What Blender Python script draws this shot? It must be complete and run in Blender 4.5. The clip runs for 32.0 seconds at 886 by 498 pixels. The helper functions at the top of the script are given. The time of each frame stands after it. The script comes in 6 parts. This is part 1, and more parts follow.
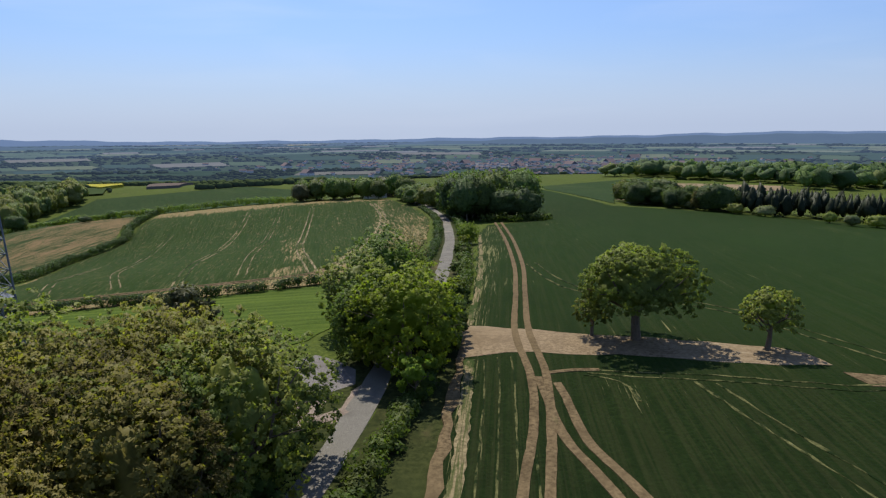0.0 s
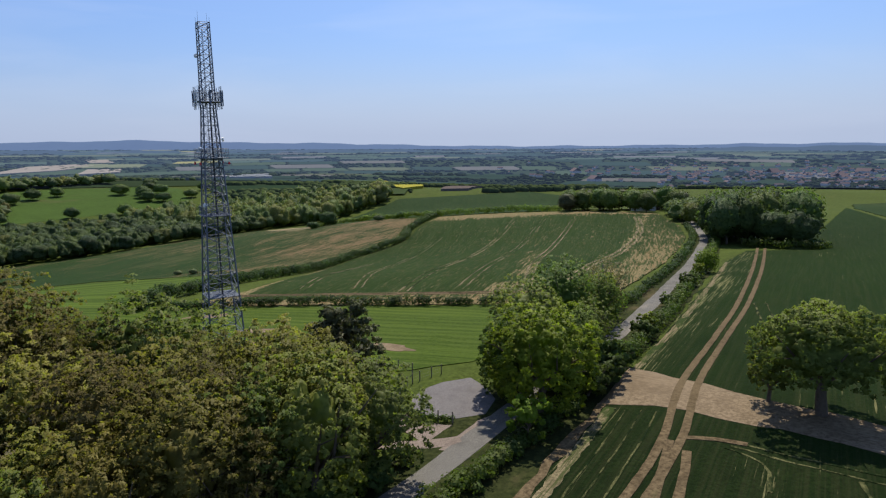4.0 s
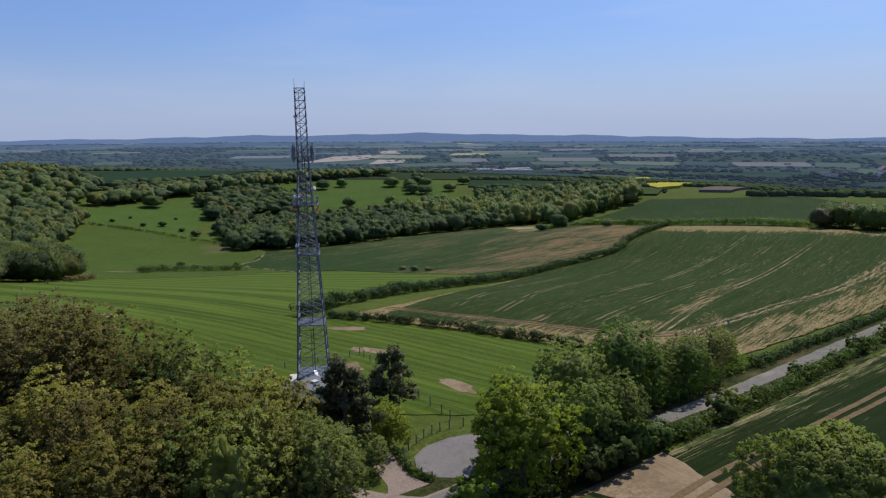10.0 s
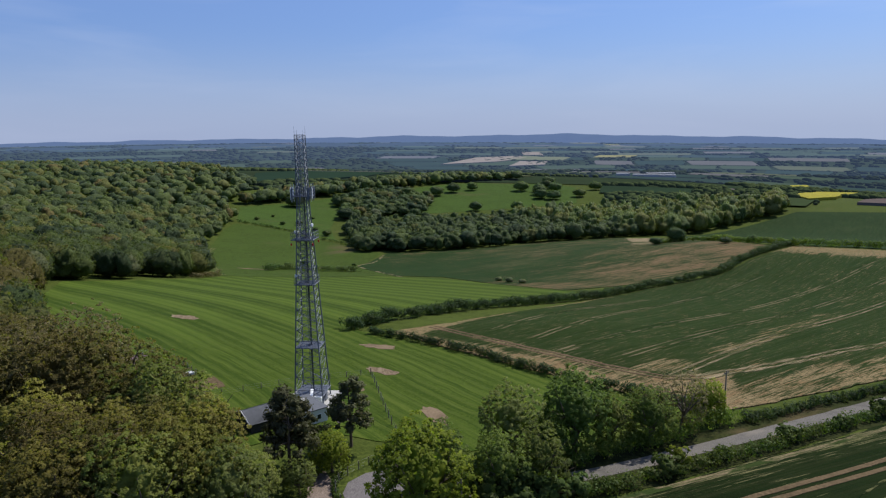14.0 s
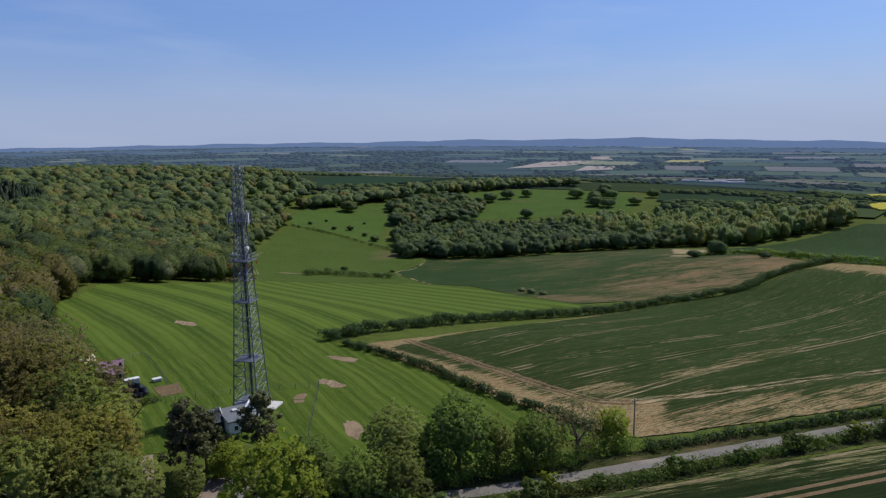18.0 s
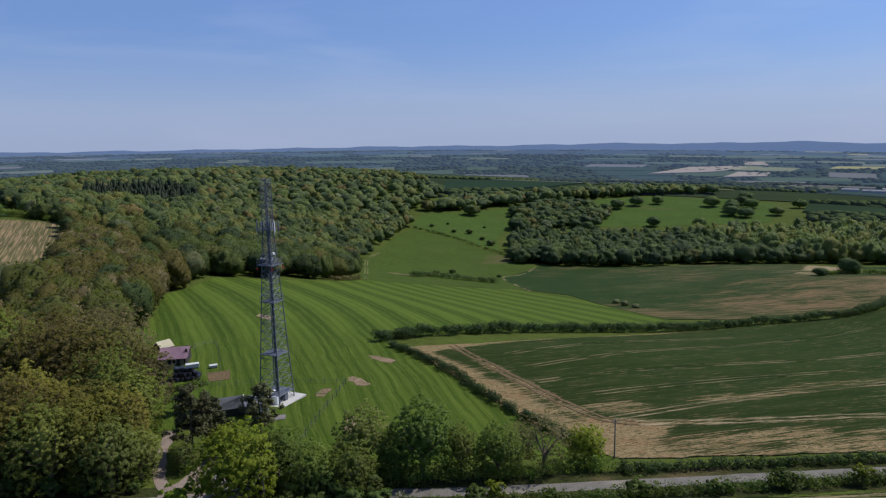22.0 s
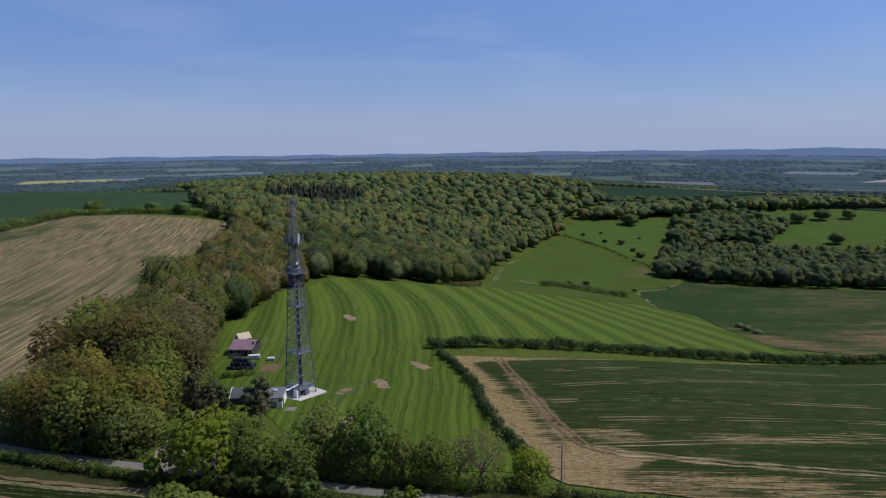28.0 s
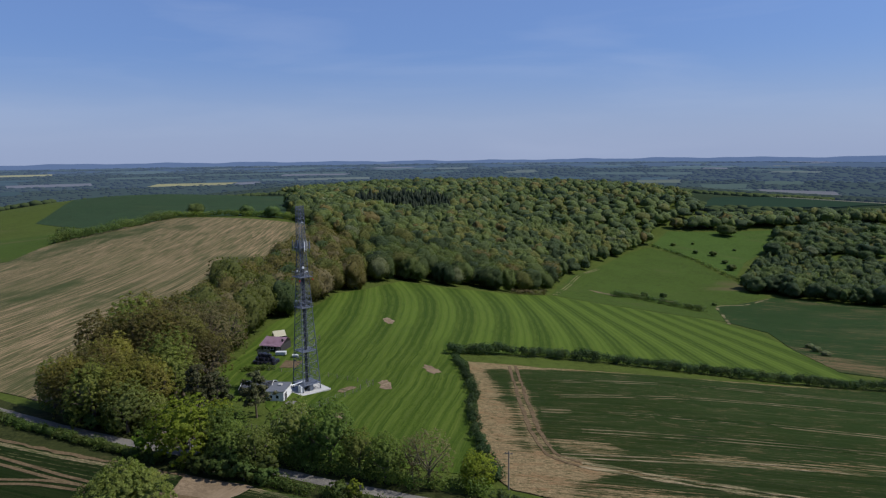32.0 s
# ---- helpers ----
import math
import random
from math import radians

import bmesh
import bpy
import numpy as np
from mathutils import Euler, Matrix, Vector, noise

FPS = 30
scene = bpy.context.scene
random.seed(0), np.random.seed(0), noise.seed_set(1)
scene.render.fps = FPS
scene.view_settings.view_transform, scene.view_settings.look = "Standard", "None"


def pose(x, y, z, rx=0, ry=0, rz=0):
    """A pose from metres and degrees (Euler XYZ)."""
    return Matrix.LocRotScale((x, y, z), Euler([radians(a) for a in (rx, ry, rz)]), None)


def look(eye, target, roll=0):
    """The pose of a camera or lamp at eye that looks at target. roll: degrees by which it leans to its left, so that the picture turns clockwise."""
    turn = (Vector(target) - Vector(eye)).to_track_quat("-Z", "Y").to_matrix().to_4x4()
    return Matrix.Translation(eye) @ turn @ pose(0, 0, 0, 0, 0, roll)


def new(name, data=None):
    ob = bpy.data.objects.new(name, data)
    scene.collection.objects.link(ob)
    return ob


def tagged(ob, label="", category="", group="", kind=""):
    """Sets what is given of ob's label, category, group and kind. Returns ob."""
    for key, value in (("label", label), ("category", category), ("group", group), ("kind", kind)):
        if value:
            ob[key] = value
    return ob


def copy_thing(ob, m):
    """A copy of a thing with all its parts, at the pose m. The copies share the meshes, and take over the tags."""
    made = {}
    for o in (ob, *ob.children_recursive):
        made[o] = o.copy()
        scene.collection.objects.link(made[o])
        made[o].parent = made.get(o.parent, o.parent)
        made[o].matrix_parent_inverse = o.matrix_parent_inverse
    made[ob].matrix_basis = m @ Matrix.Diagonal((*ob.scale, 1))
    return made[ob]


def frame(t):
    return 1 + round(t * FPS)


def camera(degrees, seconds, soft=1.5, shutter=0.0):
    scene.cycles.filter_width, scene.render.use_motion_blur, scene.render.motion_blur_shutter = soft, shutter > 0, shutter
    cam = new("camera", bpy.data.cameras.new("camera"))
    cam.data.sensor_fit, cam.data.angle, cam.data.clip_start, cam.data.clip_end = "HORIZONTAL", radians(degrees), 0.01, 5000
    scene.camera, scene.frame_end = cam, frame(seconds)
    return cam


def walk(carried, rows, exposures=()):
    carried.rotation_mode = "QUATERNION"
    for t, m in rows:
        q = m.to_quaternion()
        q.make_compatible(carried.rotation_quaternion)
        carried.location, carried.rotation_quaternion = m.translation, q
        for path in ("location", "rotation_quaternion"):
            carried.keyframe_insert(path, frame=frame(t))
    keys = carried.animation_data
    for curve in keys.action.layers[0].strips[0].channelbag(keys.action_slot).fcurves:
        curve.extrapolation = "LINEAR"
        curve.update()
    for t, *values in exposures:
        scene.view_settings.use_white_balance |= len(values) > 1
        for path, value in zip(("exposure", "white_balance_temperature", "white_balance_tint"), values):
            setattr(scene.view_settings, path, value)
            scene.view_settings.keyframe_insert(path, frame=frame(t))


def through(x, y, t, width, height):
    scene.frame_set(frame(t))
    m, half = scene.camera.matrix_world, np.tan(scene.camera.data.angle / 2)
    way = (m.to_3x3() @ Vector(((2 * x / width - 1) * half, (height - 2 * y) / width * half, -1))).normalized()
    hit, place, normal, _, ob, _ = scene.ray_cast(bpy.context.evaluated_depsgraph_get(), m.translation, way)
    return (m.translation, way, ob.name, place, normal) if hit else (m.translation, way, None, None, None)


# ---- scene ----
cam = camera(66.8, 32.0, 1.25)
PATH = [
    (0, (-74.935, -43.1, 27.557), (-72.975, -43.272, 27.201), -0.6),
    (0.5, (-74.587, -44.118, 27.818), (-72.621, -44.219, 27.465), -0.6),
    (1, (-74.362, -45.492, 28.11), (-72.394, -45.52, 27.756), -0.6),
    (1.5, (-74.372, -47.402, 28.533), (-72.405, -47.318, 28.185), -0.6),
    (2, (-74.237, -49.744, 28.977), (-72.276, -49.559, 28.63), -0.7),
    (2.5, (-74.058, -52.197, 29.416), (-72.11, -51.899, 29.073), -0.8),
    (3, (-73.801, -54.57, 29.869), (-71.885, -54.106, 29.529), -0.8),
    (3.5, (-73.65, -56.477, 30.309), (-71.765, -55.898, 29.973), -0.7),
    (4, (-73.384, -57.968, 30.692), (-71.526, -57.308, 30.358), -0.7),
    (4.5, (-73.099, -59.196, 31.146), (-71.268, -58.462, 30.813), -0.7),
    (6.5, (-70.721, -65.485, 34.225), (-68.997, -64.533, 33.877), -0.9),
    (7, (-69.624, -67.538, 34.771), (-67.929, -66.536, 34.424), -0.9),
    (7.5, (-68.306, -69.95, 35.372), (-66.652, -68.881, 35.025), -1.0),
    (8, (-66.926, -72.482, 35.961), (-65.303, -71.366, 35.613), -1.0),
    (8.5, (-65.505, -75.046, 36.651), (-63.92, -73.878, 36.302), -1.0),
    (9, (-64.022, -77.727, 37.29), (-62.478, -76.504, 36.94), -1.0),
    (9.5, (-62.208, -80.299, 37.983), (-60.708, -79.024, 37.634), -1.0),
    (10, (-60.278, -82.935, 38.734), (-58.825, -81.606, 38.385), -1.0),
    (10.5, (-58.415, -85.546, 39.544), (-57.007, -84.169, 39.194), -1.0),
    (11, (-56.556, -88.164, 40.324), (-55.189, -86.746, 39.974), -1.0),
    (11.5, (-54.639, -90.882, 41.091), (-53.315, -89.425, 40.742), -1.0),
    (12, (-52.634, -93.51, 41.941), (-51.352, -92.016, 41.592), -0.9),
    (12.5, (-50.62, -96.02, 42.801), (-49.379, -94.49, 42.453), -1.0),
    (13, (-48.742, -98.417, 43.751), (-47.543, -96.854, 43.404), -0.9),
    (13.5, (-46.652, -100.789, 44.525), (-45.492, -99.197, 44.18), -0.9),
    (14, (-44.496, -103.091, 45.181), (-43.364, -101.479, 44.838), -0.9),
    (14.5, (-42.284, -105.383, 45.722), (-41.175, -103.753, 45.383), -0.9),
    (16.5, (-33.059, -114.625, 48.255), (-32.04, -112.937, 47.921), -0.9),
    (17, (-30.832, -116.858, 48.64), (-29.828, -115.161, 48.307), -0.8),
    (17.5, (-28.524, -118.936, 49.119), (-27.539, -117.228, 48.786), -0.9),
    (18, (-25.958, -120.991, 49.458), (-25.002, -119.265, 49.127), -0.9),
    (18.5, (-23.402, -122.986, 49.745), (-22.483, -121.24, 49.415), -0.9),
    (19, (-20.882, -125.137, 49.959), (-20.011, -123.367, 49.631), -0.9),
    (19.5, (-18.488, -127.209, 50.331), (-17.672, -125.412, 50.006), -0.9),
    (20, (-15.946, -129.177, 50.682), (-15.184, -127.356, 50.359), -0.8),
    (20.5, (-13.261, -131.031, 50.988), (-12.55, -129.19, 50.665), -0.9),
    (21, (-10.558, -132.824, 51.27), (-9.893, -130.965, 50.95), -0.8),
    (21.5, (-7.885, -134.574, 51.611), (-7.265, -132.699, 51.293), -0.8),
    (22, (-5.191, -136.318, 51.939), (-4.618, -134.428, 51.622), -0.8),
    (22.5, (-2.492, -137.919, 52.216), (-1.959, -136.017, 51.901), -0.8),
    (23, (0.202, -139.175, 52.544), (0.69, -137.261, 52.229), -0.8),
    (23.5, (2.891, -140.314, 52.801), (3.335, -138.389, 52.487), -0.8),
    (24, (5.771, -141.371, 53.05), (6.173, -139.437, 52.737), -0.8),
    (24.5, (8.632, -142.435, 53.294), (8.989, -140.491, 52.983), -0.8),
    (25, (11.556, -143.622, 53.551), (11.865, -141.671, 53.241), -0.8),
    (25.5, (14.414, -144.753, 53.863), (14.677, -142.794, 53.556), -0.8),
    (27.5, (26.888, -148.616, 55.191), (26.976, -146.641, 54.89), -0.7),
    (28, (30.033, -149.259, 55.458), (30.076, -147.282, 55.16), -0.8),
    (28.5, (33.134, -149.815, 55.704), (33.132, -147.838, 55.408), -0.7),
    (29, (36.268, -150.364, 55.934), (36.222, -148.386, 55.641), -0.7),
    (29.5, (39.484, -150.973, 56.157), (39.392, -148.996, 55.867), -0.7),
    (30, (42.597, -151.515, 56.385), (42.477, -149.539, 56.097), -0.7),
    (30.5, (45.776, -151.961, 56.467), (45.632, -149.987, 56.181), -0.7),
    (31, (48.939, -152.417, 56.588), (48.762, -150.445, 56.304), -0.7),
    (31.5, (52.283, -152.987, 56.749), (52.067, -151.018, 56.467), -0.7),
    (32, (55.666, -153.834, 56.883), (55.395, -151.872, 56.605), -0.7),
]
EXPOSURES = [(0, 0.37, 6850, 6), (8, 0.16, 6550, 9), (19, 0.03, 6420, 10), (32, -0.10, 6300, 10)]
walk(cam, [(t, look(eye, target, roll)) for t, eye, target, roll in PATH], EXPOSURES)

# ---------- light ----------
SUN_ELEVATION, SUN_AZIMUTH = 52, 8          # degrees; azimuth counted from +x towards +y
world = bpy.data.worlds.new("sky")
scene.world = world
world.use_nodes = True
wn, wl = world.node_tree.nodes, world.node_tree.links
sky = wn.new("ShaderNodeTexSky")
sky.sky_type, sky.sun_disc = "NISHITA", False
sky.sun_elevation = radians(SUN_ELEVATION)
sky.sun_rotation = radians(90 - SUN_AZIMUTH)
sky.altitude, sky.air_density, sky.dust_density, sky.ozone_density = 300, 1.0, 2.0, 4.0
bg = next(n for n in wn if n.type == "BACKGROUND")
bg.inputs["Strength"].default_value = 0.080


def sky_mix(fac, first, second):
    m = wn.new("ShaderNodeMix")
    m.data_type = "RGBA"
    for sock, v in ((m.inputs[0], fac), (m.inputs[6], first), (m.inputs[7], second)):
        if isinstance(v, float):
            sock.default_value = v
        elif isinstance(v, tuple):
            sock.default_value = (*v, 1)
        else:
            wl.new(v, sock)
    return m


tint = sky_mix(1.0, sky.outputs[0], (0.68, 0.92, 1.32))
tint.blend_type = "MULTIPLY"
hazy_sky = sky_mix(0.36, tint.outputs[2], (3.7, 5.4, 10.2))
# thin veils of high cloud
tc = wn.new("ShaderNodeTexCoord")
mp = wn.new("ShaderNodeMapping")
mp.inputs["Scale"].default_value = (1.6, 1.6, 11.0)
mp.inputs["Location"].default_value = (3.7, 1.2, 0.4)
veil = wn.new("ShaderNodeTexNoise")
veil.inputs["Scale"].default_value, veil.inputs["Detail"].default_value, veil.inputs["Distortion"].default_value = 1.6, 6.0, 0.4
cut = wn.new("ShaderNodeMapRange")
cut.inputs[1].default_value, cut.inputs[2].default_value, cut.inputs[4].default_value = 0.5, 0.8, 0.16
wl.new(tc.outputs["Generated"], mp.inputs[0])
wl.new(mp.outputs[0], veil.inputs["Vector"])
wl.new(veil.outputs[0], cut.inputs[0])
clouded = sky_mix(cut.outputs[0], hazy_sky.outputs[2], (8.2, 8.8, 10.5))
# greyer air towards the horizon, all the way round
level = wn.new("ShaderNodeSeparateXYZ")
wl.new(tc.outputs["Generated"], level.inputs[0])
low = wn.new("ShaderNodeMapRange")
low.interpolation_type = "SMOOTHERSTEP"
low.inputs[1].default_value, low.inputs[2].default_value, low.inputs[3].default_value, low.inputs[4].default_value = -0.02, 0.17, 0.62, 0.0
wl.new(level.outputs[2], low.inputs[0])
horizon = sky_mix(low.outputs[0], clouded.outputs[2], (5.6, 6.4, 8.7))
wl.new(horizon.outputs[2], bg.inputs[0])
sun_data = bpy.data.lights.new("sun", "SUN")
sun_data.energy, sun_data.angle, sun_data.color = 5.0, radians(0.6), (1.0, 0.95, 0.88)
sun = new("sun", sun_data)
_e, _a = radians(SUN_ELEVATION), radians(SUN_AZIMUTH)
sun.matrix_world = look((200 * math.cos(_e) * math.cos(_a), 200 * math.cos(_e) * math.sin(_a), 200 * math.sin(_e)), (0, 0, 0))


# ---------- materials ----------
def nodes_of(name, rough=0.9, metal=0.0, spec=0.03):
    m = bpy.data.materials.new(name)
    m.use_nodes = True
    nt = m.node_tree
    b = nt.nodes["Principled BSDF"]
    b.inputs["Roughness"].default_value, b.inputs["Metallic"].default_value = rough, metal
    b.inputs["Specular IOR Level"].default_value = spec
    return m, nt, b


def noise_tex(nt, scale, detail=4.0, stretch=None, turn=0.0, vec=None, rough=0.6):
    """Noise over world metres, drawn out along a direction where stretch is given."""
    n = nt.nodes.new("ShaderNodeTexNoise")
    n.inputs["Scale"].default_value, n.inputs["Detail"].default_value, n.inputs["Roughness"].default_value = scale, detail, rough
    tc = nt.nodes.new("ShaderNodeTexCoord")
    mp = nt.nodes.new("ShaderNodeMapping")
    mp.vector_type = "TEXTURE"
    mp.inputs["Rotation"].default_value[2] = radians(turn)
    if stretch:
        mp.inputs["Scale"].default_value = stretch
    nt.links.new(vec or tc.outputs["Object"], mp.inputs[0])
    nt.links.new(mp.outputs[0], n.inputs["Vector"])
    return n.outputs[0]


def blend(nt, fac, a, b, mode="MIX"):
    m = nt.nodes.new("ShaderNodeMix")
    m.data_type, m.blend_type = "RGBA", mode
    for sock, v in ((m.inputs[0], fac), (m.inputs[6], a), (m.inputs[7], b)):
        if isinstance(v, (int, float)):
            sock.default_value = v
        elif isinstance(v, tuple):
            sock.default_value = (*v, 1)
        else:
            nt.links.new(v, sock)
    return m.outputs[2]


def step(nt, fac, lo, hi):
    m = nt.nodes.new("ShaderNodeMapRange")
    m.interpolation_type = "SMOOTHSTEP"
    m.inputs[1].default_value, m.inputs[2].default_value = lo, hi
    nt.links.new(fac, m.inputs[0])
    return m.outputs[0]


def bump(nt, b, fac, strength, dist):
    n = nt.nodes.new("ShaderNodeBump")
    n.inputs["Strength"].default_value, n.inputs["Distance"].default_value = strength, dist
    nt.links.new(fac, n.inputs["Height"])
    nt.links.new(n.outputs[0], b.inputs["Normal"])


STRAW = (0.225, 0.168, 0.092)


def add_gloss(nt, b, colour, rough=0.35):
    """The pale sheen of leaf blades seen at a low angle."""
    g = nt.nodes.new("ShaderNodeBsdfSheen")
    g.inputs["Color"].default_value = (*colour, 1)
    g.inputs["Roughness"].default_value = rough
    add = nt.nodes.new("ShaderNodeAddShader")
    nt.links.new(b.outputs[0], add.inputs[0])
    nt.links.new(g.outputs[0], add.inputs[1])
    nt.links.new(add.outputs[0], nt.nodes["Material Output"].inputs[0])


def calc_in(nt):
    """A function that adds a math node to this tree."""
    def calc(op, p, q=0.0):
        n = nt.nodes.new("ShaderNodeMath")
        n.operation = op
        for sock, v in zip(n.inputs, (p, q)):
            if isinstance(v, (int, float)):
                sock.default_value = v
            else:
                nt.links.new(v, sock)
        return n.outputs[0]
    return calc


def ground_mat(name, dark, light, patch=None, patch_at=(0.55, 0.7), turn=0.0, streak=None, streak_colour=None, streak_at=(0.58, 0.68), fine=1.6, relief=0.25, rough=0.95, gate=True, patch_scale=0.022, rows=0.0, edges=(), gloss=None):
    """Ground cover: two tones over fine and broad noise, worn patches, drill rows, and thin places that gather along the edges.
    Each edge is (nx, ny, c, width, gain): thin where nx*x + ny*y falls below c, fading over the width."""
    m, nt, b = nodes_of(name, rough)
    calc = calc_in(nt)
    broad = noise_tex(nt, 0.035, 5)
    small = noise_tex(nt, fine, 4, rough=0.7)
    col = blend(nt, step(nt, small, 0.3, 0.7), tuple(0.72 * p for p in dark), tuple(1.25 * p for p in light))
    col = blend(nt, step(nt, broad, 0.35, 0.7), col, tuple(0.5 * (p + q) * 1.2 for p, q in zip(dark, light)))
    tuft = noise_tex(nt, 0.28, 5, rough=0.7)
    col = blend(nt, calc("MULTIPLY", step(nt, tuft, 0.45, 0.7), 0.55), col, tuple(0.72 * p for p in dark))
    if rows:
        r = noise_tex(nt, 1.0, 3, (60, 0.42, 1), turn, rough=0.7)
        col = blend(nt, calc("MULTIPLY", step(nt, r, 0.42, 0.62), rows), col, tuple(0.9 * q + 0.2 * s_ for q, s_ in zip(light, STRAW)))
        r = noise_tex(nt, 1.0, 3, (90, 0.9, 1), turn + 0.4, rough=0.7)
        col = blend(nt, calc("MULTIPLY", step(nt, r, 0.45, 0.65), rows), col, tuple(0.55 * q for q in dark))
    if streak:
        s = noise_tex(nt, 1.0, 5, streak, turn, rough=0.7)
        keep = noise_tex(nt, 0.05, 4, (2, 1, 1), turn)
        if edges:
            sep = nt.nodes.new("ShaderNodeSeparateXYZ")
            tc_ = nt.nodes.new("ShaderNodeTexCoord")
            nt.links.new(tc_.outputs["Object"], sep.inputs[0])
            s = calc("ADD", s, calc("MULTIPLY", calc("SUBTRACT", keep, 0.52), 0.42))
            for nx, ny, at_, wide, gain in edges:
                dist = calc("ADD", calc("MULTIPLY", sep.outputs[0], nx), calc("MULTIPLY", sep.outputs[1], ny))
                near_ = step(nt, calc("MULTIPLY", dist, -1.0), -at_ - wide, -at_)
                s = calc("ADD", s, calc("MULTIPLY", near_, gain))
        f = step(nt, s, *streak_at)
        if edges:
            fleck = noise_tex(nt, 1.5, 4, (7.0, 0.45, 1), turn, rough=0.75)
            f = calc("MULTIPLY", f, step(nt, fleck, 0.36, 0.52))
        if gate and not edges:
            f = calc("MULTIPLY", f, step(nt, keep, 0.4, 0.62))
        col = blend(nt, calc("MULTIPLY", f, 0.8), col, blend(nt, small, tuple(0.72 * q for q in streak_colour), tuple(1.2 * q for q in streak_colour)))
    if patch:
        p = noise_tex(nt, patch_scale, 6, (2.2, 1, 1), turn)
        col = blend(nt, step(nt, p, *patch_at), col, patch)
    nt.links.new(col, b.inputs["Base Color"])
    bump(nt, b, small, relief, 0.3)
    if gloss:
        add_gloss(nt, b, gloss)
    return m


def thin_crop_mat():
    """A thin crop whose drill rows fan out from the lane to the far hedge, bare along the headlands and where the sprayer turns."""
    m, nt, b = nodes_of("thin_crop", 0.95)
    calc = calc_in(nt)
    sep = nt.nodes.new("ShaderNodeSeparateXYZ")
    tc = nt.nodes.new("ShaderNodeTexCoord")
    nt.links.new(tc.outputs["Object"], sep.inputs[0])
    x, y = sep.outputs[0], sep.outputs[1]
    x60 = calc("SUBTRACT", x, 60.0)
    row = calc("DIVIDE", calc("SUBTRACT", y, calc("MULTIPLY", x60, 0.17)), calc("ADD", calc("MULTIPLY", x60, 0.0027), 1.0))

    def along(long, wide, detail=4, rough=0.65):
        c = nt.nodes.new("ShaderNodeCombineXYZ")
        nt.links.new(calc("DIVIDE", x, long), c.inputs[0])
        nt.links.new(calc("DIVIDE", row, wide), c.inputs[1])
        n = nt.nodes.new("ShaderNodeTexNoise")
        n.inputs["Scale"].default_value, n.inputs["Detail"].default_value, n.inputs["Roughness"].default_value = 1.0, detail, rough
        nt.links.new(c.outputs[0], n.inputs["Vector"])
        return n.outputs[0]
    small = noise_tex(nt, 2.2, 4, rough=0.7)
    broad = noise_tex(nt, 0.03, 4)
    col = blend(nt, step(nt, small, 0.3, 0.7), (0.0082, 0.0122, 0.0034), (0.0172, 0.0225, 0.0062))
    col = blend(nt, calc("MULTIPLY", step(nt, broad, 0.4, 0.7), 0.6), col, (0.0088, 0.0165, 0.0052))
    col = blend(nt, calc("MULTIPLY", step(nt, along(45, 0.5), 0.46, 0.60), 0.65), col, (0.0295, 0.0365, 0.0135))
    col = blend(nt, calc("MULTIPLY", step(nt, along(70, 1.3), 0.5, 0.64), 0.5), col, (0.0042, 0.0085, 0.0032))
    col = blend(nt, calc("MULTIPLY", step(nt, along(60, 9), 0.5, 0.66), 0.5), col, (0.0165, 0.0245, 0.008))
    # where the crop is thin
    edge = calc("SUBTRACT", x, calc("ADD", calc("MULTIPLY", calc("SUBTRACT", 36.5, y), 0.142), 36.0))
    wide = calc("ADD", calc("MULTIPLY", calc("SUBTRACT", 36.0, y), 0.10), 5.0)
    west = calc("MULTIPLY", step(nt, calc("MULTIPLY", calc("DIVIDE", edge, wide), -1.0), -1.4, -0.35), 0.27)
    lane = calc("ADD", calc("ADD", y, 37.5), calc("MULTIPLY", calc("MINIMUM", calc("SUBTRACT", x, 62.0), 60.0), 0.11))
    south = calc("MULTIPLY", step(nt, calc("MULTIPLY", lane, -1.0), -3.5, 3.0), 0.165)
    south = calc("MULTIPLY", south, calc("SUBTRACT", 1.0, calc("MULTIPLY", step(nt, x, 125, 215), 0.5)))
    strip_at = calc("ABSOLUTE", calc("SUBTRACT", row, calc("ADD", calc("MULTIPLY", calc("SUBTRACT", x, 63.0), 0.075), -27.0)))
    strip = calc("MULTIPLY", step(nt, calc("MULTIPLY", strip_at, -1.0), -4.5, -0.5), calc("MULTIPLY", calc("MULTIPLY", step(nt, x, 66, 82), step(nt, calc("MULTIPLY", x, -1.0), -190, -130)), 0.105))
    turn_at = calc("ADD", calc("POWER", calc("DIVIDE", calc("SUBTRACT", x, 66.0), 9.0), 2.0), calc("POWER", calc("DIVIDE", calc("ADD", y, 22.0), 6.0), 2.0))
    turn = calc("MULTIPLY", step(nt, calc("MULTIPLY", turn_at, -1.0), -1.3, 0.0), 0.19)
    corner_at = calc("ADD", calc("POWER", calc("DIVIDE", calc("SUBTRACT", x, 60.0), 10.0), 2.0), calc("POWER", calc("DIVIDE", calc("ADD", y, 33.5), 5.5), 2.0))
    corner = calc("MULTIPLY", step(nt, calc("MULTIPLY", corner_at, -1.0), -1.4, -0.3), 0.30)
    side_at = calc("ABSOLUTE", calc("SUBTRACT", calc("SUBTRACT", x, 54.1), calc("MULTIPLY", calc("ADD", y, 3.0), -0.13)))
    side = calc("MULTIPLY", step(nt, calc("MULTIPLY", side_at, -1.0), -3.2, -1.0), calc("MULTIPLY", step(nt, y, -34, -26), 0.13))
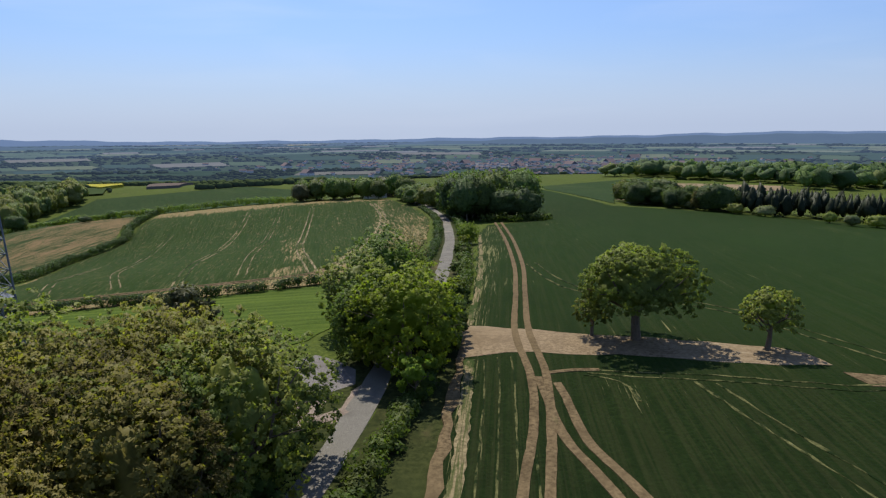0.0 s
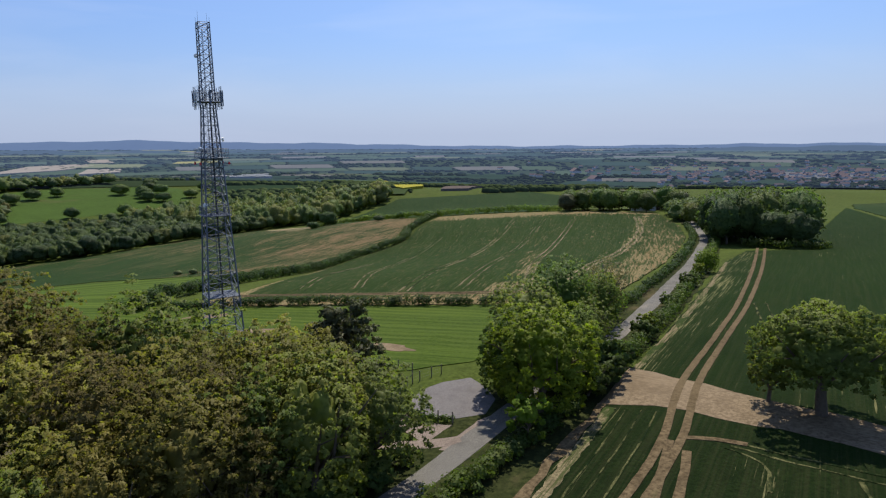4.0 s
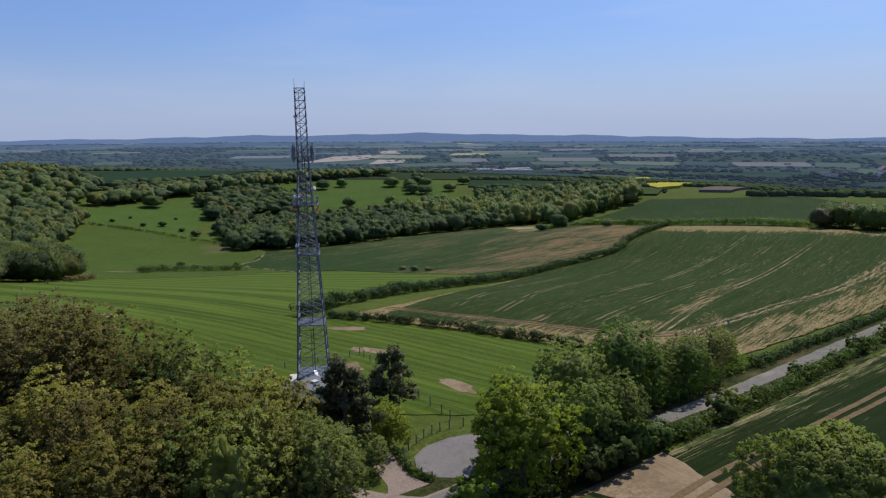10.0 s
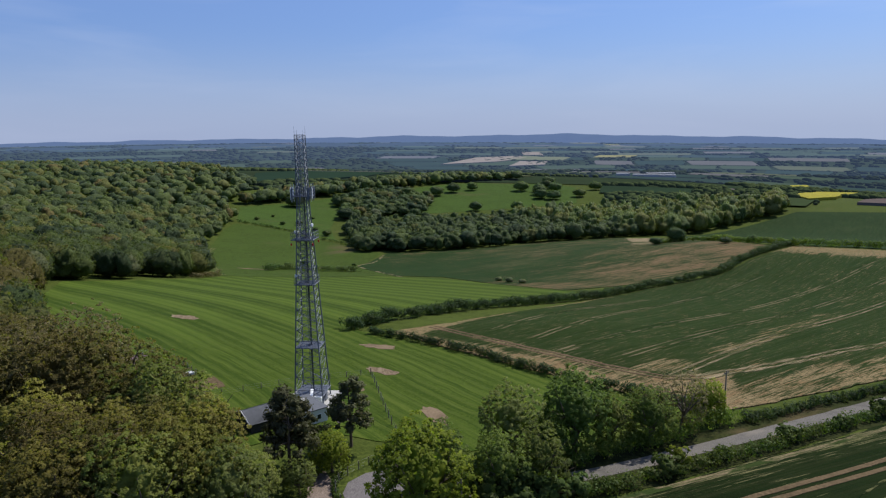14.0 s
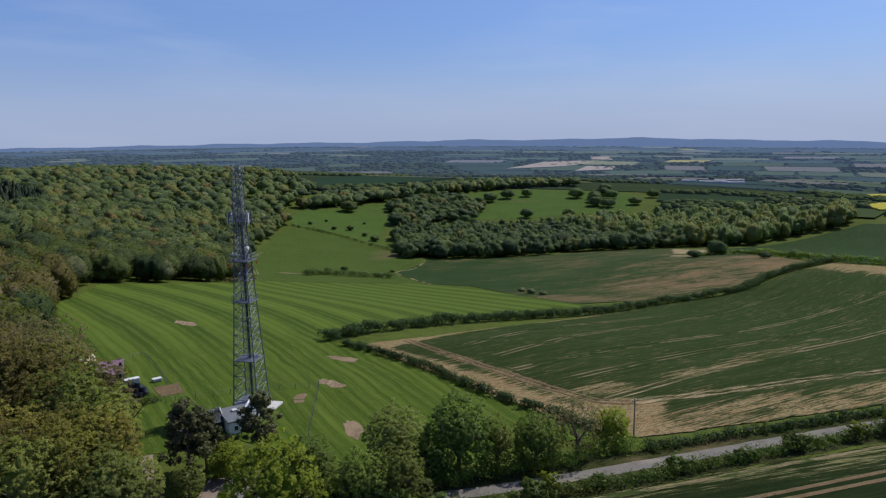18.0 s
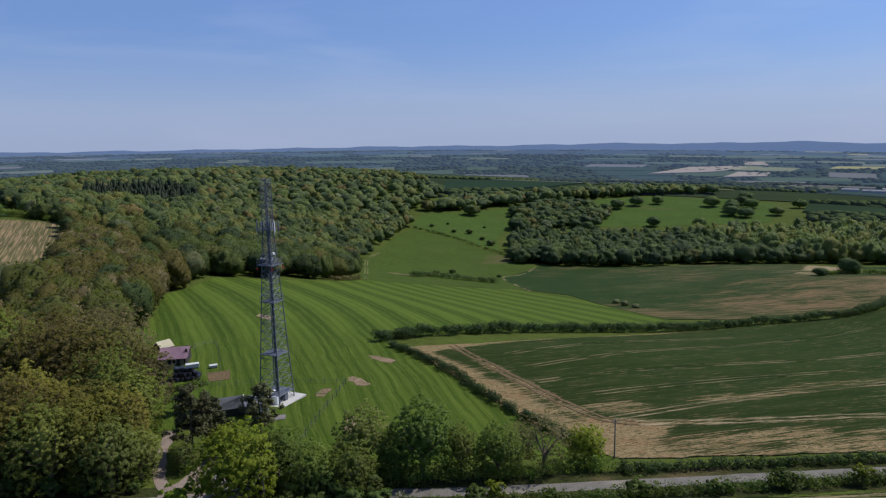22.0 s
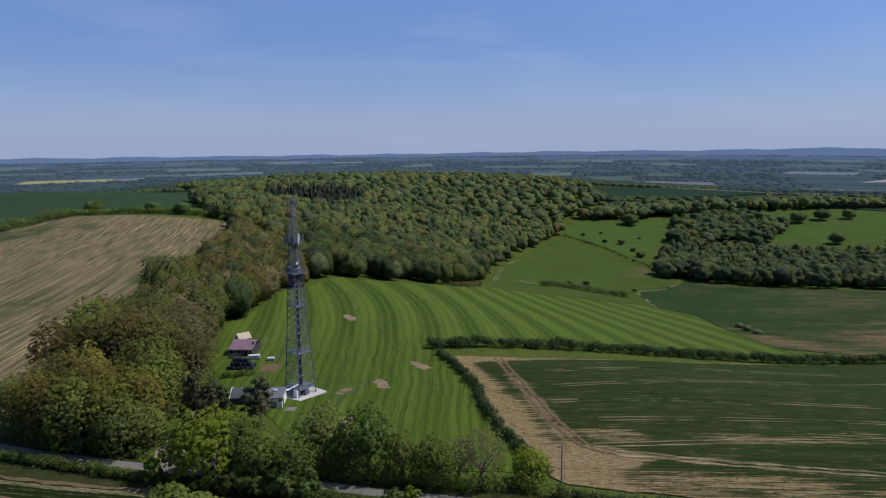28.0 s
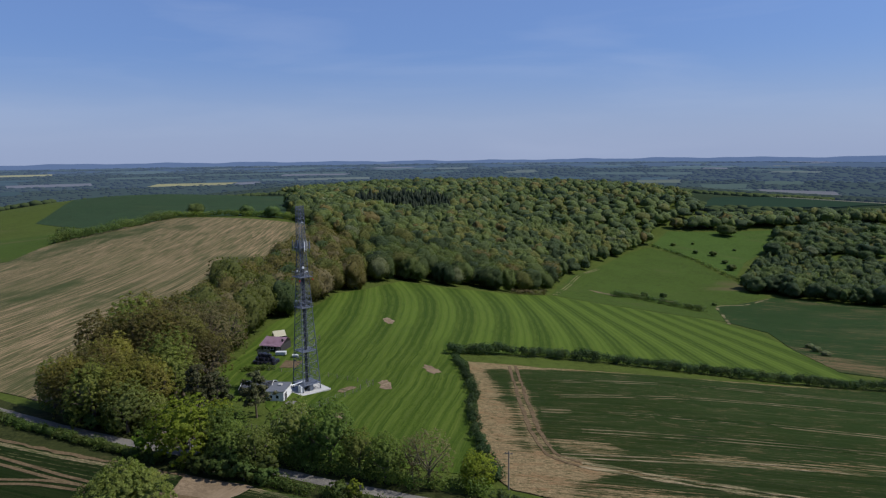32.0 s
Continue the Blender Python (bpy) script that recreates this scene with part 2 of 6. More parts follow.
    lane_at = calc("ABSOLUTE", calc("ADD", calc("ADD", y, 33.2), calc("MULTIPLY", calc("MINIMUM", calc("SUBTRACT", x, 72.0), 75.0), 0.105)))
    lane_side = calc("MULTIPLY", step(nt, calc("MULTIPLY", lane_at, -1.0), -2.8, -0.8), calc("MULTIPLY", step(nt, x, 60, 68), 0.11))
    east = calc("MULTIPLY", step(nt, x, 285, 318), 0.25)
    north = calc("MULTIPLY", step(nt, calc("SUBTRACT", y, calc("ADD", calc("MULTIPLY", calc("SUBTRACT", x, 58.0), 0.355), 36.6)), -2.2, 1.0), calc("MULTIPLY", step(nt, calc("MULTIPLY", x, -1.0), -175, -120), 0.3))
    score = calc("ADD", along(11, 0.62, 6, 0.75), calc("MULTIPLY", calc("SUBTRACT", along(38, 4.0), 0.5), 0.40))
    score = calc("ADD", score, calc("MULTIPLY", calc("SUBTRACT", broad, 0.5), 0.25))
    for gain in (west, north, south, strip, turn, corner, side, lane_side, east):
        score = calc("ADD", score, gain)
    bare = step(nt, score, 0.605, 0.70)
    fleck = step(nt, along(1.7, 0.3, 5, 0.8), 0.38, 0.52)
    dash = calc("MULTIPLY", step(nt, along(7, 0.45, 5, 0.7), 0.55, 0.64), calc("MULTIPLY", step(nt, along(60, 6), 0.36, 0.58), 0.6))
    bare = calc("MAXIMUM", bare, dash)
    bare = calc("MULTIPLY", bare, calc("MAXIMUM", fleck, step(nt, score, 1.0, 1.2)))
    soil = blend(nt, step(nt, small, 0.25, 0.75), (0.142, 0.098, 0.052), (0.285, 0.205, 0.112))
    soil = blend(nt, calc("MULTIPLY", step(nt, along(9, 2.2), 0.48, 0.62), 0.65), soil, (0.205, 0.116, 0.060))
    col = blend(nt, calc("MULTIPLY", bare, 0.86), col, soil)
    nt.links.new(col, b.inputs["Base Color"])
    bump(nt, b, small, 0.45, 0.3)
    add_gloss(nt, b, (0.028, 0.092, 0.001))
    return m


def leaf_mat(name, dark, light, warm=None, through=0.35, scale=0.13, rough_relief=False, shine=(1.1, 1.32, 0.5)):
    """Leaves: tone varies from tree to tree and leaf to leaf, and some light passes through."""
    m, nt, b = nodes_of(name, 0.55)
    b.inputs["Specular IOR Level"].default_value = 0.08
    geo = nt.nodes.new("ShaderNodeNewGeometry")
    each = nt.nodes.new("ShaderNodeMapRange")
    each.inputs[3].default_value, each.inputs[4].default_value = (0.42, 0.74) if rough_relief else (0.35, 0.8)
    nt.links.new(geo.outputs["Random Per Island"], each.inputs[0])
    col = blend(nt, each.outputs[0], dark, light)
    tone = noise_tex(nt, scale, 2)
    col = blend(nt, step(nt, tone, 0.45, 0.7), col, warm or tuple(0.7 * c for c in light))
    spray = noise_tex(nt, 1.1, 4)
    col = blend(nt, step(nt, spray, 0.3, 0.6), tuple(0.8 * c for c in dark), col)
    if rough_relief:
        bump(nt, b, noise_tex(nt, 1.5, 5, rough=0.75), 1.0, 0.9)
    info = nt.nodes.new("ShaderNodeObjectInfo")
    hue = nt.nodes.new("ShaderNodeHueSaturation")
    v = nt.nodes.new("ShaderNodeMapRange")
    v.inputs[3].default_value, v.inputs[4].default_value = 0.8, 1.25
    nt.links.new(info.outputs["Random"], v.inputs[0])
    w = nt.nodes.new("ShaderNodeMath")
    w.operation = "FRACT"
    u = nt.nodes.new("ShaderNodeMath")
    u.operation = "MULTIPLY"
    u.inputs[1].default_value = 7.31
    nt.links.new(info.outputs["Random"], u.inputs[0])
    nt.links.new(u.outputs[0], w.inputs[0])
    turn = nt.nodes.new("ShaderNodeMapRange")
    turn.inputs[3].default_value, turn.inputs[4].default_value = 0.484, 0.518
    nt.links.new(w.outputs[0], turn.inputs[0])
    nt.links.new(turn.outputs[0], hue.inputs["Hue"])
    nt.links.new(v.outputs[0], hue.inputs["Value"])
    nt.links.new(col, hue.inputs["Color"])
    nt.links.new(hue.outputs[0], b.inputs["Base Color"])
    t = nt.nodes.new("ShaderNodeBsdfTranslucent")
    nt.links.new(blend(nt, 1.0, hue.outputs[0], shine, "MULTIPLY"), t.inputs[0])
    mix = nt.nodes.new("ShaderNodeMixShader")
    mix.inputs[0].default_value = through
    nt.links.new(b.outputs[0], mix.inputs[1])
    nt.links.new(t.outputs[0], mix.inputs[2])
    nt.links.new(mix.outputs[0], nt.nodes["Material Output"].inputs[0])
    return m


def plain_mat(name, colour, rough=0.7, metal=0.0, vary=0.25, scale=3.0):
    m, nt, b = nodes_of(name, rough, metal, 0.3)
    n = noise_tex(nt, scale, 5)
    col = blend(nt, n, tuple(c * (1 - vary) for c in colour), tuple(min(1, c * (1 + vary)) for c in colour))
    nt.links.new(col, b.inputs["Base Color"])
    bump(nt, b, n, 0.15, 0.02)
    return m


GRASS = ground_mat("rough_grass", (0.032, 0.048, 0.009), (0.064, 0.08, 0.016), (0.085, 0.08, 0.032), (0.6, 0.8))
VERGE = ground_mat("verge_grass", (0.016, 0.022, 0.007), (0.034, 0.038, 0.012), (0.080, 0.062, 0.030), (0.54, 0.72), patch_scale=0.12)
WHEAT = ground_mat("young_wheat", (0.0052, 0.0100, 0.0027), (0.0084, 0.0150, 0.0038), (0.0100, 0.0165, 0.0045), (0.52, 0.72), -10.5, (14, 0.34, 1), (0.17, 0.155, 0.07), (0.66, 0.74), 2.6, 0.4, rows=0.15, edges=((-0.19, -1.0, 51.5, 8.0, 0.13),), gloss=(0.023, 0.068, 0.001))
BARLEY = thin_crop_mat()
CROP_C = ground_mat("patchy_crop", (0.0095, 0.0235, 0.0062), (0.017, 0.036, 0.0098), (0.05, 0.055, 0.022), (0.58, 0.74), -20, (40, 0.9, 1), (0.20, 0.122, 0.068), (0.585, 0.69), 2.2, 0.4, rows=0.25, edges=((0.12, 1.0, 150, 75.0, 0.12), (-1, 0.0, -300, 110, 0.07)), gloss=(0.010, 0.022, 0.001))
DEEP_CROP = ground_mat("dense_crop", (0.0105, 0.025, 0.0065), (0.018, 0.037, 0.0095), (0.030, 0.045, 0.014), (0.56, 0.74), 20, (40, 0.9, 1), (0.08, 0.09, 0.035), (0.62, 0.72), 2.0, 0.3, rows=0.25)
PASTURE = ground_mat("pasture", (0.027, 0.046, 0.008), (0.050, 0.074, 0.014), (0.078, 0.068, 0.030), (0.54, 0.75), 20, (9, 1.6, 1), (0.09, 0.095, 0.03), (0.58, 0.72))
HILL_PASTURE = ground_mat("hill_pasture", (0.030, 0.054, 0.010), (0.052, 0.084, 0.017), (0.075, 0.075, 0.028), (0.58, 0.8), -30, (14, 1.6, 1), (0.085, 0.095, 0.028), (0.6, 0.74))
UPLAND_CROP = ground_mat("upland_crop", (0.016, 0.034, 0.015), (0.026, 0.048, 0.021), (0.036, 0.050, 0.021), (0.56, 0.74), 20, (40, 0.9, 1), (0.06, 0.075, 0.035), (0.62, 0.72), 2.0, 0.3, rows=0.25)
STUBBLE = ground_mat("bare_field", (0.048, 0.054, 0.020), (0.084, 0.077, 0.035), (0.040, 0.050, 0.018), (0.50, 0.66), 100, (240, 0.8, 1), (0.26, 0.180, 0.105), (0.47, 0.60), 1.5, 0.4, rows=0.5, gate=False)
BARE = ground_mat("bare_earth", (0.118, 0.084, 0.051), (0.190, 0.142, 0.090), (0.06, 0.07, 0.024), (0.6, 0.7), 70, (6, 0.5, 1), (0.27, 0.215, 0.145), (0.5, 0.64), 2.2, 0.15, patch_scale=0.09)
TRACK = ground_mat("wheel_track", (0.068, 0.048, 0.026), (0.125, 0.09, 0.05), (0.04, 0.046, 0.016), (0.60, 0.70), -12, fine=2.2, relief=0.15, patch_scale=0.16)
DRILL_GAP = ground_mat("drill_gap", (0.050, 0.056, 0.020), (0.115, 0.108, 0.045), (0.008, 0.016, 0.0042), (0.42, 0.60), -10, fine=4.0, relief=0.4, patch_scale=0.9)
PALE_TRACK = ground_mat("pale_track", (0.11, 0.095, 0.045), (0.22, 0.18, 0.10), (0.020, 0.036, 0.009), (0.47, 0.57), 6, fine=3.0, relief=0.4, patch_scale=0.13)
ASPHALT = ground_mat("worn_asphalt", (0.090, 0.084, 0.074), (0.148, 0.136, 0.119), (0.178, 0.158, 0.132), (0.55, 0.7), 0, patch_scale=0.2, fine=12.0, relief=0.2, rough=0.85)
GRAVEL = ground_mat("gravel", (0.10, 0.091, 0.088), (0.165, 0.15, 0.145), (0.125, 0.108, 0.095), (0.52, 0.72), 0, patch_scale=0.15, fine=14.0, relief=0.2)
DIRT = ground_mat("dusty_dirt", (0.13, 0.10, 0.08), (0.22, 0.175, 0.145), (0.08, 0.075, 0.045), (0.6, 0.72), 60, fine=7.0, relief=0.3, patch_scale=0.2)
CONCRETE = plain_mat("concrete", (0.38, 0.37, 0.345), 0.9, vary=0.2, scale=1.2)
STEEL = plain_mat("galvanised_steel", (0.125, 0.140, 0.170), 0.55, 0.3, 0.25, 2.0)
DARK_STEEL = plain_mat("cable_black", (0.045, 0.05, 0.06), 0.6, 0.2)
WHITE = plain_mat("white_antenna_cover", (0.72, 0.73, 0.72), 0.5, vary=0.08)
BARK = plain_mat("bark", (0.11, 0.085, 0.06), 0.95, vary=0.4, scale=4)


def mown_mat():
    """Mown grass: broad bands up the slope, bowed with the hill, finer swaths within them and looser lines near the mast."""
    m, nt, b = nodes_of("mown_meadow", 0.9)
    tc = nt.nodes.new("ShaderNodeTexCoord")
    sep = nt.nodes.new("ShaderNodeSeparateXYZ")
    nt.links.new(tc.outputs["Object"], sep.inputs[0])
    calc = calc_in(nt)
    x, y = sep.outputs[0], sep.outputs[1]
    y60 = calc("SUBTRACT", y, 60.0)
    lean = calc("MULTIPLY", calc("MINIMUM", calc("MAXIMUM", calc("SUBTRACT", 40.0, x), 0.0), 60.0), 0.0022)
    way = calc("ADD", x, calc("ADD", calc("MULTIPLY", calc("MULTIPLY", y60, y60), 0.00052), calc("MULTIPLY", lean, y60)))
    wob = calc("MULTIPLY", calc("SUBTRACT", noise_tex(nt, 0.035, 3), 0.5), 5.0)
    near = step(nt, calc("MULTIPLY", y, -1.0), -75, -40)
    way = calc("ADD", way, calc("MULTIPLY", wob, calc("ADD", calc("MULTIPLY", near, 0.5), 0.3)))
    band = calc("SINE", calc("MULTIPLY", calc("ADD", way, 7.4), 2 * math.pi / 14.0))
    swath = calc("SINE", calc("MULTIPLY", way, 2 * math.pi / 2.8))

    def drawn(long, wide):
        c = nt.nodes.new("ShaderNodeCombineXYZ")
        nt.links.new(calc("DIVIDE", way, wide), c.inputs[0])
        nt.links.new(calc("DIVIDE", y, long), c.inputs[1])
        n = nt.nodes.new("ShaderNodeTexNoise")
        n.inputs["Scale"].default_value, n.inputs["Detail"].default_value, n.inputs["Roughness"].default_value = 1.0, 4.0, 0.65
        nt.links.new(c.outputs[0], n.inputs["Vector"])
        return n.outputs[0]
    small = noise_tex(nt, 2.0, 5, rough=0.75)
    mottle = noise_tex(nt, 0.14, 5, rough=0.7)
    fine, lines = drawn(26, 0.42), drawn(45, 1.1)
    strong = calc("SUBTRACT", 0.85, calc("MULTIPLY", near, 0.58))
    col = blend(nt, step(nt, small, 0.3, 0.7), (0.028, 0.049, 0.006), (0.060, 0.088, 0.012))
    col = blend(nt, calc("MULTIPLY", step(nt, band, -0.15, 0.35), strong), col, (0.068, 0.102, 0.0145))
    col = blend(nt, calc("MULTIPLY", step(nt, calc("MULTIPLY", band, -1.0), 0.0, 0.6), calc("MULTIPLY", strong, 0.55)), col, (0.022, 0.044, 0.0055))
    col = blend(nt, calc("MULTIPLY", step(nt, lines, 0.48, 0.6), calc("ADD", calc("MULTIPLY", near, 0.3), 0.28)), col, (0.024, 0.046, 0.006))
    col = blend(nt, calc("MULTIPLY", step(nt, fine, 0.5, 0.64), calc("ADD", calc("MULTIPLY", near, 0.25), 0.3)), col, (0.092, 0.120, 0.019))
    col = blend(nt, calc("MULTIPLY", step(nt, swath, 0.1, 0.9), calc("MULTIPLY", step(nt, mottle, 0.35, 0.6), 0.42)), col, (0.088, 0.112, 0.022))
    col = blend(nt, calc("MULTIPLY", step(nt, calc("MULTIPLY", swath, -1.0), 0.5, 0.95), 0.3), col, (0.020, 0.040, 0.005))
    col = blend(nt, calc("MULTIPLY", step(nt, mottle, 0.48, 0.72), 0.3), col, (0.030, 0.052, 0.008))
    nt.links.new(col, b.inputs["Base Color"])
    bump(nt, b, small, 0.3, 0.2)
    return m


MOWN = mown_mat()
LEAF_OAK = leaf_mat("oak_leaves", (0.112, 0.136, 0.032), (0.212, 0.236, 0.058), (0.204, 0.206, 0.054), 0.5)
LEAF_WOOD = leaf_mat("wood_leaves", (0.160, 0.144, 0.036), (0.272, 0.244, 0.060), (0.250, 0.204, 0.055), 0.5, shine=(1.05, 1.25, 0.5))
LEAF_DARK = leaf_mat("dark_leaves", (0.080, 0.116, 0.025), (0.160, 0.208, 0.045), (0.142, 0.186, 0.040), 0.45)
LEAF_LIME = leaf_mat("lime_leaves", (0.118, 0.165, 0.018), (0.240, 0.285, 0.036), (0.200, 0.245, 0.032), 0.5)
LEAF_GREY = leaf_mat("willow_leaves", (0.128, 0.148, 0.042), (0.230, 0.258, 0.078), (0.196, 0.216, 0.062), 0.52)
LEAF_BARE = leaf_mat("half_open_leaves", (0.125, 0.100, 0.050), (0.200, 0.168, 0.082), (0.17, 0.138, 0.056), 0.35)
NEEDLE = leaf_mat("pine_needles", (0.060, 0.066, 0.030), (0.108, 0.112, 0.050), (0.105, 0.092, 0.050), 0.25)
NEEDLE_FAR = leaf_mat("spruce_needles", (0.016, 0.024, 0.013), (0.031, 0.042, 0.021), (0.028, 0.036, 0.018), 0.2)
LEAF_HEDGE = leaf_mat("hedge_leaves", (0.046, 0.070, 0.016), (0.102, 0.138, 0.032), (0.10, 0.12, 0.034), 0.4, 0.3)
# Blue-grey tint of these three: distance haze painted in, plus the hedges' grey-green.
LEAF_FAR = leaf_mat("far_hazy_leaves", (0.090, 0.130, 0.038), (0.166, 0.212, 0.066), (0.142, 0.182, 0.058), 0.4, 0.05, True)
LEAF_FAR2 = leaf_mat("far_dark_hazy_leaves", (0.067, 0.101, 0.037), (0.126, 0.165, 0.060), (0.106, 0.142, 0.052), 0.4, 0.05, True)
LEAF_FAR3 = leaf_mat("deep_green_leaves", (0.043, 0.070, 0.030), (0.080, 0.116, 0.046), (0.070, 0.100, 0.040), 0.35, 0.05, True)
LEAF_OLIVE = leaf_mat("olive_leaves", (0.134, 0.117, 0.038), (0.212, 0.188, 0.063), (0.188, 0.157, 0.055), 0.4, 0.05, True)
LEAF_MOSS = leaf_mat("mossy_leaves", (0.108, 0.122, 0.034), (0.190, 0.204, 0.058), (0.170, 0.178, 0.052), 0.4, 0.05, True)
LEAF_BLOOM = leaf_mat("pale_bloom", (0.14, 0.16, 0.075), (0.23, 0.26, 0.13), (0.19, 0.21, 0.09), 0.4, 0.05, True)
MIX_WEST = [(LEAF_BARE, 2), (LEAF_OLIVE, 6), (LEAF_MOSS, 4.5), (LEAF_FAR2, 1)]
MIX_NORTH = [(LEAF_FAR, 5), (LEAF_FAR2, 5), (LEAF_FAR3, 3), (LEAF_MOSS, 3.2), (LEAF_OLIVE, 0.9), (LEAF_BLOOM, 0.4)]
MIX_VALLEY = [(LEAF_FAR2, 6), (LEAF_FAR3, 3), (LEAF_FAR, 2), (LEAF_MOSS, 0.5)]


# ---------- shape of the land ----------
# hills and dips: x, y, reach, height
HILLS = [(0, 0, 90, -8.5), (0, -70, 90, 4.6), (110, -60, 110, 8.5), (260, -60, 140, 7), (60, 60, 80, 9.2), (-20, 110, 90, 1.6), (-120, 40, 120, 1.7), (-120, -80, 150, 21.5), (170, 60, 100, -13.5), (300, 90, 130, 12.2), (200, 190, 110, -8.3), (310, 200, 130, 9.8), (60, 200, 110, 4.3), (190, 340, 140, -15.3), (20, 330, 130, -11.1), (-130, 350, 150, 23), (290, 690, 220, -1.3), (60, 560, 200, -16.7), (-150, 650, 250, 23), (480, 400, 220, -20.5), (560, 120, 220, -22), (520, 850, 260, -41.2), (500, -150, 250, 6.6)]
BOWL_R, BOWL_Z = (0, 600, 900, 1300, 2000, 3000, 4000, 4700), (-30, -40, -62, -84, -88, -77, -66, -64)


def smooth(a, b, v):
    t = np.clip((v - a) / (b - a), 0, 1)
    return t * t * (3 - 2 * t)


def height(x, y):
    x, y = np.asarray(x, float), np.asarray(y, float)
    near = -20.0 + sum(a * np.exp(-((x - p) ** 2 + (y - q) ** 2) / (2 * s * s)) for p, q, s, a in HILLS)
    r = np.hypot(x, y)
    far = np.interp(r, BOWL_R, BOWL_Z)
    far = far + 78 * np.exp(-((x + 150) ** 2 / (2 * 600**2) + (y - 1400) ** 2 / (2 * 620**2)))
    far = far + 25 * np.exp(-((x - 1000) ** 2 / (2 * 500**2) + (y - 900) ** 2 / (2 * 400**2)))
    far = far + 66 * smooth(2000, 4600, r) * smooth(5, 85, np.degrees(np.arctan2(y, x)))
    k = smooth(550, 1100, r)
    knoll = 26 * np.exp(-((x + 520) ** 2 + (y - 680) ** 2) / (2 * 150**2))
    return near * (1 - k) + far * k + knoll


def z_at(x, y):
    return float(height(x, y))


# ---------- mesh helpers ----------
def mesh_np(name, v, *face_sets, smooth_sets=()):
    """A mesh from arrays of vertices and one or more arrays of faces, each with one number of corners."""
    v = np.asarray(v, np.float32)
    face_sets = [np.asarray(f, np.int32) for f in face_sets if len(f)]
    me = bpy.data.meshes.new(name)
    me.vertices.add(len(v))
    me.vertices.foreach_set("co", v.ravel())
    loops = np.concatenate([f.ravel() for f in face_sets])
    me.loops.add(len(loops))
    me.loops.foreach_set("vertex_index", loops)
    corners = np.concatenate([np.full(len(f), f.shape[1], np.int32) for f in face_sets])
    me.polygons.add(len(corners))
    me.polygons.foreach_set("loop_start", np.concatenate([[0], np.cumsum(corners)[:-1]]).astype(np.int32))
    flags = np.concatenate([np.full(len(f), k in smooth_sets, bool) for k, f in enumerate(face_sets)])
    me.polygons.foreach_set("use_smooth", flags)
    me.update(calc_edges=True)
    return me


def put(name, me, mat, parent=None, label=""):
    ob = new(name, me)
    if mat and not me.materials:
        me.materials.append(mat)
    if parent:
        ob.parent = parent
    if label:
        ob["label"] = label
    return ob


def part(name, bm, mat, parent=None, label=""):
    me = bpy.data.meshes.new(name)
    bm.to_mesh(me)
    bm.free()
    return put(name, me, mat, parent, label)


def empty(name, x, y, z, turn=0.0):
    ob = new(name)
    ob.empty_display_size = 0.3
    ob.matrix_basis = pose(x, y, z, 0, 0, turn)
    return ob


def box(bm, x0, y0, z0, x1, y1, z1, bev=0.0):
    r = bmesh.ops.create_cube(bm, size=1, matrix=Matrix.Translation(((x0 + x1) / 2, (y0 + y1) / 2, (z0 + z1) / 2)) @ Matrix.Diagonal((x1 - x0, y1 - y0, z1 - z0, 1)))
    if bev:
        bmesh.ops.bevel(bm, geom=list({e for v in r["verts"] for e in v.link_edges}), offset=bev, segments=1, affect="EDGES")
    return bm


def rod(bm, a, b, r0, r1=None, n=6):
    a, b = Vector(a), Vector(b)
    d = b - a
    m = Matrix.Translation((a + b) / 2) @ d.to_track_quat("Z", "Y").to_matrix().to_4x4()
    bmesh.ops.create_cone(bm, cap_ends=True, segments=n, radius1=r0, radius2=r1 if r1 is not None else r0, depth=d.length, matrix=m)
    return bm


def inside(poly, x, y):
    x, y = np.asarray(x, float), np.asarray(y, float)
    hit = np.zeros(x.shape, bool)
    for (x0, y0), (x1, y1) in zip(poly, poly[1:] + poly[:1]):
        cross = ((y0 > y) != (y1 > y)) & (x < (x1 - x0) * (y - y0) / ((y1 - y0) or 1e-9) + x0)
        hit ^= cross
    return hit


def curve_pts(pts, every):
    """Points every so many metres along a smooth line through pts."""
    p = [Vector((*q, 0)) for q in pts]
    out = []
    for i in range(len(p) - 1):
        a, b, c, d = p[max(i - 1, 0)], p[i], p[i + 1], p[min(i + 2, len(p) - 1)]
        n = max(2, int((c - b).length / every))
        for k in range(n):
            t = k / n
            out.append(0.5 * ((2 * b) + (c - a) * t + (2 * a - 5 * b + 4 * c - d) * t * t + (3 * b - a - 3 * c + d) * t**3))
    out.append(p[-1])
    return [(q.x, q.y) for q in out]


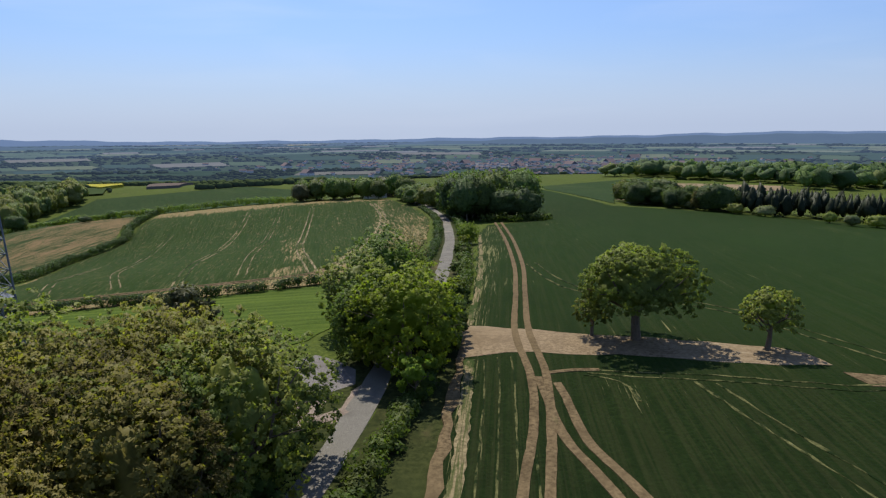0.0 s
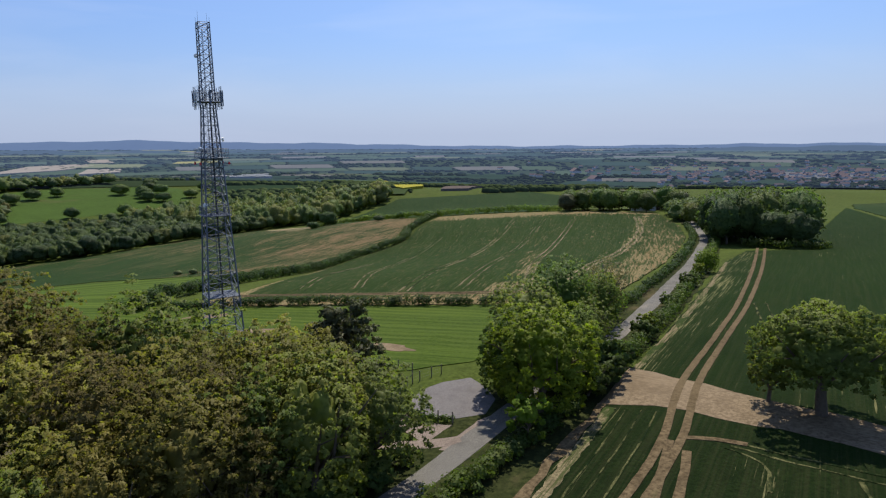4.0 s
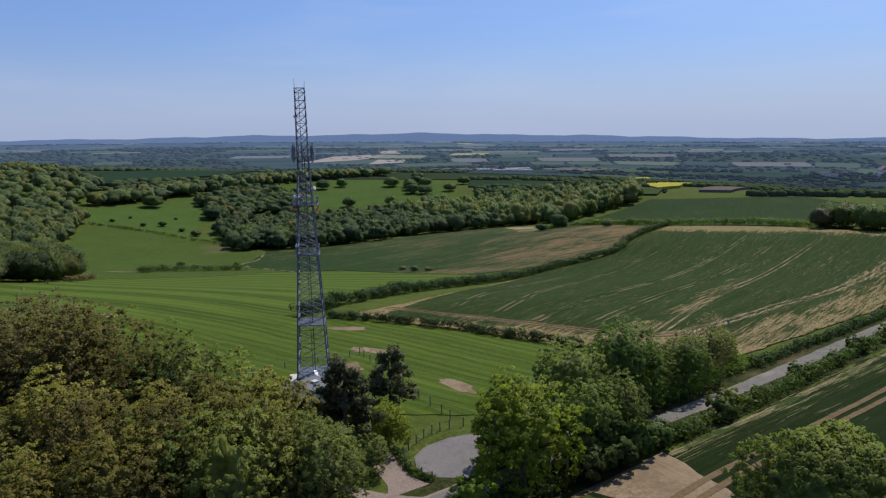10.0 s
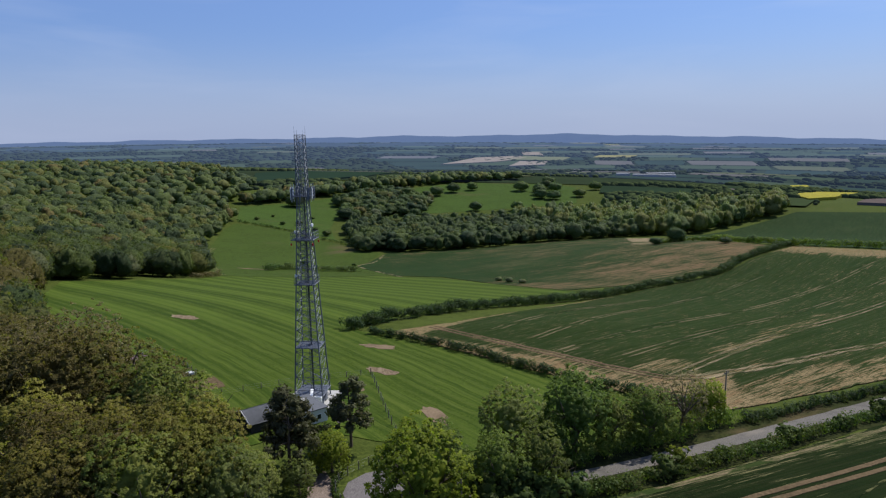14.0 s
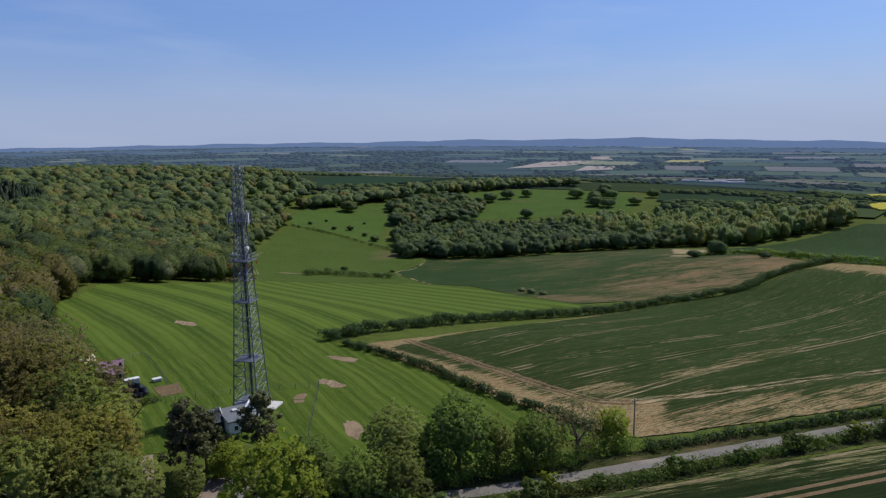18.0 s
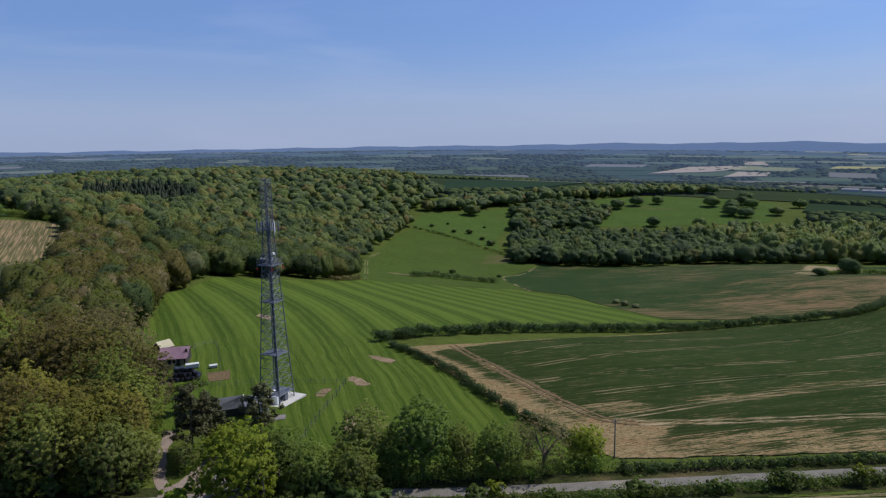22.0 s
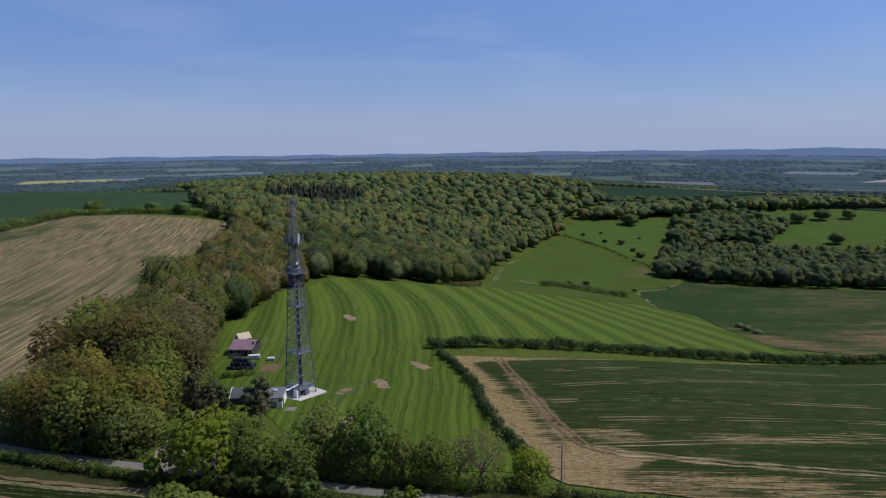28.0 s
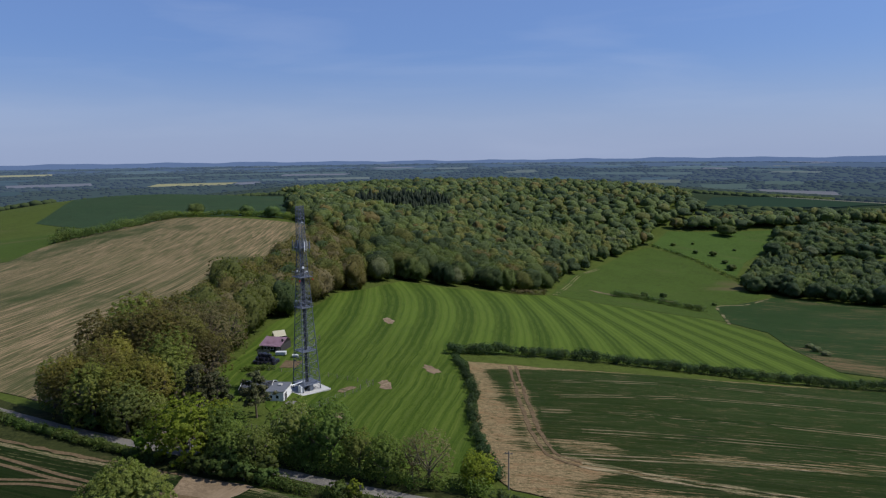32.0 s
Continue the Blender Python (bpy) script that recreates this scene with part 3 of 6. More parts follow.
def sheet(name, poly, up, mat, cell=6.0, rag=0.0, label="", category="field"):
    """A field laid over the land: its outline cut into cells, set at the land's height, with an edge down to the soil."""
    pts = []
    rng = random.Random(len(name) * 7 + len(poly))
    for (x0, y0), (x1, y1) in zip(poly, poly[1:] + poly[:1]):
        n = max(1, int(math.hypot(x1 - x0, y1 - y0) / (cell if not rag else min(cell, 2.5))))
        for k in range(n):
            t = k / n
            pts.append((x0 + (x1 - x0) * t + rng.uniform(-rag, rag), y0 + (y1 - y0) * t + rng.uniform(-rag, rag)))
    bm = bmesh.new()
    bm.faces.new([bm.verts.new((x, y, 0)) for x, y in pts])
    xs, ys = [p[0] for p in pts], [p[1] for p in pts]
    for axis, lo, hi in ((0, min(xs), max(xs)), (1, min(ys), max(ys))):
        c = lo + cell
        while c < hi:
            no = (1, 0, 0) if axis == 0 else (0, 1, 0)
            co = (c, 0, 0) if axis == 0 else (0, c, 0)
            bmesh.ops.bisect_plane(bm, geom=bm.verts[:] + bm.edges[:] + bm.faces[:], plane_co=co, plane_no=no)
            c += cell
    edge = [e for e in bm.edges if len(e.link_faces) == 1]
    ex = bmesh.ops.extrude_edge_only(bm, edges=edge)
    low = {v for v in ex["geom"] if isinstance(v, bmesh.types.BMVert)}
    h = height(np.array([v.co.x for v in bm.verts]), np.array([v.co.y for v in bm.verts]))
    for v, z in zip(bm.verts, h):
        v.co.z = z + (-0.3 if v in low else up)
    bmesh.ops.recalc_face_normals(bm, faces=bm.faces)
    up_count = sum(1 if f.normal.z > 0 else -1 for f in bm.faces if abs(f.normal.z) > 0.5)
    if up_count < 0:
        bmesh.ops.reverse_faces(bm, faces=bm.faces)
    ob = part(name, bm, mat)
    return tagged(ob, label, category, kind="structure")


def ribbon(name, pts, width, up, mat, every=3.0, label="", category="track", jitter=0.0, seed=1, kind="structure"):
    """A strip that follows the land, with a rim on either side."""
    line = curve_pts(pts, every)
    rng = random.Random(seed)
    v, f = [], []
    for i, (x, y) in enumerate(line):
        x0, y0 = line[max(i - 1, 0)]
        x1, y1 = line[min(i + 1, len(line) - 1)]
        d = math.hypot(x1 - x0, y1 - y0) or 1
        nx, ny = -(y1 - y0) / d, (x1 - x0) / d
        wl_, wr_ = width / 2 + rng.uniform(-jitter, jitter), width / 2 + rng.uniform(-jitter, jitter)
        for s, zz in ((wl_ + 0.1, -0.3), (wl_, up), (0, up + 0.02), (-wr_, up), (-wr_ - 0.1, -0.3)):
            px, py = x + nx * s, y + ny * s
            v.append((px, py, z_at(px, py) + zz))
        if i:
            a, b = (i - 1) * 5, i * 5
            f += [(a + k, a + k + 1, b + k + 1, b + k) for k in range(4)]
    return tagged(put(name, mesh_np(name, v, f), mat), label, category, kind=kind)


# ---------- ground ----------
def build_ground():
    radii = [0.0]
    while radii[-1] < 4750:
        r = radii[-1]
        radii.append(r + (7 if r < 420 else 7 + (r - 420) * 0.045))
    n = 300
    ang = np.linspace(0, 2 * math.pi, n, endpoint=False)
    rr, aa = np.meshgrid(np.array(radii[1:]), ang, indexing="ij")
    x, y = rr * np.cos(aa), rr * np.sin(aa)
    z = height(x, y)
    v = np.concatenate([[[0, 0, z_at(0, 0)]], np.stack([x, y, z], -1).reshape(-1, 3)])
    f = []
    for i in range(len(radii) - 2):
        k = np.arange(n)
        a, b = 1 + i * n + k, 1 + i * n + (k + 1) % n
        f.append(np.stack([a, a + n, b + n, b], 1))
    k = np.arange(n)
    tri = np.stack([np.zeros(n, int), 1 + k, 1 + (k + 1) % n, 1 + (k + 1) % n], 1)
    me = mesh_np("ground", v, np.concatenate(f), smooth_sets=(0,))
    bm = bmesh.new()
    bm.from_mesh(me)
    bm.verts.ensure_lookup_table()
    for t in tri:
        bm.faces.new([bm.verts[i] for i in t[:3]]).smooth = True
    bm.to_mesh(me)
    bm.free()
    return tagged(put("ground", me, GRASS), "rolling grass land that falls into a wide vale", "ground", kind="structure")


build_ground()

# the fields near the lane
ROAD = [(-190, 16), (-110, -9), (-58, -28.5), (-31, -37), (-12, -41.3), (2, -44), (20, -48.7), (38, -52), (58, -55), (74, -57), (92, -59.3), (114, -61.6), (150, -64.5), (188, -66.5), (240, -64), (300, -58), (420, -50)]
sheet("wheat_field", [(-190, -8), (-110, -25), (-60, -40), (-32, -46.5), (-13, -50), (5, -53), (38, -58.5), (78, -64.5), (110, -69), (143, -77), (150, -98), (180, -100), (260, -120), (410, -157), (223, -147), (207, -172), (196, -187), (170, -222), (150, -260), (60, -290), (-120, -250), (-220, -120)], 0.22, WHEAT, 5, 0.35, "dark green young wheat field with bare wheel tracks beside the lane", "field")
sheet("bare_strip", [(-16.2, -87.6), (-17.4, -91.5), (-20.4, -91), (-20.2, -87.6)], 0.27, TRACK, 3, 0.4, "worn brown patch where the wheel tracks meet", "bare soil")
sheet("bare_strip", [(-4.5, -51), (9, -53), (6.5, -58.5), (3.3, -65), (0.2, -71), (-4, -79.5), (-7.6, -86), (-12, -88.5), (-14, -88), (-12, -80), (-9, -73), (-6, -66), (-4, -60), (-3.5, -56)], 0.255, BARE, 3, 0.5, "strip of bare pale soil under the oaks in the wheat", "bare soil")
sheet("barley_field", [(36.4, 36.6), (58, 38.2), (78, 43.5), (98.7, 50.5), (125, 60.5), (152, 71), (190, 77.5), (235, 71.5), (275, 81), (328, 87), (331, 40), (328, 5), (318, -30), (300, -47), (235, -58), (190, -60.5), (150, -58), (110, -54.5), (75, -49.5), (52, -45.5), (49.4, -41), (45.6, -30), (43.3, -17.7), (40.4, 5.3), (38.2, 22)], 0.22, BARLEY, 8, 0.35, "green crop field with straw-coloured bare streaks and headlands", "field")
sheet("far_crop", [(170, 108), (205, 92), (240, 80), (275, 90), (325, 97), (364, 160), (446, 262), (428, 300), (394, 311), (300, 345), (238, 384), (200, 345), (182, 329), (170, 250), (180, 217), (172, 160)], 0.22, CROP_C, 9, 0.4, "dark green crop with broad brown bare streaks in the valley", "field")
sheet("plateau_crop", [(336, 92), (372, 165), (455, 262), (523, 262), (680, 265), (751, 120), (661, 37), (528, 50), (340, 20)], 0.22, DEEP_CROP, 14, 0.4, "deep green crop field behind the far hedge", "field")
MEADOW = [(-22, -12), (-6, -12), (0, -22), (8, -33), (18, -38), (34, -41), (47, -41), (46, -30), (42, -10), (40, 9), (36.5, 23), (33.5, 36), (31, 46), (60, 56.5), (95, 64), (140, 74), (170, 92), (172, 160), (176, 217), (160, 262), (120, 272), (66, 268), (44, 235), (7, 209), (-18, 206), (-27, 165), (-36, 142), (-34, 110), (-38, 70), (-30, 30), (-27, 5)]
sheet("mown_meadow", MEADOW, 0.10, MOWN, 7, 0.3, "bright mown grass with darker curved mowing bands", "meadow")
sheet("valley_pasture", [(66, 271), (120, 276), (160, 265), (178, 250), (178, 300), (198, 345), (236, 388), (228, 446), (206, 554), (174, 578), (150, 540), (112, 450), (86, 390), (72, 320)], 0.10, PASTURE, 10, 0.5, "rough hillside pasture with thin brown patches", "pasture")
sheet("hill_pasture", [(206, 560), (235, 470), (262, 540), (300, 600), (340, 600), (470, 555), (590, 500), (690, 600), (700, 712), (560, 740), (440, 743), (280, 695), (214, 680), (180, 590)], 0.12, HILL_PASTURE, 14, 0.5, "smooth green hill pasture with scattered trees", "pasture")
sheet("stubble_field", [(-56.5, -4), (-54, -21), (-110, -2), (-190, 26), (-250, 120), (-270, 200), (-290, 340), (-262, 402), (-124, 371), (-112, 337), (-100, 280), (-83, 152), (-76.5, 95), (-65.5, 40), (-60.5, 20)], 0.15, STUBBLE, 9, 0.5, "bare brown field with pale drilled stripes", "field")
sheet("upland_crop", [(-160, 402), (-262, 412), (-300, 350), (-420, 430), (-560, 700), (-420, 1000), (-300, 900), (-218, 565)], 0.2, UPLAND_CROP, 20, 0.5, "blue-green crop field beyond a hedge", "field")

ribbon("road", ROAD, 2.7, 0.06, ASPHALT, 3, "narrow worn grey country lane", "road", 0.12)
ribbon("verge", [(x, y + 2.9) for x, y in ROAD], 3.4, 0.04, VERGE, 3, "grass verge along the lane", "verge", 0.3)
ribbon("verge", [(-110, -19), (-60, -36), (-45, -40), (-32, -43.4), (-13, -47.2), (4, -50.8)], 6.0, 0.035, VERGE, 3, "rough dark verge between lane and wheat", "verge", 0.5)
ribbon("bare_edge", [(-110, -24.4), (-60, -39.4), (-45, -43), (-32, -46), (-13, -49.6), (4, -52.6)], 0.9, 0.24, TRACK, 2, "bare brown soil along the wheat's edge", "bare soil", 0.35)
ribbon("verge", [(x, y - 3.6) for x, y in ROAD[2:]], 4.6, 0.04, VERGE, 3, "grass verge along the lane", "verge", 0.4)
sheet("lay_by", [(-9.4, -31.4), (-6.4, -30.4), (-3.1, -30.8), (-0.8, -32.0), (1.5, -34.5), (-1, -37.5), (-5, -39.5), (-9.5, -39.6), (-11.2, -37.2), (-11.7, -35.5), (-11.2, -33.5)], 0.07, GRAVEL, 3, 0.2, "pale gravel lay-by off the lane", "gravel")
sheet("entrance_track", [(-10.5, -26.5), (-11.3, -31), (-13, -34), (-13.2, -36.5), (-12.2, -38.8), (-9, -40.8), (-14, -41.5), (-19, -40), (-18.8, -37), (-16.5, -34.4), (-14.5, -30), (-12.5, -26)], 0.05, DIRT, 3, 0.3, "dusty brown mast entrance track off the lane", "track")

ribbon("wood_track", [(-16.2, -39.2), (-18.6, -35), (-19.6, -29.5), (-20, -21), (-19.2, -12)], 2.0, 0.06, DIRT, 1.5, "dusty track from the lane into the wood", "track", 0.2, 7)
TRAMS = [
    [(-58, -45), (-34, -51.9), (-23.5, -55), (-11.7, -57.4), (4.7, -59), (27, -63.5), (54, -68.5), (100, -75), (151, -81)],
    [(-58, -47), (-34.4, -53.7), (-22.7, -56.7), (-10.3, -59.2), (5.6, -60.9), (27, -65), (54, -70.2), (100, -77), (150, -83)],
    [(-12, -58), (-16.4, -57.7), (-26.1, -57), (-34.9, -58), (-60, -60)],
    [(-14, -59.5), (-18, -59.3), (-27, -58.6), (-36, -59.8), (-60, -62)],
    [(-11.0, -59.4), (-10.7, -62.0), (-11.2, -64.6)],
]
for k, t in enumerate(TRAMS):
    ribbon("wheel_track", t, 0.8, 0.285, TRACK, 1.5, "bare brown wheel track worn through the wheat", "wheel track", 0.04, k)
for k, t in enumerate([
    [(-16.2, -72.4), (-26.7, -73), (-37.5, -74.1), (-60, -76)], [(-17, -74.2), (-27.5, -74.8), (-37, -75.9), (-60, -78)],
    [(54, -71), (27.3, -72.5), (10.6, -87.5), (-3.9, -92), (-20.2, -96)], [(54, -73), (28.3, -74.5), (11.6, -89.5), (-3.5, -94), (-20, -98)],
    [(-10.6, -63.6), (-12.1, -66.6), (-13.7, -71.8), (-15.5, -76.7), (-18.2, -83.0), (-19.5, -88.3), (-17, -105)], [(-11.8, -63.2), (-13.4, -66.4), (-15.2, -71.6), (-17.0, -76.4), (-19.7, -82.8), (-21.0, -88.2), (-18.6, -105)],
    [(-12.4, -62.6), (-13.6, -64.6), (-16.4, -65.8), (-20.0, -65.4)],
]):
    ribbon("tramline", t, 0.24, 0.26, DRILL_GAP, 1.5, "thin pale tramline in the wheat", "tramline", 0.14, 20 + k)


# ---------- leaves and trees ----------
def leaf_quads(rng, centres, radii, per, size, up=0.35, shell=0.55, out=0.8, away=None):
    """Leaf blades scattered in lobes: arrays of vertices and quads."""
    n = len(centres) * per
    d = rng.normal(size=(n, 3))
    d /= np.linalg.norm(d, axis=1)[:, None]
    c = np.repeat(centres, per, 0)
    r = np.repeat(radii, per)[:, None] * (shell + (1 - shell) * rng.random((n, 1)))
    if away is not None:
        o = c - away
        o /= np.linalg.norm(o, axis=1)[:, None] + 1e-6
        d = d + 0.75 * o + np.array([0, 0, 0.25])
        d /= np.linalg.norm(d, axis=1)[:, None]
    p = c + d * r * np.array([1, 1, 0.8])
    nrm = d * out + rng.normal(size=(n, 3)) * 0.45 + np.array([0, 0, up])
    nrm /= np.linalg.norm(nrm, axis=1)[:, None]
    t = np.cross(nrm, rng.normal(size=(n, 3)))
    t /= np.linalg.norm(t, axis=1)[:, None]
    b = np.cross(nrm, t)
    s = size * rng.uniform(0.6, 1.35, (n, 1))
    t, b = t * s, b * s * 0.62
    bend = nrm * s * 0.18
    v = np.stack([p - t, p - b - bend, p + t, p + b - bend], 1).reshape(-1, 3)
    # shading follows the lobes of the crown
    soft = 0.8 * d + 0.4 * nrm + np.array([0, 0, 0.15])
    if away is not None:
        soft = soft + 1.3 * o
    soft /= np.linalg.norm(soft, axis=1)[:, None]
    return v, np.arange(4 * n).reshape(-1, 4), np.repeat(soft, 4, 0)


def soft_mesh(name, v, nv, *face_sets):
    """A leafy mesh whose shading follows the given directions."""
    me = mesh_np(name, v, *face_sets, smooth_sets=(0, 1))
    nv = np.asarray(nv, np.float32)
    me.normals_split_custom_set_from_vertices(nv / (np.linalg.norm(nv, axis=1)[:, None] + 1e-9))
    return me


def crown_lobes(rng, n, rx, rz, zc, skirt=True, lobe=(0.15, 0.27), top_heavy=False):
    """Centres and sizes of the lobes that make an uneven crown, full down to its skirt."""
    d = rng.normal(size=(n, 3))
    d /= np.linalg.norm(d, axis=1)[:, None]
    if not skirt:
        d[:, 2] = np.where(d[:, 2] < -0.62, -d[:, 2], d[:, 2])
    if top_heavy:
        d[:, 2] = np.where((d[:, 2] < -0.3) & (rng.random(n) < 0.5), -d[:, 2], d[:, 2])
    flat = np.hypot(d[:, 0], d[:, 1])[:, None] + 1e-6
    wide = np.where(d[:, 2:] < 0, np.sqrt(1 - (0.7 * d[:, 2:]) ** 2) if skirt else flat, flat)
    d[:, :2] *= wide / flat
    k = 0.5 + 0.48 * rng.random(n) ** 0.55
    wob = 1 + 0.22 * np.sin(3 * np.arctan2(d[:, 1], d[:, 0]) + rng.uniform(0, 6)) * rng.uniform(0.3, 1)
    c = d * k[:, None] * np.array([rx, rx, rz]) * wob[:, None]
    c[:, 2] += zc
    return c, rng.uniform(*lobe, n) * rx


def clump_mass(seed, sub, clumps, size=(0.24, 0.40), reach=(0.52, 0.78)):
    """The closed mass of a crown, of unit size: many rounded clumps grown into one another. Vertices, triangles and normals."""
    rng = np.random.default_rng(900 + seed)
    bm = bmesh.new()
    bmesh.ops.create_icosphere(bm, subdivisions=sub, radius=1.0)
    d = np.array([q.co[:] for q in bm.verts])
    tri = np.array([[w.index for w in f.verts] for f in bm.faces])
    bm.free()
    c = rng.normal(size=(clumps, 3))
    c /= np.linalg.norm(c, axis=1)[:, None]
    c *= rng.uniform(*reach, (clumps, 1))
    c[:, 2] = np.where(c[:, 2] < -0.2, c[:, 2] * 0.8, c[:, 2] * rng.uniform(0.85, 1.2, clumps))
    r = rng.uniform(*size, clumps)
    along = d @ c.T
    under = r**2 - (c**2).sum(1) + along**2
    far = np.where(under > 0, along + np.sqrt(np.maximum(under, 0)), 0).max(1)
    far = np.maximum(far, 0.5) * rng.uniform(0.96, 1.04, len(d))
    v = d * far[:, None]
    n = np.cross(v[tri[:, 1]] - v[tri[:, 0]], v[tri[:, 2]] - v[tri[:, 0]])
    nv = np.zeros_like(v)
    for k in range(3):
        np.add.at(nv, tri[:, k], n)
    nv /= np.linalg.norm(nv, axis=1)[:, None] + 1e-9
    return v, tri, nv


def trunk_mesh(rng, h, r, rx, rz, limbs=7):
    bm = bmesh.new()
    lean = Vector((rng.uniform(-0.3, 0.3), rng.uniform(-0.3, 0.3), h))
    mid = lean * 0.5 + Vector((rng.uniform(-0.15, 0.15), rng.uniform(-0.15, 0.15), 0))
    rod(bm, (0, 0, -0.6), (0, 0, 0.35), r * 1.45, r * 1.05, 8)
    rod(bm, (0, 0, 0.3), mid, r * 1.08, r * 0.9, 8)
    rod(bm, mid * 0.98, lean, r * 0.92, r * 0.72, 8)
    for k in range(limbs):
        a = 2 * math.pi * (k + rng.random() * 0.6) / limbs
        base = mid.lerp(lean, 0.35 + 0.65 * rng.random())
        out = Vector((math.cos(a), math.sin(a), 0))
        e1 = base + out * rx * 0.4 + Vector((0, 0, rz * rng.uniform(0.25, 0.6)))
        e2 = e1 + out * rx * 0.35 + Vector((rng.uniform(-1, 1), rng.uniform(-1, 1), rz * rng.uniform(0.2, 0.7)))
        rod(bm, base, e1, r * 0.45, r * 0.25, 6)
        rod(bm, e1, e2, r * 0.26, r * 0.07, 5)
        for _ in range(2):
            e3 = e1 + (out + Vector((rng.uniform(-1, 1), rng.uniform(-1, 1), rng.uniform(0.1, 0.9)))) * rx * 0.28
            rod(bm, e1, e3, r * 0.15, r * 0.04, 4)
    return bm


def make_tree(seed, h, rx, clear, leaf, lobes, per, size, label, name="tree", r=None, shell=0.5, skirt=True, core=0.0, lobe=(0.15, 0.27)):
    """One tree at the origin: a trunk with limbs and a crown of leaves."""
    rng = np.random.default_rng(seed)
    ob = empty(name, 0, 0, 0)
    rz = (h - clear) / 2
    part("trunk", trunk_mesh(rng, clear + rz * 0.5, r or 0.032 * h, rx, rz), BARK, ob)
    c, rad = crown_lobes(rng, lobes, rx * 0.92, rz * 0.92, clear + rz, skirt, lobe, leaf in (LEAF_WOOD, LEAF_OLIVE))
    v, f, nv = leaf_quads(rng, c, rad, per, size, shell=shell, away=np.array([0, 0, clear + rz * 0.7]))
    if core:
        cv, ct, cn = clump_mass(seed, 4, 70, (0.17, 0.30), (0.6, 0.85))
        v, f2 = np.concatenate([v, cv * np.array([rx * core, rx * core, rz * core]) + np.array([0, 0, clear + rz * 1.02])]), ct + len(v)
        nv = np.concatenate([nv, cn + np.array([0, 0, 0.1])])
    else:
        f2 = []
    me = soft_mesh("crown", v, nv, f, f2)
    put("crown", me, leaf, ob)
    return tagged(ob, label, "tree")


def make_pine(seed, h, rx, label):
    rng = np.random.default_rng(seed)
    ob = empty("pine_tree", 0, 0, 0)
    bm = bmesh.new()
    rod(bm, (0, 0, -0.5), (0.1, 0.1, h * 0.5), 0.24, 0.17, 8)
    rod(bm, (0.1, 0.1, h * 0.49), (0.3, 0, h * 0.95), 0.17, 0.04, 6)
    cs, rs = [], []
    for k in range(44):
        z = h * (0.22 + 0.76 * rng.random() ** 0.9)
        a = rng.uniform(0, 6.28)
        reach = rx * (1.05 - 0.75 * max(0, (z / h - 0.45) / 0.55)) * rng.uniform(0.45, 1)
        e = Vector((math.cos(a) * reach, math.sin(a) * reach, z + reach * 0.18))
        rod(bm, (0.15, 0.05, z), e, 0.06, 0.02, 4)
        for t in (0.6, 1.0):
            cs.append((e.x * t, e.y * t, z + reach * 0.18 * t))
            rs.append(0.55 + 0.5 * rng.random())
    part("trunk", bm, BARK, ob)
    v, f, nv = leaf_quads(rng, np.array(cs), np.array(rs), 75, 0.22, 0.5, 0.2)
    put("crown", soft_mesh("crown", v, nv, f), NEEDLE, ob)
    return tagged(ob, label, "pine tree")


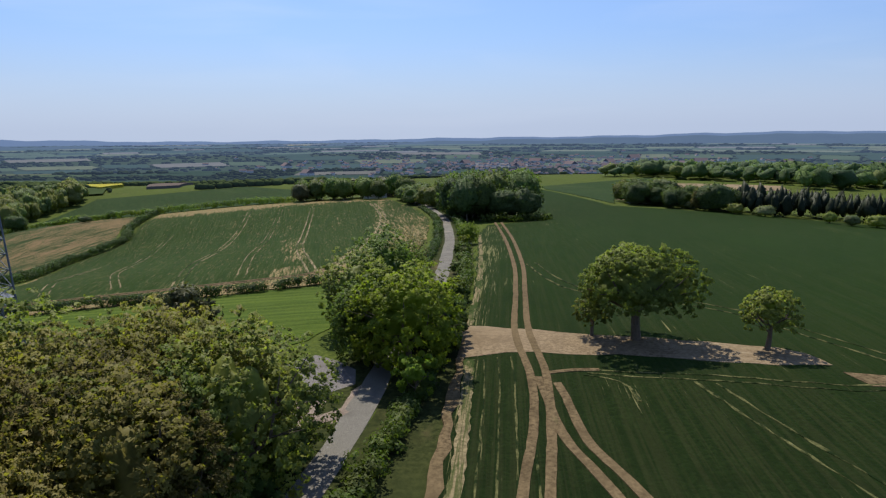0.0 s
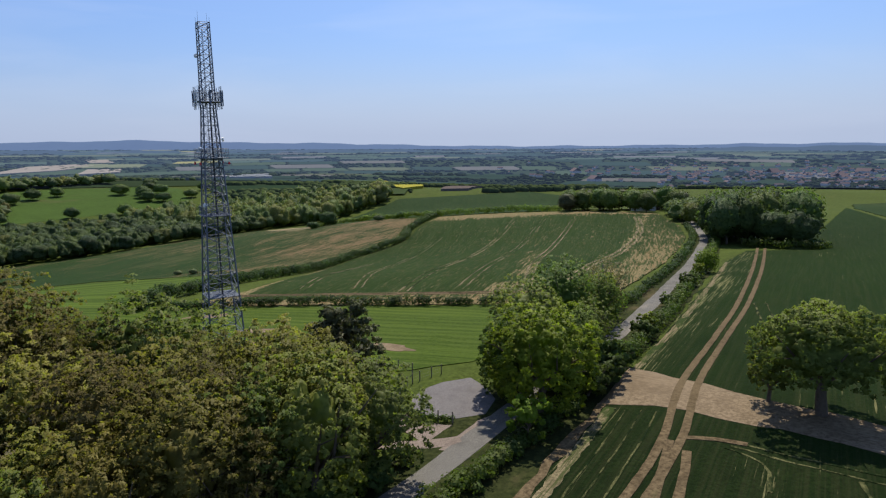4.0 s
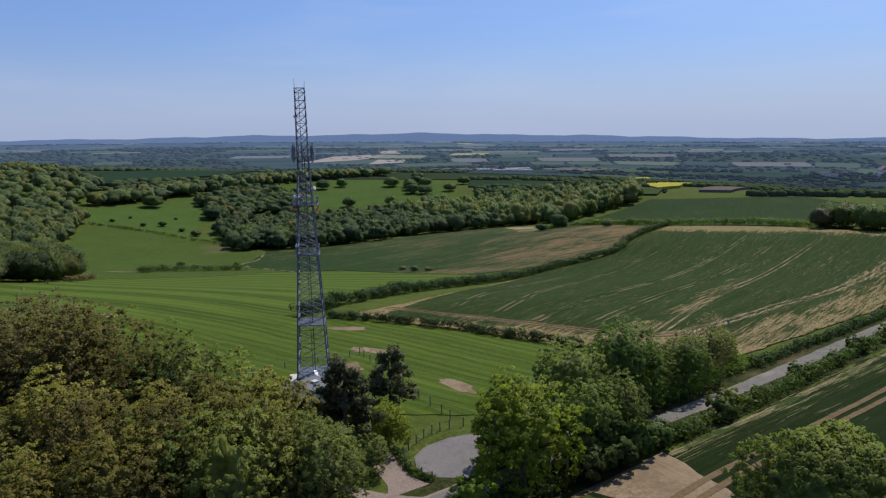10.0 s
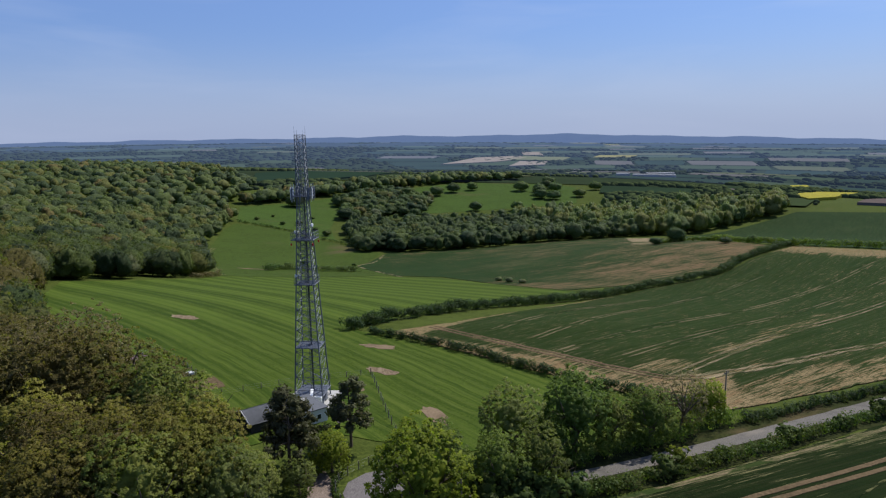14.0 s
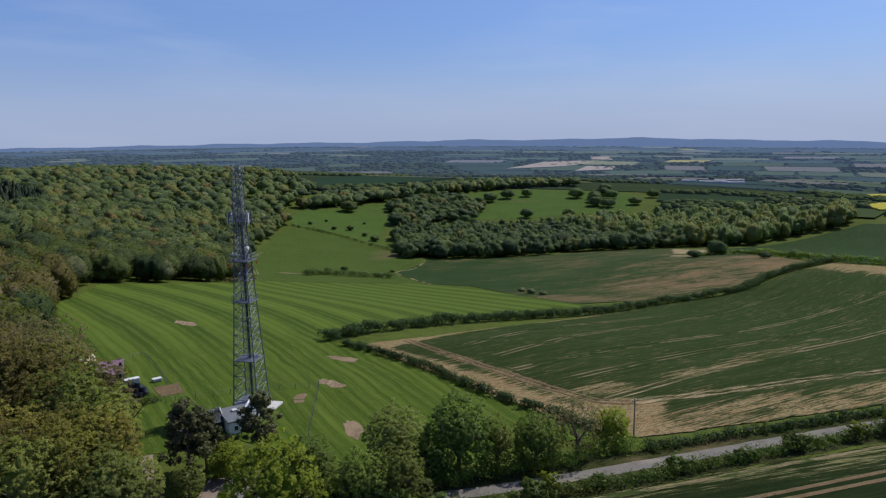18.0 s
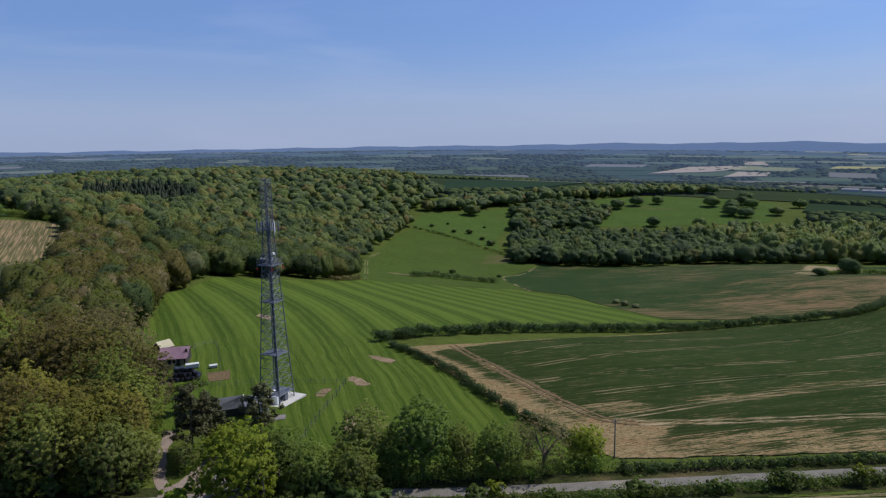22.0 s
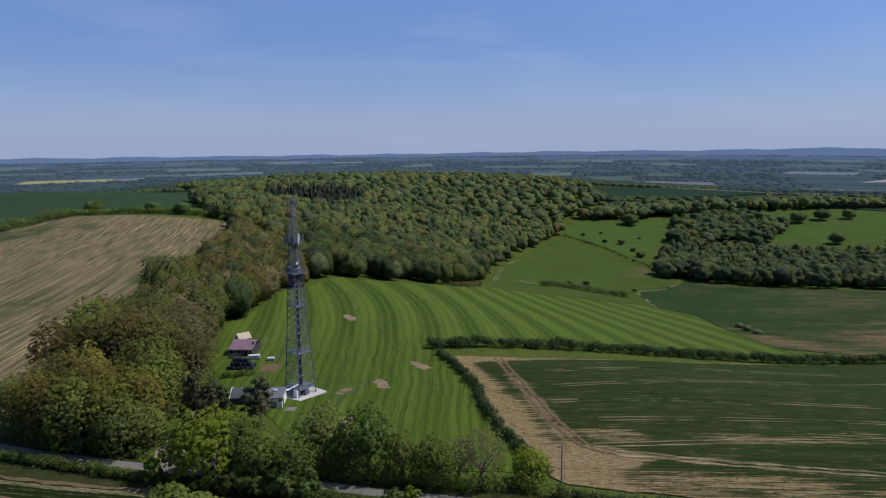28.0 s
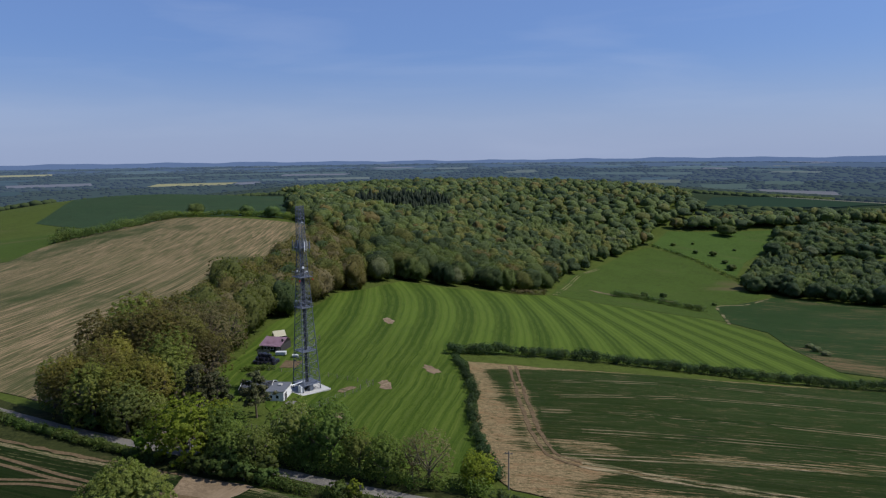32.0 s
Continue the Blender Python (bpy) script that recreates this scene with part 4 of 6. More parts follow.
OAK_LABEL = "broad field oak with fresh green leaves in a bare strip"
WOOD_LABEL = "tall woodland tree with fresh yellow-green leaves"
SMALL = (0.06, 0.115)
protos = {
    "oak": make_tree(1, 11.6, 7.7, 1.9, LEAF_OAK, 900, 36, 0.145, OAK_LABEL, "oak_tree", 0.55, 0.3, False, 0.64, (0.05, 0.095)),
    "small_oak": make_tree(2, 7.2, 3.6, 1.5, LEAF_OAK, 260, 24, 0.14, "small field oak with a forked bare trunk", "oak_tree", 0.3, 0.3, False, 0.4, (0.07, 0.13)),
    "wood_a": make_tree(3, 14.4, 5.3, 1.2, LEAF_WOOD, 640, 22, 0.135, WOOD_LABEL, lobe=SMALL, shell=0.3, core=0.42),
    "wood_b": make_tree(4, 13.6, 5.0, 0.8, LEAF_OAK, 640, 22, 0.135, "woodland tree with dense mid-green leaves", lobe=SMALL, shell=0.3, core=0.45),
    "wood_c": make_tree(5, 12.6, 5.0, 1.2, LEAF_BARE, 460, 15, 0.11, "woodland tree with bare twigs and half-open brown leaves", lobe=SMALL, shell=0.3),
    "wood_d": make_tree(15, 13.8, 5.4, 1.2, LEAF_OLIVE, 600, 22, 0.13, "woodland tree with thin olive-brown spring leaves", lobe=SMALL, shell=0.3, core=0.42),
    "wood_e": make_tree(16, 14.6, 4.6, 1.0, LEAF_WOOD, 600, 22, 0.135, WOOD_LABEL, lobe=(0.065, 0.125), shell=0.3, core=0.42),
    "grey": make_tree(17, 10.4, 4.6, 0.2, LEAF_GREY, 620, 22, 0.125, "grey-green willowy tree at the wood's edge", lobe=SMALL, shell=0.3, core=0.42),
    "lime": make_tree(6, 9.5, 4.8, 0.3, LEAF_LIME, 640, 23, 0.135, "rounded roadside tree with bright lime-green leaves", lobe=(0.065, 0.125), shell=0.3, core=0.45),
    "dark": make_tree(7, 12, 5.0, 0.4, LEAF_DARK, 660, 23, 0.14, "dense dark green tree beside the lane", lobe=(0.065, 0.125), shell=0.3, core=0.48),
    "bush": make_tree(8, 3.6, 2.4, 0.3, LEAF_HEDGE, 40, 60, 0.18, "rounded bush in the roadside hedge", "bush", 0.12, core=0.6),
    "young": make_tree(9, 4.6, 1.9, 0.8, LEAF_LIME, 36, 52, 0.17, "young light-green tree on the verge", "tree", 0.1, core=0.5),
    "pine": make_pine(10, 11, 4.0, "dark Scots pine beside the mast compound"),
}
used = set()


def plant(kind, x, y, scale=1.0, turn=None, up=0.0, label="", group=""):
    rng = random.Random(round(x * 31 + y * 17))
    t = rng.uniform(0, 360) if turn is None else turn
    m = pose(x, y, z_at(x, y) + up, 0, 0, t) @ Matrix.Diagonal((scale * rng.uniform(0.93, 1.07), scale * rng.uniform(0.93, 1.07), scale, 1))
    if kind not in used:
        used.add(kind)
        ob = protos[kind]
        ob.matrix_basis = m
    else:
        ob = copy_thing(protos[kind], Matrix.Identity(4))
        ob.matrix_basis = m
    if label:
        ob["label"] = label
    if group:
        ob["group"] = group
    return ob


plant("oak", -1.7, -72.1, 1.0, 20)
plant("small_oak", 0.9, -67.6, 0.72, 60, label="small leaning tree under the crown of the field oak")
plant("small_oak", -7.8, -84.6, 1.0, 10)

# trees between the lane and the meadow
for kind, x, y, s in [
    ("lime", -7.4, -45.2, 1.3), ("dark", -3.4, -42.4, 0.86), ("dark", -1.2, -39.8, 0.78), ("dark", 2.6, -47.2, 0.8), ("wood_b", 7.6, -48.3, 0.72), ("dark", 19.4, -42.8, 1.08), ("grey", 11.2, -39.2, 1.12), ("dark", 15.0, -43.0, 0.62),
    ("wood_b", 25.0, -44.5, 0.66), ("dark", 30.3, -46.6, 0.76), ("wood_c", 38, -46.6, 0.86), ("wood_c", 34.5, -44.2, 0.66), ("lime", 46, -45.4, 0.72),
    ("young", -15.8, -45.5, 1.1), ("bush", -1.5, -49.3, 1.15), ("bush", 1.2, -47.4, 1.5), ("bush", 5.0, -48.0, 1.6), ("bush", 8.6, -48.6, 1.35), ("bush", 2.4, -50.2, 1.2), ("bush", 6.4, -50.6, 1.25), ("bush", 10.5, -51.2, 0.9),
    ("lime", 93, -64.4, 0.62), ("bush", 71.2, -60.4, 0.85), ("bush", 48.2, -56.9, 0.72), ("bush", 60, -59.2, 0.6), ("young", 84, -62.6, 0.8),
    ("bush", 24.2, -54.0, 0.85), ("young", 27.0, -54.0, 0.8), ("bush", 35, -55.2, 0.5), ("bush", 104, -64.8, 0.9), ("bush", 112, -66, 0.8),
]:
    plant(kind, x, y, s, group="roadside trees")
for x, y, s in [(-3.8, -21.5, 0.95), (-14.8, -25.8, 1.1), (-12.0, -22.5, 0.9)]:
    plant("pine", x, y, s, group="pines by the mast")

# the wood west of the mast: single trees near its edges, the rest as one mass
WOOD_W = [(-52, -8), (-50, -20), (-40, -30), (-25, -33), (-20, -22), (-24, 2), (-28.5, 22), (-36, 45), (-38, 70), (-36, 110), (-38, 143), (-27, 166), (-60, 260), (-120, 366), (-108, 335), (-97, 280), (-80, 152), (-73, 95), (-62, 40), (-57, 20), (-53.5, 0)]


def scatter(poly, gap, seed, keep=None):
    rng = np.random.default_rng(seed)
    xs, ys = [p[0] for p in poly], [p[1] for p in poly]
    gx, gy = np.meshgrid(np.arange(min(xs), max(xs), gap), np.arange(min(ys), max(ys), gap))
    gx = gx + (np.arange(gx.shape[0]) % 2)[:, None] * gap / 2
    x = (gx + rng.uniform(-0.35, 0.35, gx.shape) * gap).ravel()
    y = (gy + rng.uniform(-0.35, 0.35, gy.shape) * gap).ravel()
    ok = inside(poly, x, y)
    return x[ok], y[ok]


def mass_crown(seed, sub, clumps, leaves, size):
    """A far crown: a clumped mass with loose leaf sprays over it. Vertices, leaf quads, triangles and normals."""
    rng = np.random.default_rng(seed)
    cv, ct, cn = clump_mass(seed, sub, clumps)
    pick = rng.integers(len(cv), size=leaves)
    v, f, nv = leaf_quads(rng, cv[pick] * 0.95, np.full(leaves, 0.17), 1, size, 0.3, 0.1, 0.5, np.array([0, 0, -0.3]))
    nv = 0.6 * nv + np.repeat(cn[pick], 4, 0)
    return np.concatenate([v, cv * 0.9]), f, ct + len(v), np.concatenate([nv, cn + np.array([0, 0, 0.08])])


MID_CROWNS = [mass_crown(80 + s, 3, 60, 900, 0.058) for s in range(8)]
FAR_CROWNS = [mass_crown(50 + s, 3, 32, 170, 0.075) for s in range(8)]
DOT_CROWNS = [mass_crown(30 + s, 2, 16, 30, 0.12) for s in range(6)]


def pointed(crown):
    v, f, t, nv = crown
    v = v.copy()
    v[:, :2] *= (1.08 - 0.40 * (v[:, 2:] + 1))
    return v, f, t, nv


CONE_CROWNS = [pointed(q) for q in DOT_CROWNS]


def wood_mass(name, xs, ys, size, tall, mat, label, seed, crowns, category="wood"):
    """Many crowns joined into one mass that stands on the land."""
    rng = np.random.default_rng(seed)
    vs, ns, fs, ts, qi, ti, k = [], [], [], [], [], [], 0
    mats = mat if isinstance(mat, list) else [(mat, 1)]
    share = np.array([q for _, q in mats], float)
    share /= share.sum()
    hz = height(xs, ys)
    for x, y, z in zip(xs, ys, hz):
        v, f, t, nv = crowns[rng.integers(len(crowns))]
        a = rng.uniform(0, 6.28)
        w = rng.uniform(0.6, 1.3) if rng.random() < 0.8 else rng.uniform(1.3, 1.75)
        sx, h = size * w, tall * rng.uniform(0.8, 1.12) * (0.75 + 0.25 * w)
        ca, sa = math.cos(a), math.sin(a)
        q = np.empty_like(v)
        q[:, 0] = x + (v[:, 0] * ca - v[:, 1] * sa) * sx
        q[:, 1] = y + (v[:, 0] * sa + v[:, 1] * ca) * sx
        q[:, 2] = z + h * 0.5 + v[:, 2] * h * 0.52
        vs.append(q)
        ns.append(np.stack([nv[:, 0] * ca - nv[:, 1] * sa, nv[:, 0] * sa + nv[:, 1] * ca, nv[:, 2]], -1))
        fs.append(f + k)
        ts.append(t + k)
        kind = rng.choice(len(mats), p=share)
        qi.append(np.full(len(f), kind, np.int32))
        ti.append(np.full(len(t), kind, np.int32))
        k += len(v)
    me = soft_mesh(name, np.concatenate(vs), np.concatenate(ns), np.concatenate(fs), np.concatenate(ts))
    for q, _ in mats:
        me.materials.append(q)
    me.polygons.foreach_set("material_index", np.concatenate(qi + ti))
    return tagged(put(name, me, None), label, category, kind="stuff")


x, y = scatter(WOOD_W, 6.5, 11)
x2, y2 = scatter(WOOD_W, 7.3, 12)
x, y = np.concatenate([x[y < 24], x2[y2 >= 24]]), np.concatenate([y[y < 24], y2[y2 >= 24]])
near = (y < 24)
pick = random.Random(4)
for px, py in zip(x[near], y[near]):
    if abs(px + 19.5) < 3.2 and py < -18 or px > -27 and py > 8:
        continue
    grey_patch = math.hypot(px + 38, py - 14) < 12
    plant("wood_c" if grey_patch and pick.random() < 0.8 else pick.choice(["wood_a", "wood_e", "wood_b", "wood_d", "wood_d", "wood_d", "wood_c", "wood_c"]), px, py, pick.uniform(1.34, 1.52) if py > -6 and px < -31 else pick.uniform(0.95, 1.12), group="trees of the west wood")
for px, py in [(-50, -23.4), (-46, -26.4), (-41.5, -28.8), (-36.5, -30.2), (-30.5, -31.2), (-25.4, -31.0), (-24.6, -26.5), (-38, -26), (-46, -21.5), (-31, -26.5)]:
    plant(pick.choice(["wood_a", "wood_b"]), px, py, pick.uniform(0.75, 1.0), group="trees of the west wood")
for kind, px, py, s in [("wood_b", -33.6, -33.4, 1.06), ("wood_b", -28.6, -13.5, 1.28), ("grey", -25.4, -34.6, 1.08), ("grey", -21.8, -31.6, 0.8), ("grey", -15.6, -30.6, 0.5), ("wood_e", -29.4, -31.6, 0.95), ("lime", -9.6, -27.2, 0.62), ("bush", -27.2, -35.2, 0.8), ("bush", -33.4, -33.6, 1.0), ("bush", -38.7, -32.2, 1.0), ("lime", -29.6, -34.0, 0.42), ("bush", -22.4, -35.8, 0.5), ("wood_d", -39, -30.5, 0.85)]:
    plant(kind, px, py, s, group="trees of the west wood")
wood_mass("wood", x[~near], y[~near], 5.0, 13.4, MIX_WEST, "strip of mixed woodland in fresh spring leaf", 12, MID_CROWNS)

WOOD_N = [(-25, 172), (-18, 211), (7, 214), (44, 241), (64, 275), (70, 320), (84, 392), (110, 452), (148, 545), (176, 592), (208, 690), (276, 800), (288, 860), (300, 960), (260, 1150), (120, 1250), (-200, 1250), (-420, 1050), (-300, 880), (-215, 560), (-150, 405), (-122, 374), (-58, 264)]
x, y = scatter(WOOD_N, 10.6, 21)
close = y < 330
wood_mass("wood", x[close], y[close], 6.4, 14, MIX_NORTH, "large broadleaved wood filling the head of the valley", 22, MID_CROWNS)
pine_mask = (~close) & (np.hypot((x + 104) / 58, (y - 665) / 120) < 1)
rest = (~close) & ~pine_mask
x2, y2 = x[rest], y[rest]
mid = np.hypot(x2, y2) < 620
wood_mass("wood", x2[mid], y2[mid], 6.4, 14, MIX_NORTH, "large broadleaved wood beyond the meadow", 23, FAR_CROWNS)
wood_mass("wood", x2[~mid][::2], y2[~mid][::2], 8.5, 14, MIX_NORTH, "distant broadleaved wood on the plateau", 24, DOT_CROWNS)
wood_mass("conifer_wood", x[pine_mask], y[pine_mask], 4.6, 17, NEEDLE_FAR, "dark conifer plantation among broadleaved wood", 25, CONE_CROWNS)
VALLEY = [(226, 408), (243, 388), (300, 350), (394, 316), (432, 304), (520, 272), (680, 274), (705, 305), (580, 396), (465, 474), (340, 538), (302, 560), (268, 515), (244, 462)]
x, y = scatter(VALLEY, 9.4, 31)
east_end = x > 455
wood_mass("wood", x[~east_end], y[~east_end], 6.0, 13.5, MIX_VALLEY, "belt of dark woodland along the valley side", 32, FAR_CROWNS)
wood_mass("wood", x[east_end], y[east_end], 6.4, 19.5, [(LEAF_MOSS, 4), (LEAF_FAR, 4), (LEAF_FAR2, 2)], "taller light green woodland at the end of the valley belt", 33, FAR_CROWNS)

# ---------- the mast ----------


def mast_width(z):
    return 1.6 + (4.9 - 1.6) * (1 - max(z, 0) / 34.0) ** 1.2 if z < 34 else 1.6 - 0.2 * (z - 34) / 11


def build_mast():
    top = 45.0
    ob = empty("lattice_mast", 0, 0, z_at(0, 0) + 0.35, 50)
    corner = [(1, 1), (-1, 1), (-1, -1), (1, -1)]

    def at(k, z):
        w = mast_width(z) / 2
        return Vector((corner[k][0] * w, corner[k][1] * w, z))
    for k in range(4):
        bm = bmesh.new()
        rod(bm, at(k, -0.1), at(k, 34), 0.12, 0.09, 8)
        rod(bm, at(k, 34), at(k, top), 0.085, 0.06, 8)
        part("leg", bm, STEEL, ob)
    zs = [0.0]
    while zs[-1] < top - 0.5:
        zs.append(min(top, zs[-1] + max(1.1, mast_width(zs[-1]) * 0.5)))
    for lo, hi in zip(zs, zs[1:]):
        for k in range(4):
            j = (k + 1) % 4
            r = 0.043 if lo < 30 else 0.034
            part("diagonal_brace", rod(bmesh.new(), at(k, lo), at(j, hi), r, r, 5), STEEL, ob)
            part("diagonal_brace", rod(bmesh.new(), at(j, lo), at(k, hi), r, r, 5), STEEL, ob)
            part("horizontal_brace", rod(bmesh.new(), at(k, hi), at(j, hi), r, r, 5), STEEL, ob)
    bm = bmesh.new()
    for s in (-0.22, 0.22):
        rod(bm, (s, 0.15, 0.4), (s, 0.15, top - 0.8), 0.03, 0.03, 5)
    z = 0.8
    while z < top - 1:
        rod(bm, (-0.22, 0.15, z), (0.22, 0.15, z), 0.015, 0.015, 4)
        z += 0.6
    part("ladder", bm, STEEL, ob)
    for q in range(9):
        bm = bmesh.new()
        rod(bm, (-0.36 + q * 0.09, -0.2, 0.5), (-0.36 + q * 0.09, -0.2, 36.5 - (q % 3) * 2.6), 0.045, 0.04, 5)
        part("feeder_cable", bm, DARK_STEEL, ob, "black feeder cable")
    for z, out in ((1.6, 0.15), (9.8, 0.12), (20.6, 0.35), (28.1, 0.8), (35.2, 0.7)):
        w = mast_width(z) / 2 + out
        deck = part("platform", box(bmesh.new(), -w, -w, z - 0.03, w, w, z - 0.01), STEEL, ob)
        for u in np.linspace(-w + 0.05, w - 0.05, 9):
            part("deck_plank", box(bmesh.new(), u - 0.05, -w, z - 0.005, u + 0.05, w, z + 0.03), STEEL, deck)
        bm = bmesh.new()
        for a, b in (((-w, -w), (w, -w)), ((w, -w), (w, w)), ((w, w), (-w, w)), ((-w, w), (-w, -w))):
            rod(bm, (*a, z - 0.05), (*b, z - 0.05), 0.07, 0.07, 6)
        part("edge_beam", bm, STEEL, deck)
        if out > 0.3:
            bm = bmesh.new()
            for a, b in (((-w, -w), (w, -w)), ((w, -w), (w, w)), ((w, w), (-w, w)), ((-w, w), (-w, -w))):
                for hh in (0.55, 1.1):
                    rod(bm, (*a, z + hh), (*b, z + hh), 0.03, 0.03, 5)
                for t in (0.0, 0.25, 0.5, 0.75):
                    px, py = a[0] + (b[0] - a[0]) * t, a[1] + (b[1] - a[1]) * t
                    rod(bm, (px, py, z), (px, py, z + 1.1), 0.03, 0.03, 5)
            part("guard_rail", bm, STEEL, ob)
    w = mast_width(35.2) / 2 + 0.75
    for k in range(12):
        side, t = k // 3, (k % 3 - 1) * 0.85
        ang = side * 90
        m = pose(0, 0, 0, 0, 0, ang)
        bm = bmesh.new()
        box(bm, w + 0.02, t * w - 0.11, 34.6, w + 0.13, t * w + 0.11, 36.6, 0.03)
        rod(bm, (w - 0.08, t * w, 34.2), (w - 0.08, t * w, 37.1), 0.04, 0.04, 6)
        bmesh.ops.transform(bm, matrix=m, verts=bm.verts)
        part("panel_antenna", bm, WHITE if k in (1, 4, 5, 10) else STEEL, ob, "upright panel antenna")
    for k, (z, a, r) in enumerate([(28.9, 20, 0.35), (29.2, 110, 0.3), (41.0, 40, 0.28), (30.4, 250, 0.3), (22.0, 130, 0.3)]):
        w = mast_width(z) / 2 + 0.35
        bm = bmesh.new()
        bmesh.ops.create_cone(bm, cap_ends=True, segments=20, radius1=r, radius2=r * 0.85, depth=0.22, matrix=pose(w + 0.3, 0, z, 0, 90, 0))
        rod(bm, (w - 0.5, 0, z), (w + 0.25, 0, z), 0.04, 0.04, 6)
        bmesh.ops.transform(bm, matrix=pose(0, 0, 0, 0, 0, a), verts=bm.verts)
        part("dish_antenna", bm, WHITE, ob, "small white dish antenna")
    for k in range(4):
        bm = bmesh.new()
        p = at(k, top)
        rod(bm, p, p + Vector((0, 0, 1.3 if k % 2 else 0.7)), 0.02, 0.012, 5)
        part("whip_antenna", bm, STEEL, ob)
    red = plain_mat("red_lamp_glass", (0.55, 0.02, 0.02), 0.2, vary=0.05)
    for k in range(4):
        bm = bmesh.new()
        w = mast_width(27.4) / 2 + 0.75
        rod(bm, (corner[k][0] * w, corner[k][1] * w, 27.2), (corner[k][0] * w, corner[k][1] * w, 27.55), 0.13, 0.11, 10)
        part("obstruction_lamp", bm, red, ob, "red obstruction lamp")
    return tagged(ob, "grey galvanised steel lattice telecom mast with antenna platforms", "mast")


build_mast()
bm = bmesh.new()
zb = z_at(0, 0)
box(bm, -4.2, -4.2, zb - 0.8, 4.2, 4.2, zb + 0.33, 0.05)
bmesh.ops.transform(bm, matrix=pose(0, 0, 0, 0, 0, 50), verts=bm.verts)
tagged(part("mast_base", bm, CONCRETE), "pale concrete slab under the mast legs", "concrete slab")


# ---------- hedges ----------
def hedge(name, pts, wide, tall, label, mat=None, seed=1, gap=1.1, per=34, leaf=0.15, bare=0.0):
    """A hedge of leafy lobes in a row along a line, uneven in height."""
    rng = np.random.default_rng(seed)
    line = curve_pts(pts, gap)
    x0, y0 = line[0]
    ob = empty(name, x0, y0, z_at(x0, y0))
    base = np.array([x0, y0, z_at(x0, y0)])
    run = max(3, round((5 if wide < 5 else 12) / gap))
    for first in range(0, len(line), run):
        c, r = [], []
        for i in range(first, min(first + run, len(line))):
            x, y = line[i]
            if rng.random() < bare:
                continue
            h = tall * (0.8 + 0.3 * math.sin(i * 0.31 + seed) * rng.random() + 0.25 * rng.random())
            for _ in range(3):
                rad = wide * rng.uniform(0.32, 0.5)
                ox, oy = rng.normal(0, wide * 0.2, 2)
                z = z_at(x + ox, y + oy)
                c.append((x + ox, y + oy, z + rad * 0.6 + (h - rad) * rng.random() ** 0.7 * 0.85))
                r.append(rad)
        if c:
            v, f, nv = leaf_quads(rng, np.array(c), np.array(r), per, leaf, 0.4, 0.5, 0.9)
            put("bush", soft_mesh("bush", v - base, nv, f), mat or LEAF_HEDGE, ob)
    return tagged(ob, label, "hedge", "hedges")


NORTH_HEDGE = [(30.5, 45), (36, 47.5), (60, 53.5), (95, 60.8), (140, 70.8), (190, 80.5), (235, 74.5), (275, 84.5), (330, 91)]
hedge("hedge", NORTH_HEDGE, 4.2, 3.7, "thick dark field hedge across the slope", LEAF_FAR3, 3, 1.2, 76, 0.25)
hedge("hedge", [(33, 37.5), (37, 24), (40.5, 8), (42, -10), (45.5, -28), (49.5, -42)], 2.7, 2.1, "low gappy hedge between meadow and crop", LEAF_FAR3, 4, 0.9, 60, 0.19, 0.2)
hedge("hedge", [(332, 92), (345, 122), (366, 162)], 5, 4.5, "tall far field hedge", LEAF_DARK, 5, 2.0, 40, 0.4)
hedge("hedge", [(366, 162), (352, 180), (330, 181)], 5, 3.0, "clump of scrub at a field corner", LEAF_DARK, 6, 2.0, 40, 0.4)
hedge("hedge", [(332, 90), (340, 50), (338, 20), (330, -5)], 6, 4.5, "tall dark hedge at the end of the crop field", LEAF_DARK, 7, 2.0, 40, 0.4)
hedge("hedge", [(50, -49.8), (75, -53.7), (110, -57.9), (150, -61), (190, -63), (235, -60.6)], 2.2, 1.8, "trimmed hedge on the verge of the lane", LEAF_FAR3, 8, 1.0, 34, 0.2)
hedge("hedge", [(14, -52.5), (38, -56.6), (60, -59.6), (80, -61.6), (105, -64.6), (150, -68.2), (188, -70.2), (235, -67.6)], 2.6, 2.1, "straggling hedge beside the wheat", LEAF_HEDGE, 9, 1.0, 40, 0.18, 0.12)
hedge("hedge", [(-62, -30.4), (-45, -36.4), (-30, -41.4), (-18, -44.8), (-11, -47.2)], 2.3, 1.8, "bushy hedge between lane and wheat", None, 10, 0.7, 80, 0.16)
hedge("hedge", [(-1, -41.5), (10, -43.6), (20, -45.6), (32, -47.4), (48, -48.2)], 3.2, 3.0, "dense undergrowth between lane and meadow", LEAF_DARK, 18, 0.9, 44, 0.17)
hedge("hedge", [(-8, -47.6), (4, -50), (14, -52.3)], 2.2, 2.4, "dense bushes along the lane", None, 11, 0.9, 44, 0.15)
hedge("hedge", [(-282, 278), (-268, 340), (-262, 400)], 10, 8, "tall hedge with trees along the bare field", LEAF_FAR, 12, 2.0, 44, 0.5)
hedge("hedge", [(-262, 402), (-200, 405), (-158, 398), (-125, 380)], 7, 5.5, "tall dark hedge at the head of the bare field", LEAF_DARK, 13, 2.0, 44, 0.45)
hedge("hedge", [(112, 322), (125, 330), (140, 322), (152, 314), (165, 300)], 7, 4.2, "thorn scrub across the pasture", LEAF_FAR2, 14, 1.6, 34, 0.4)
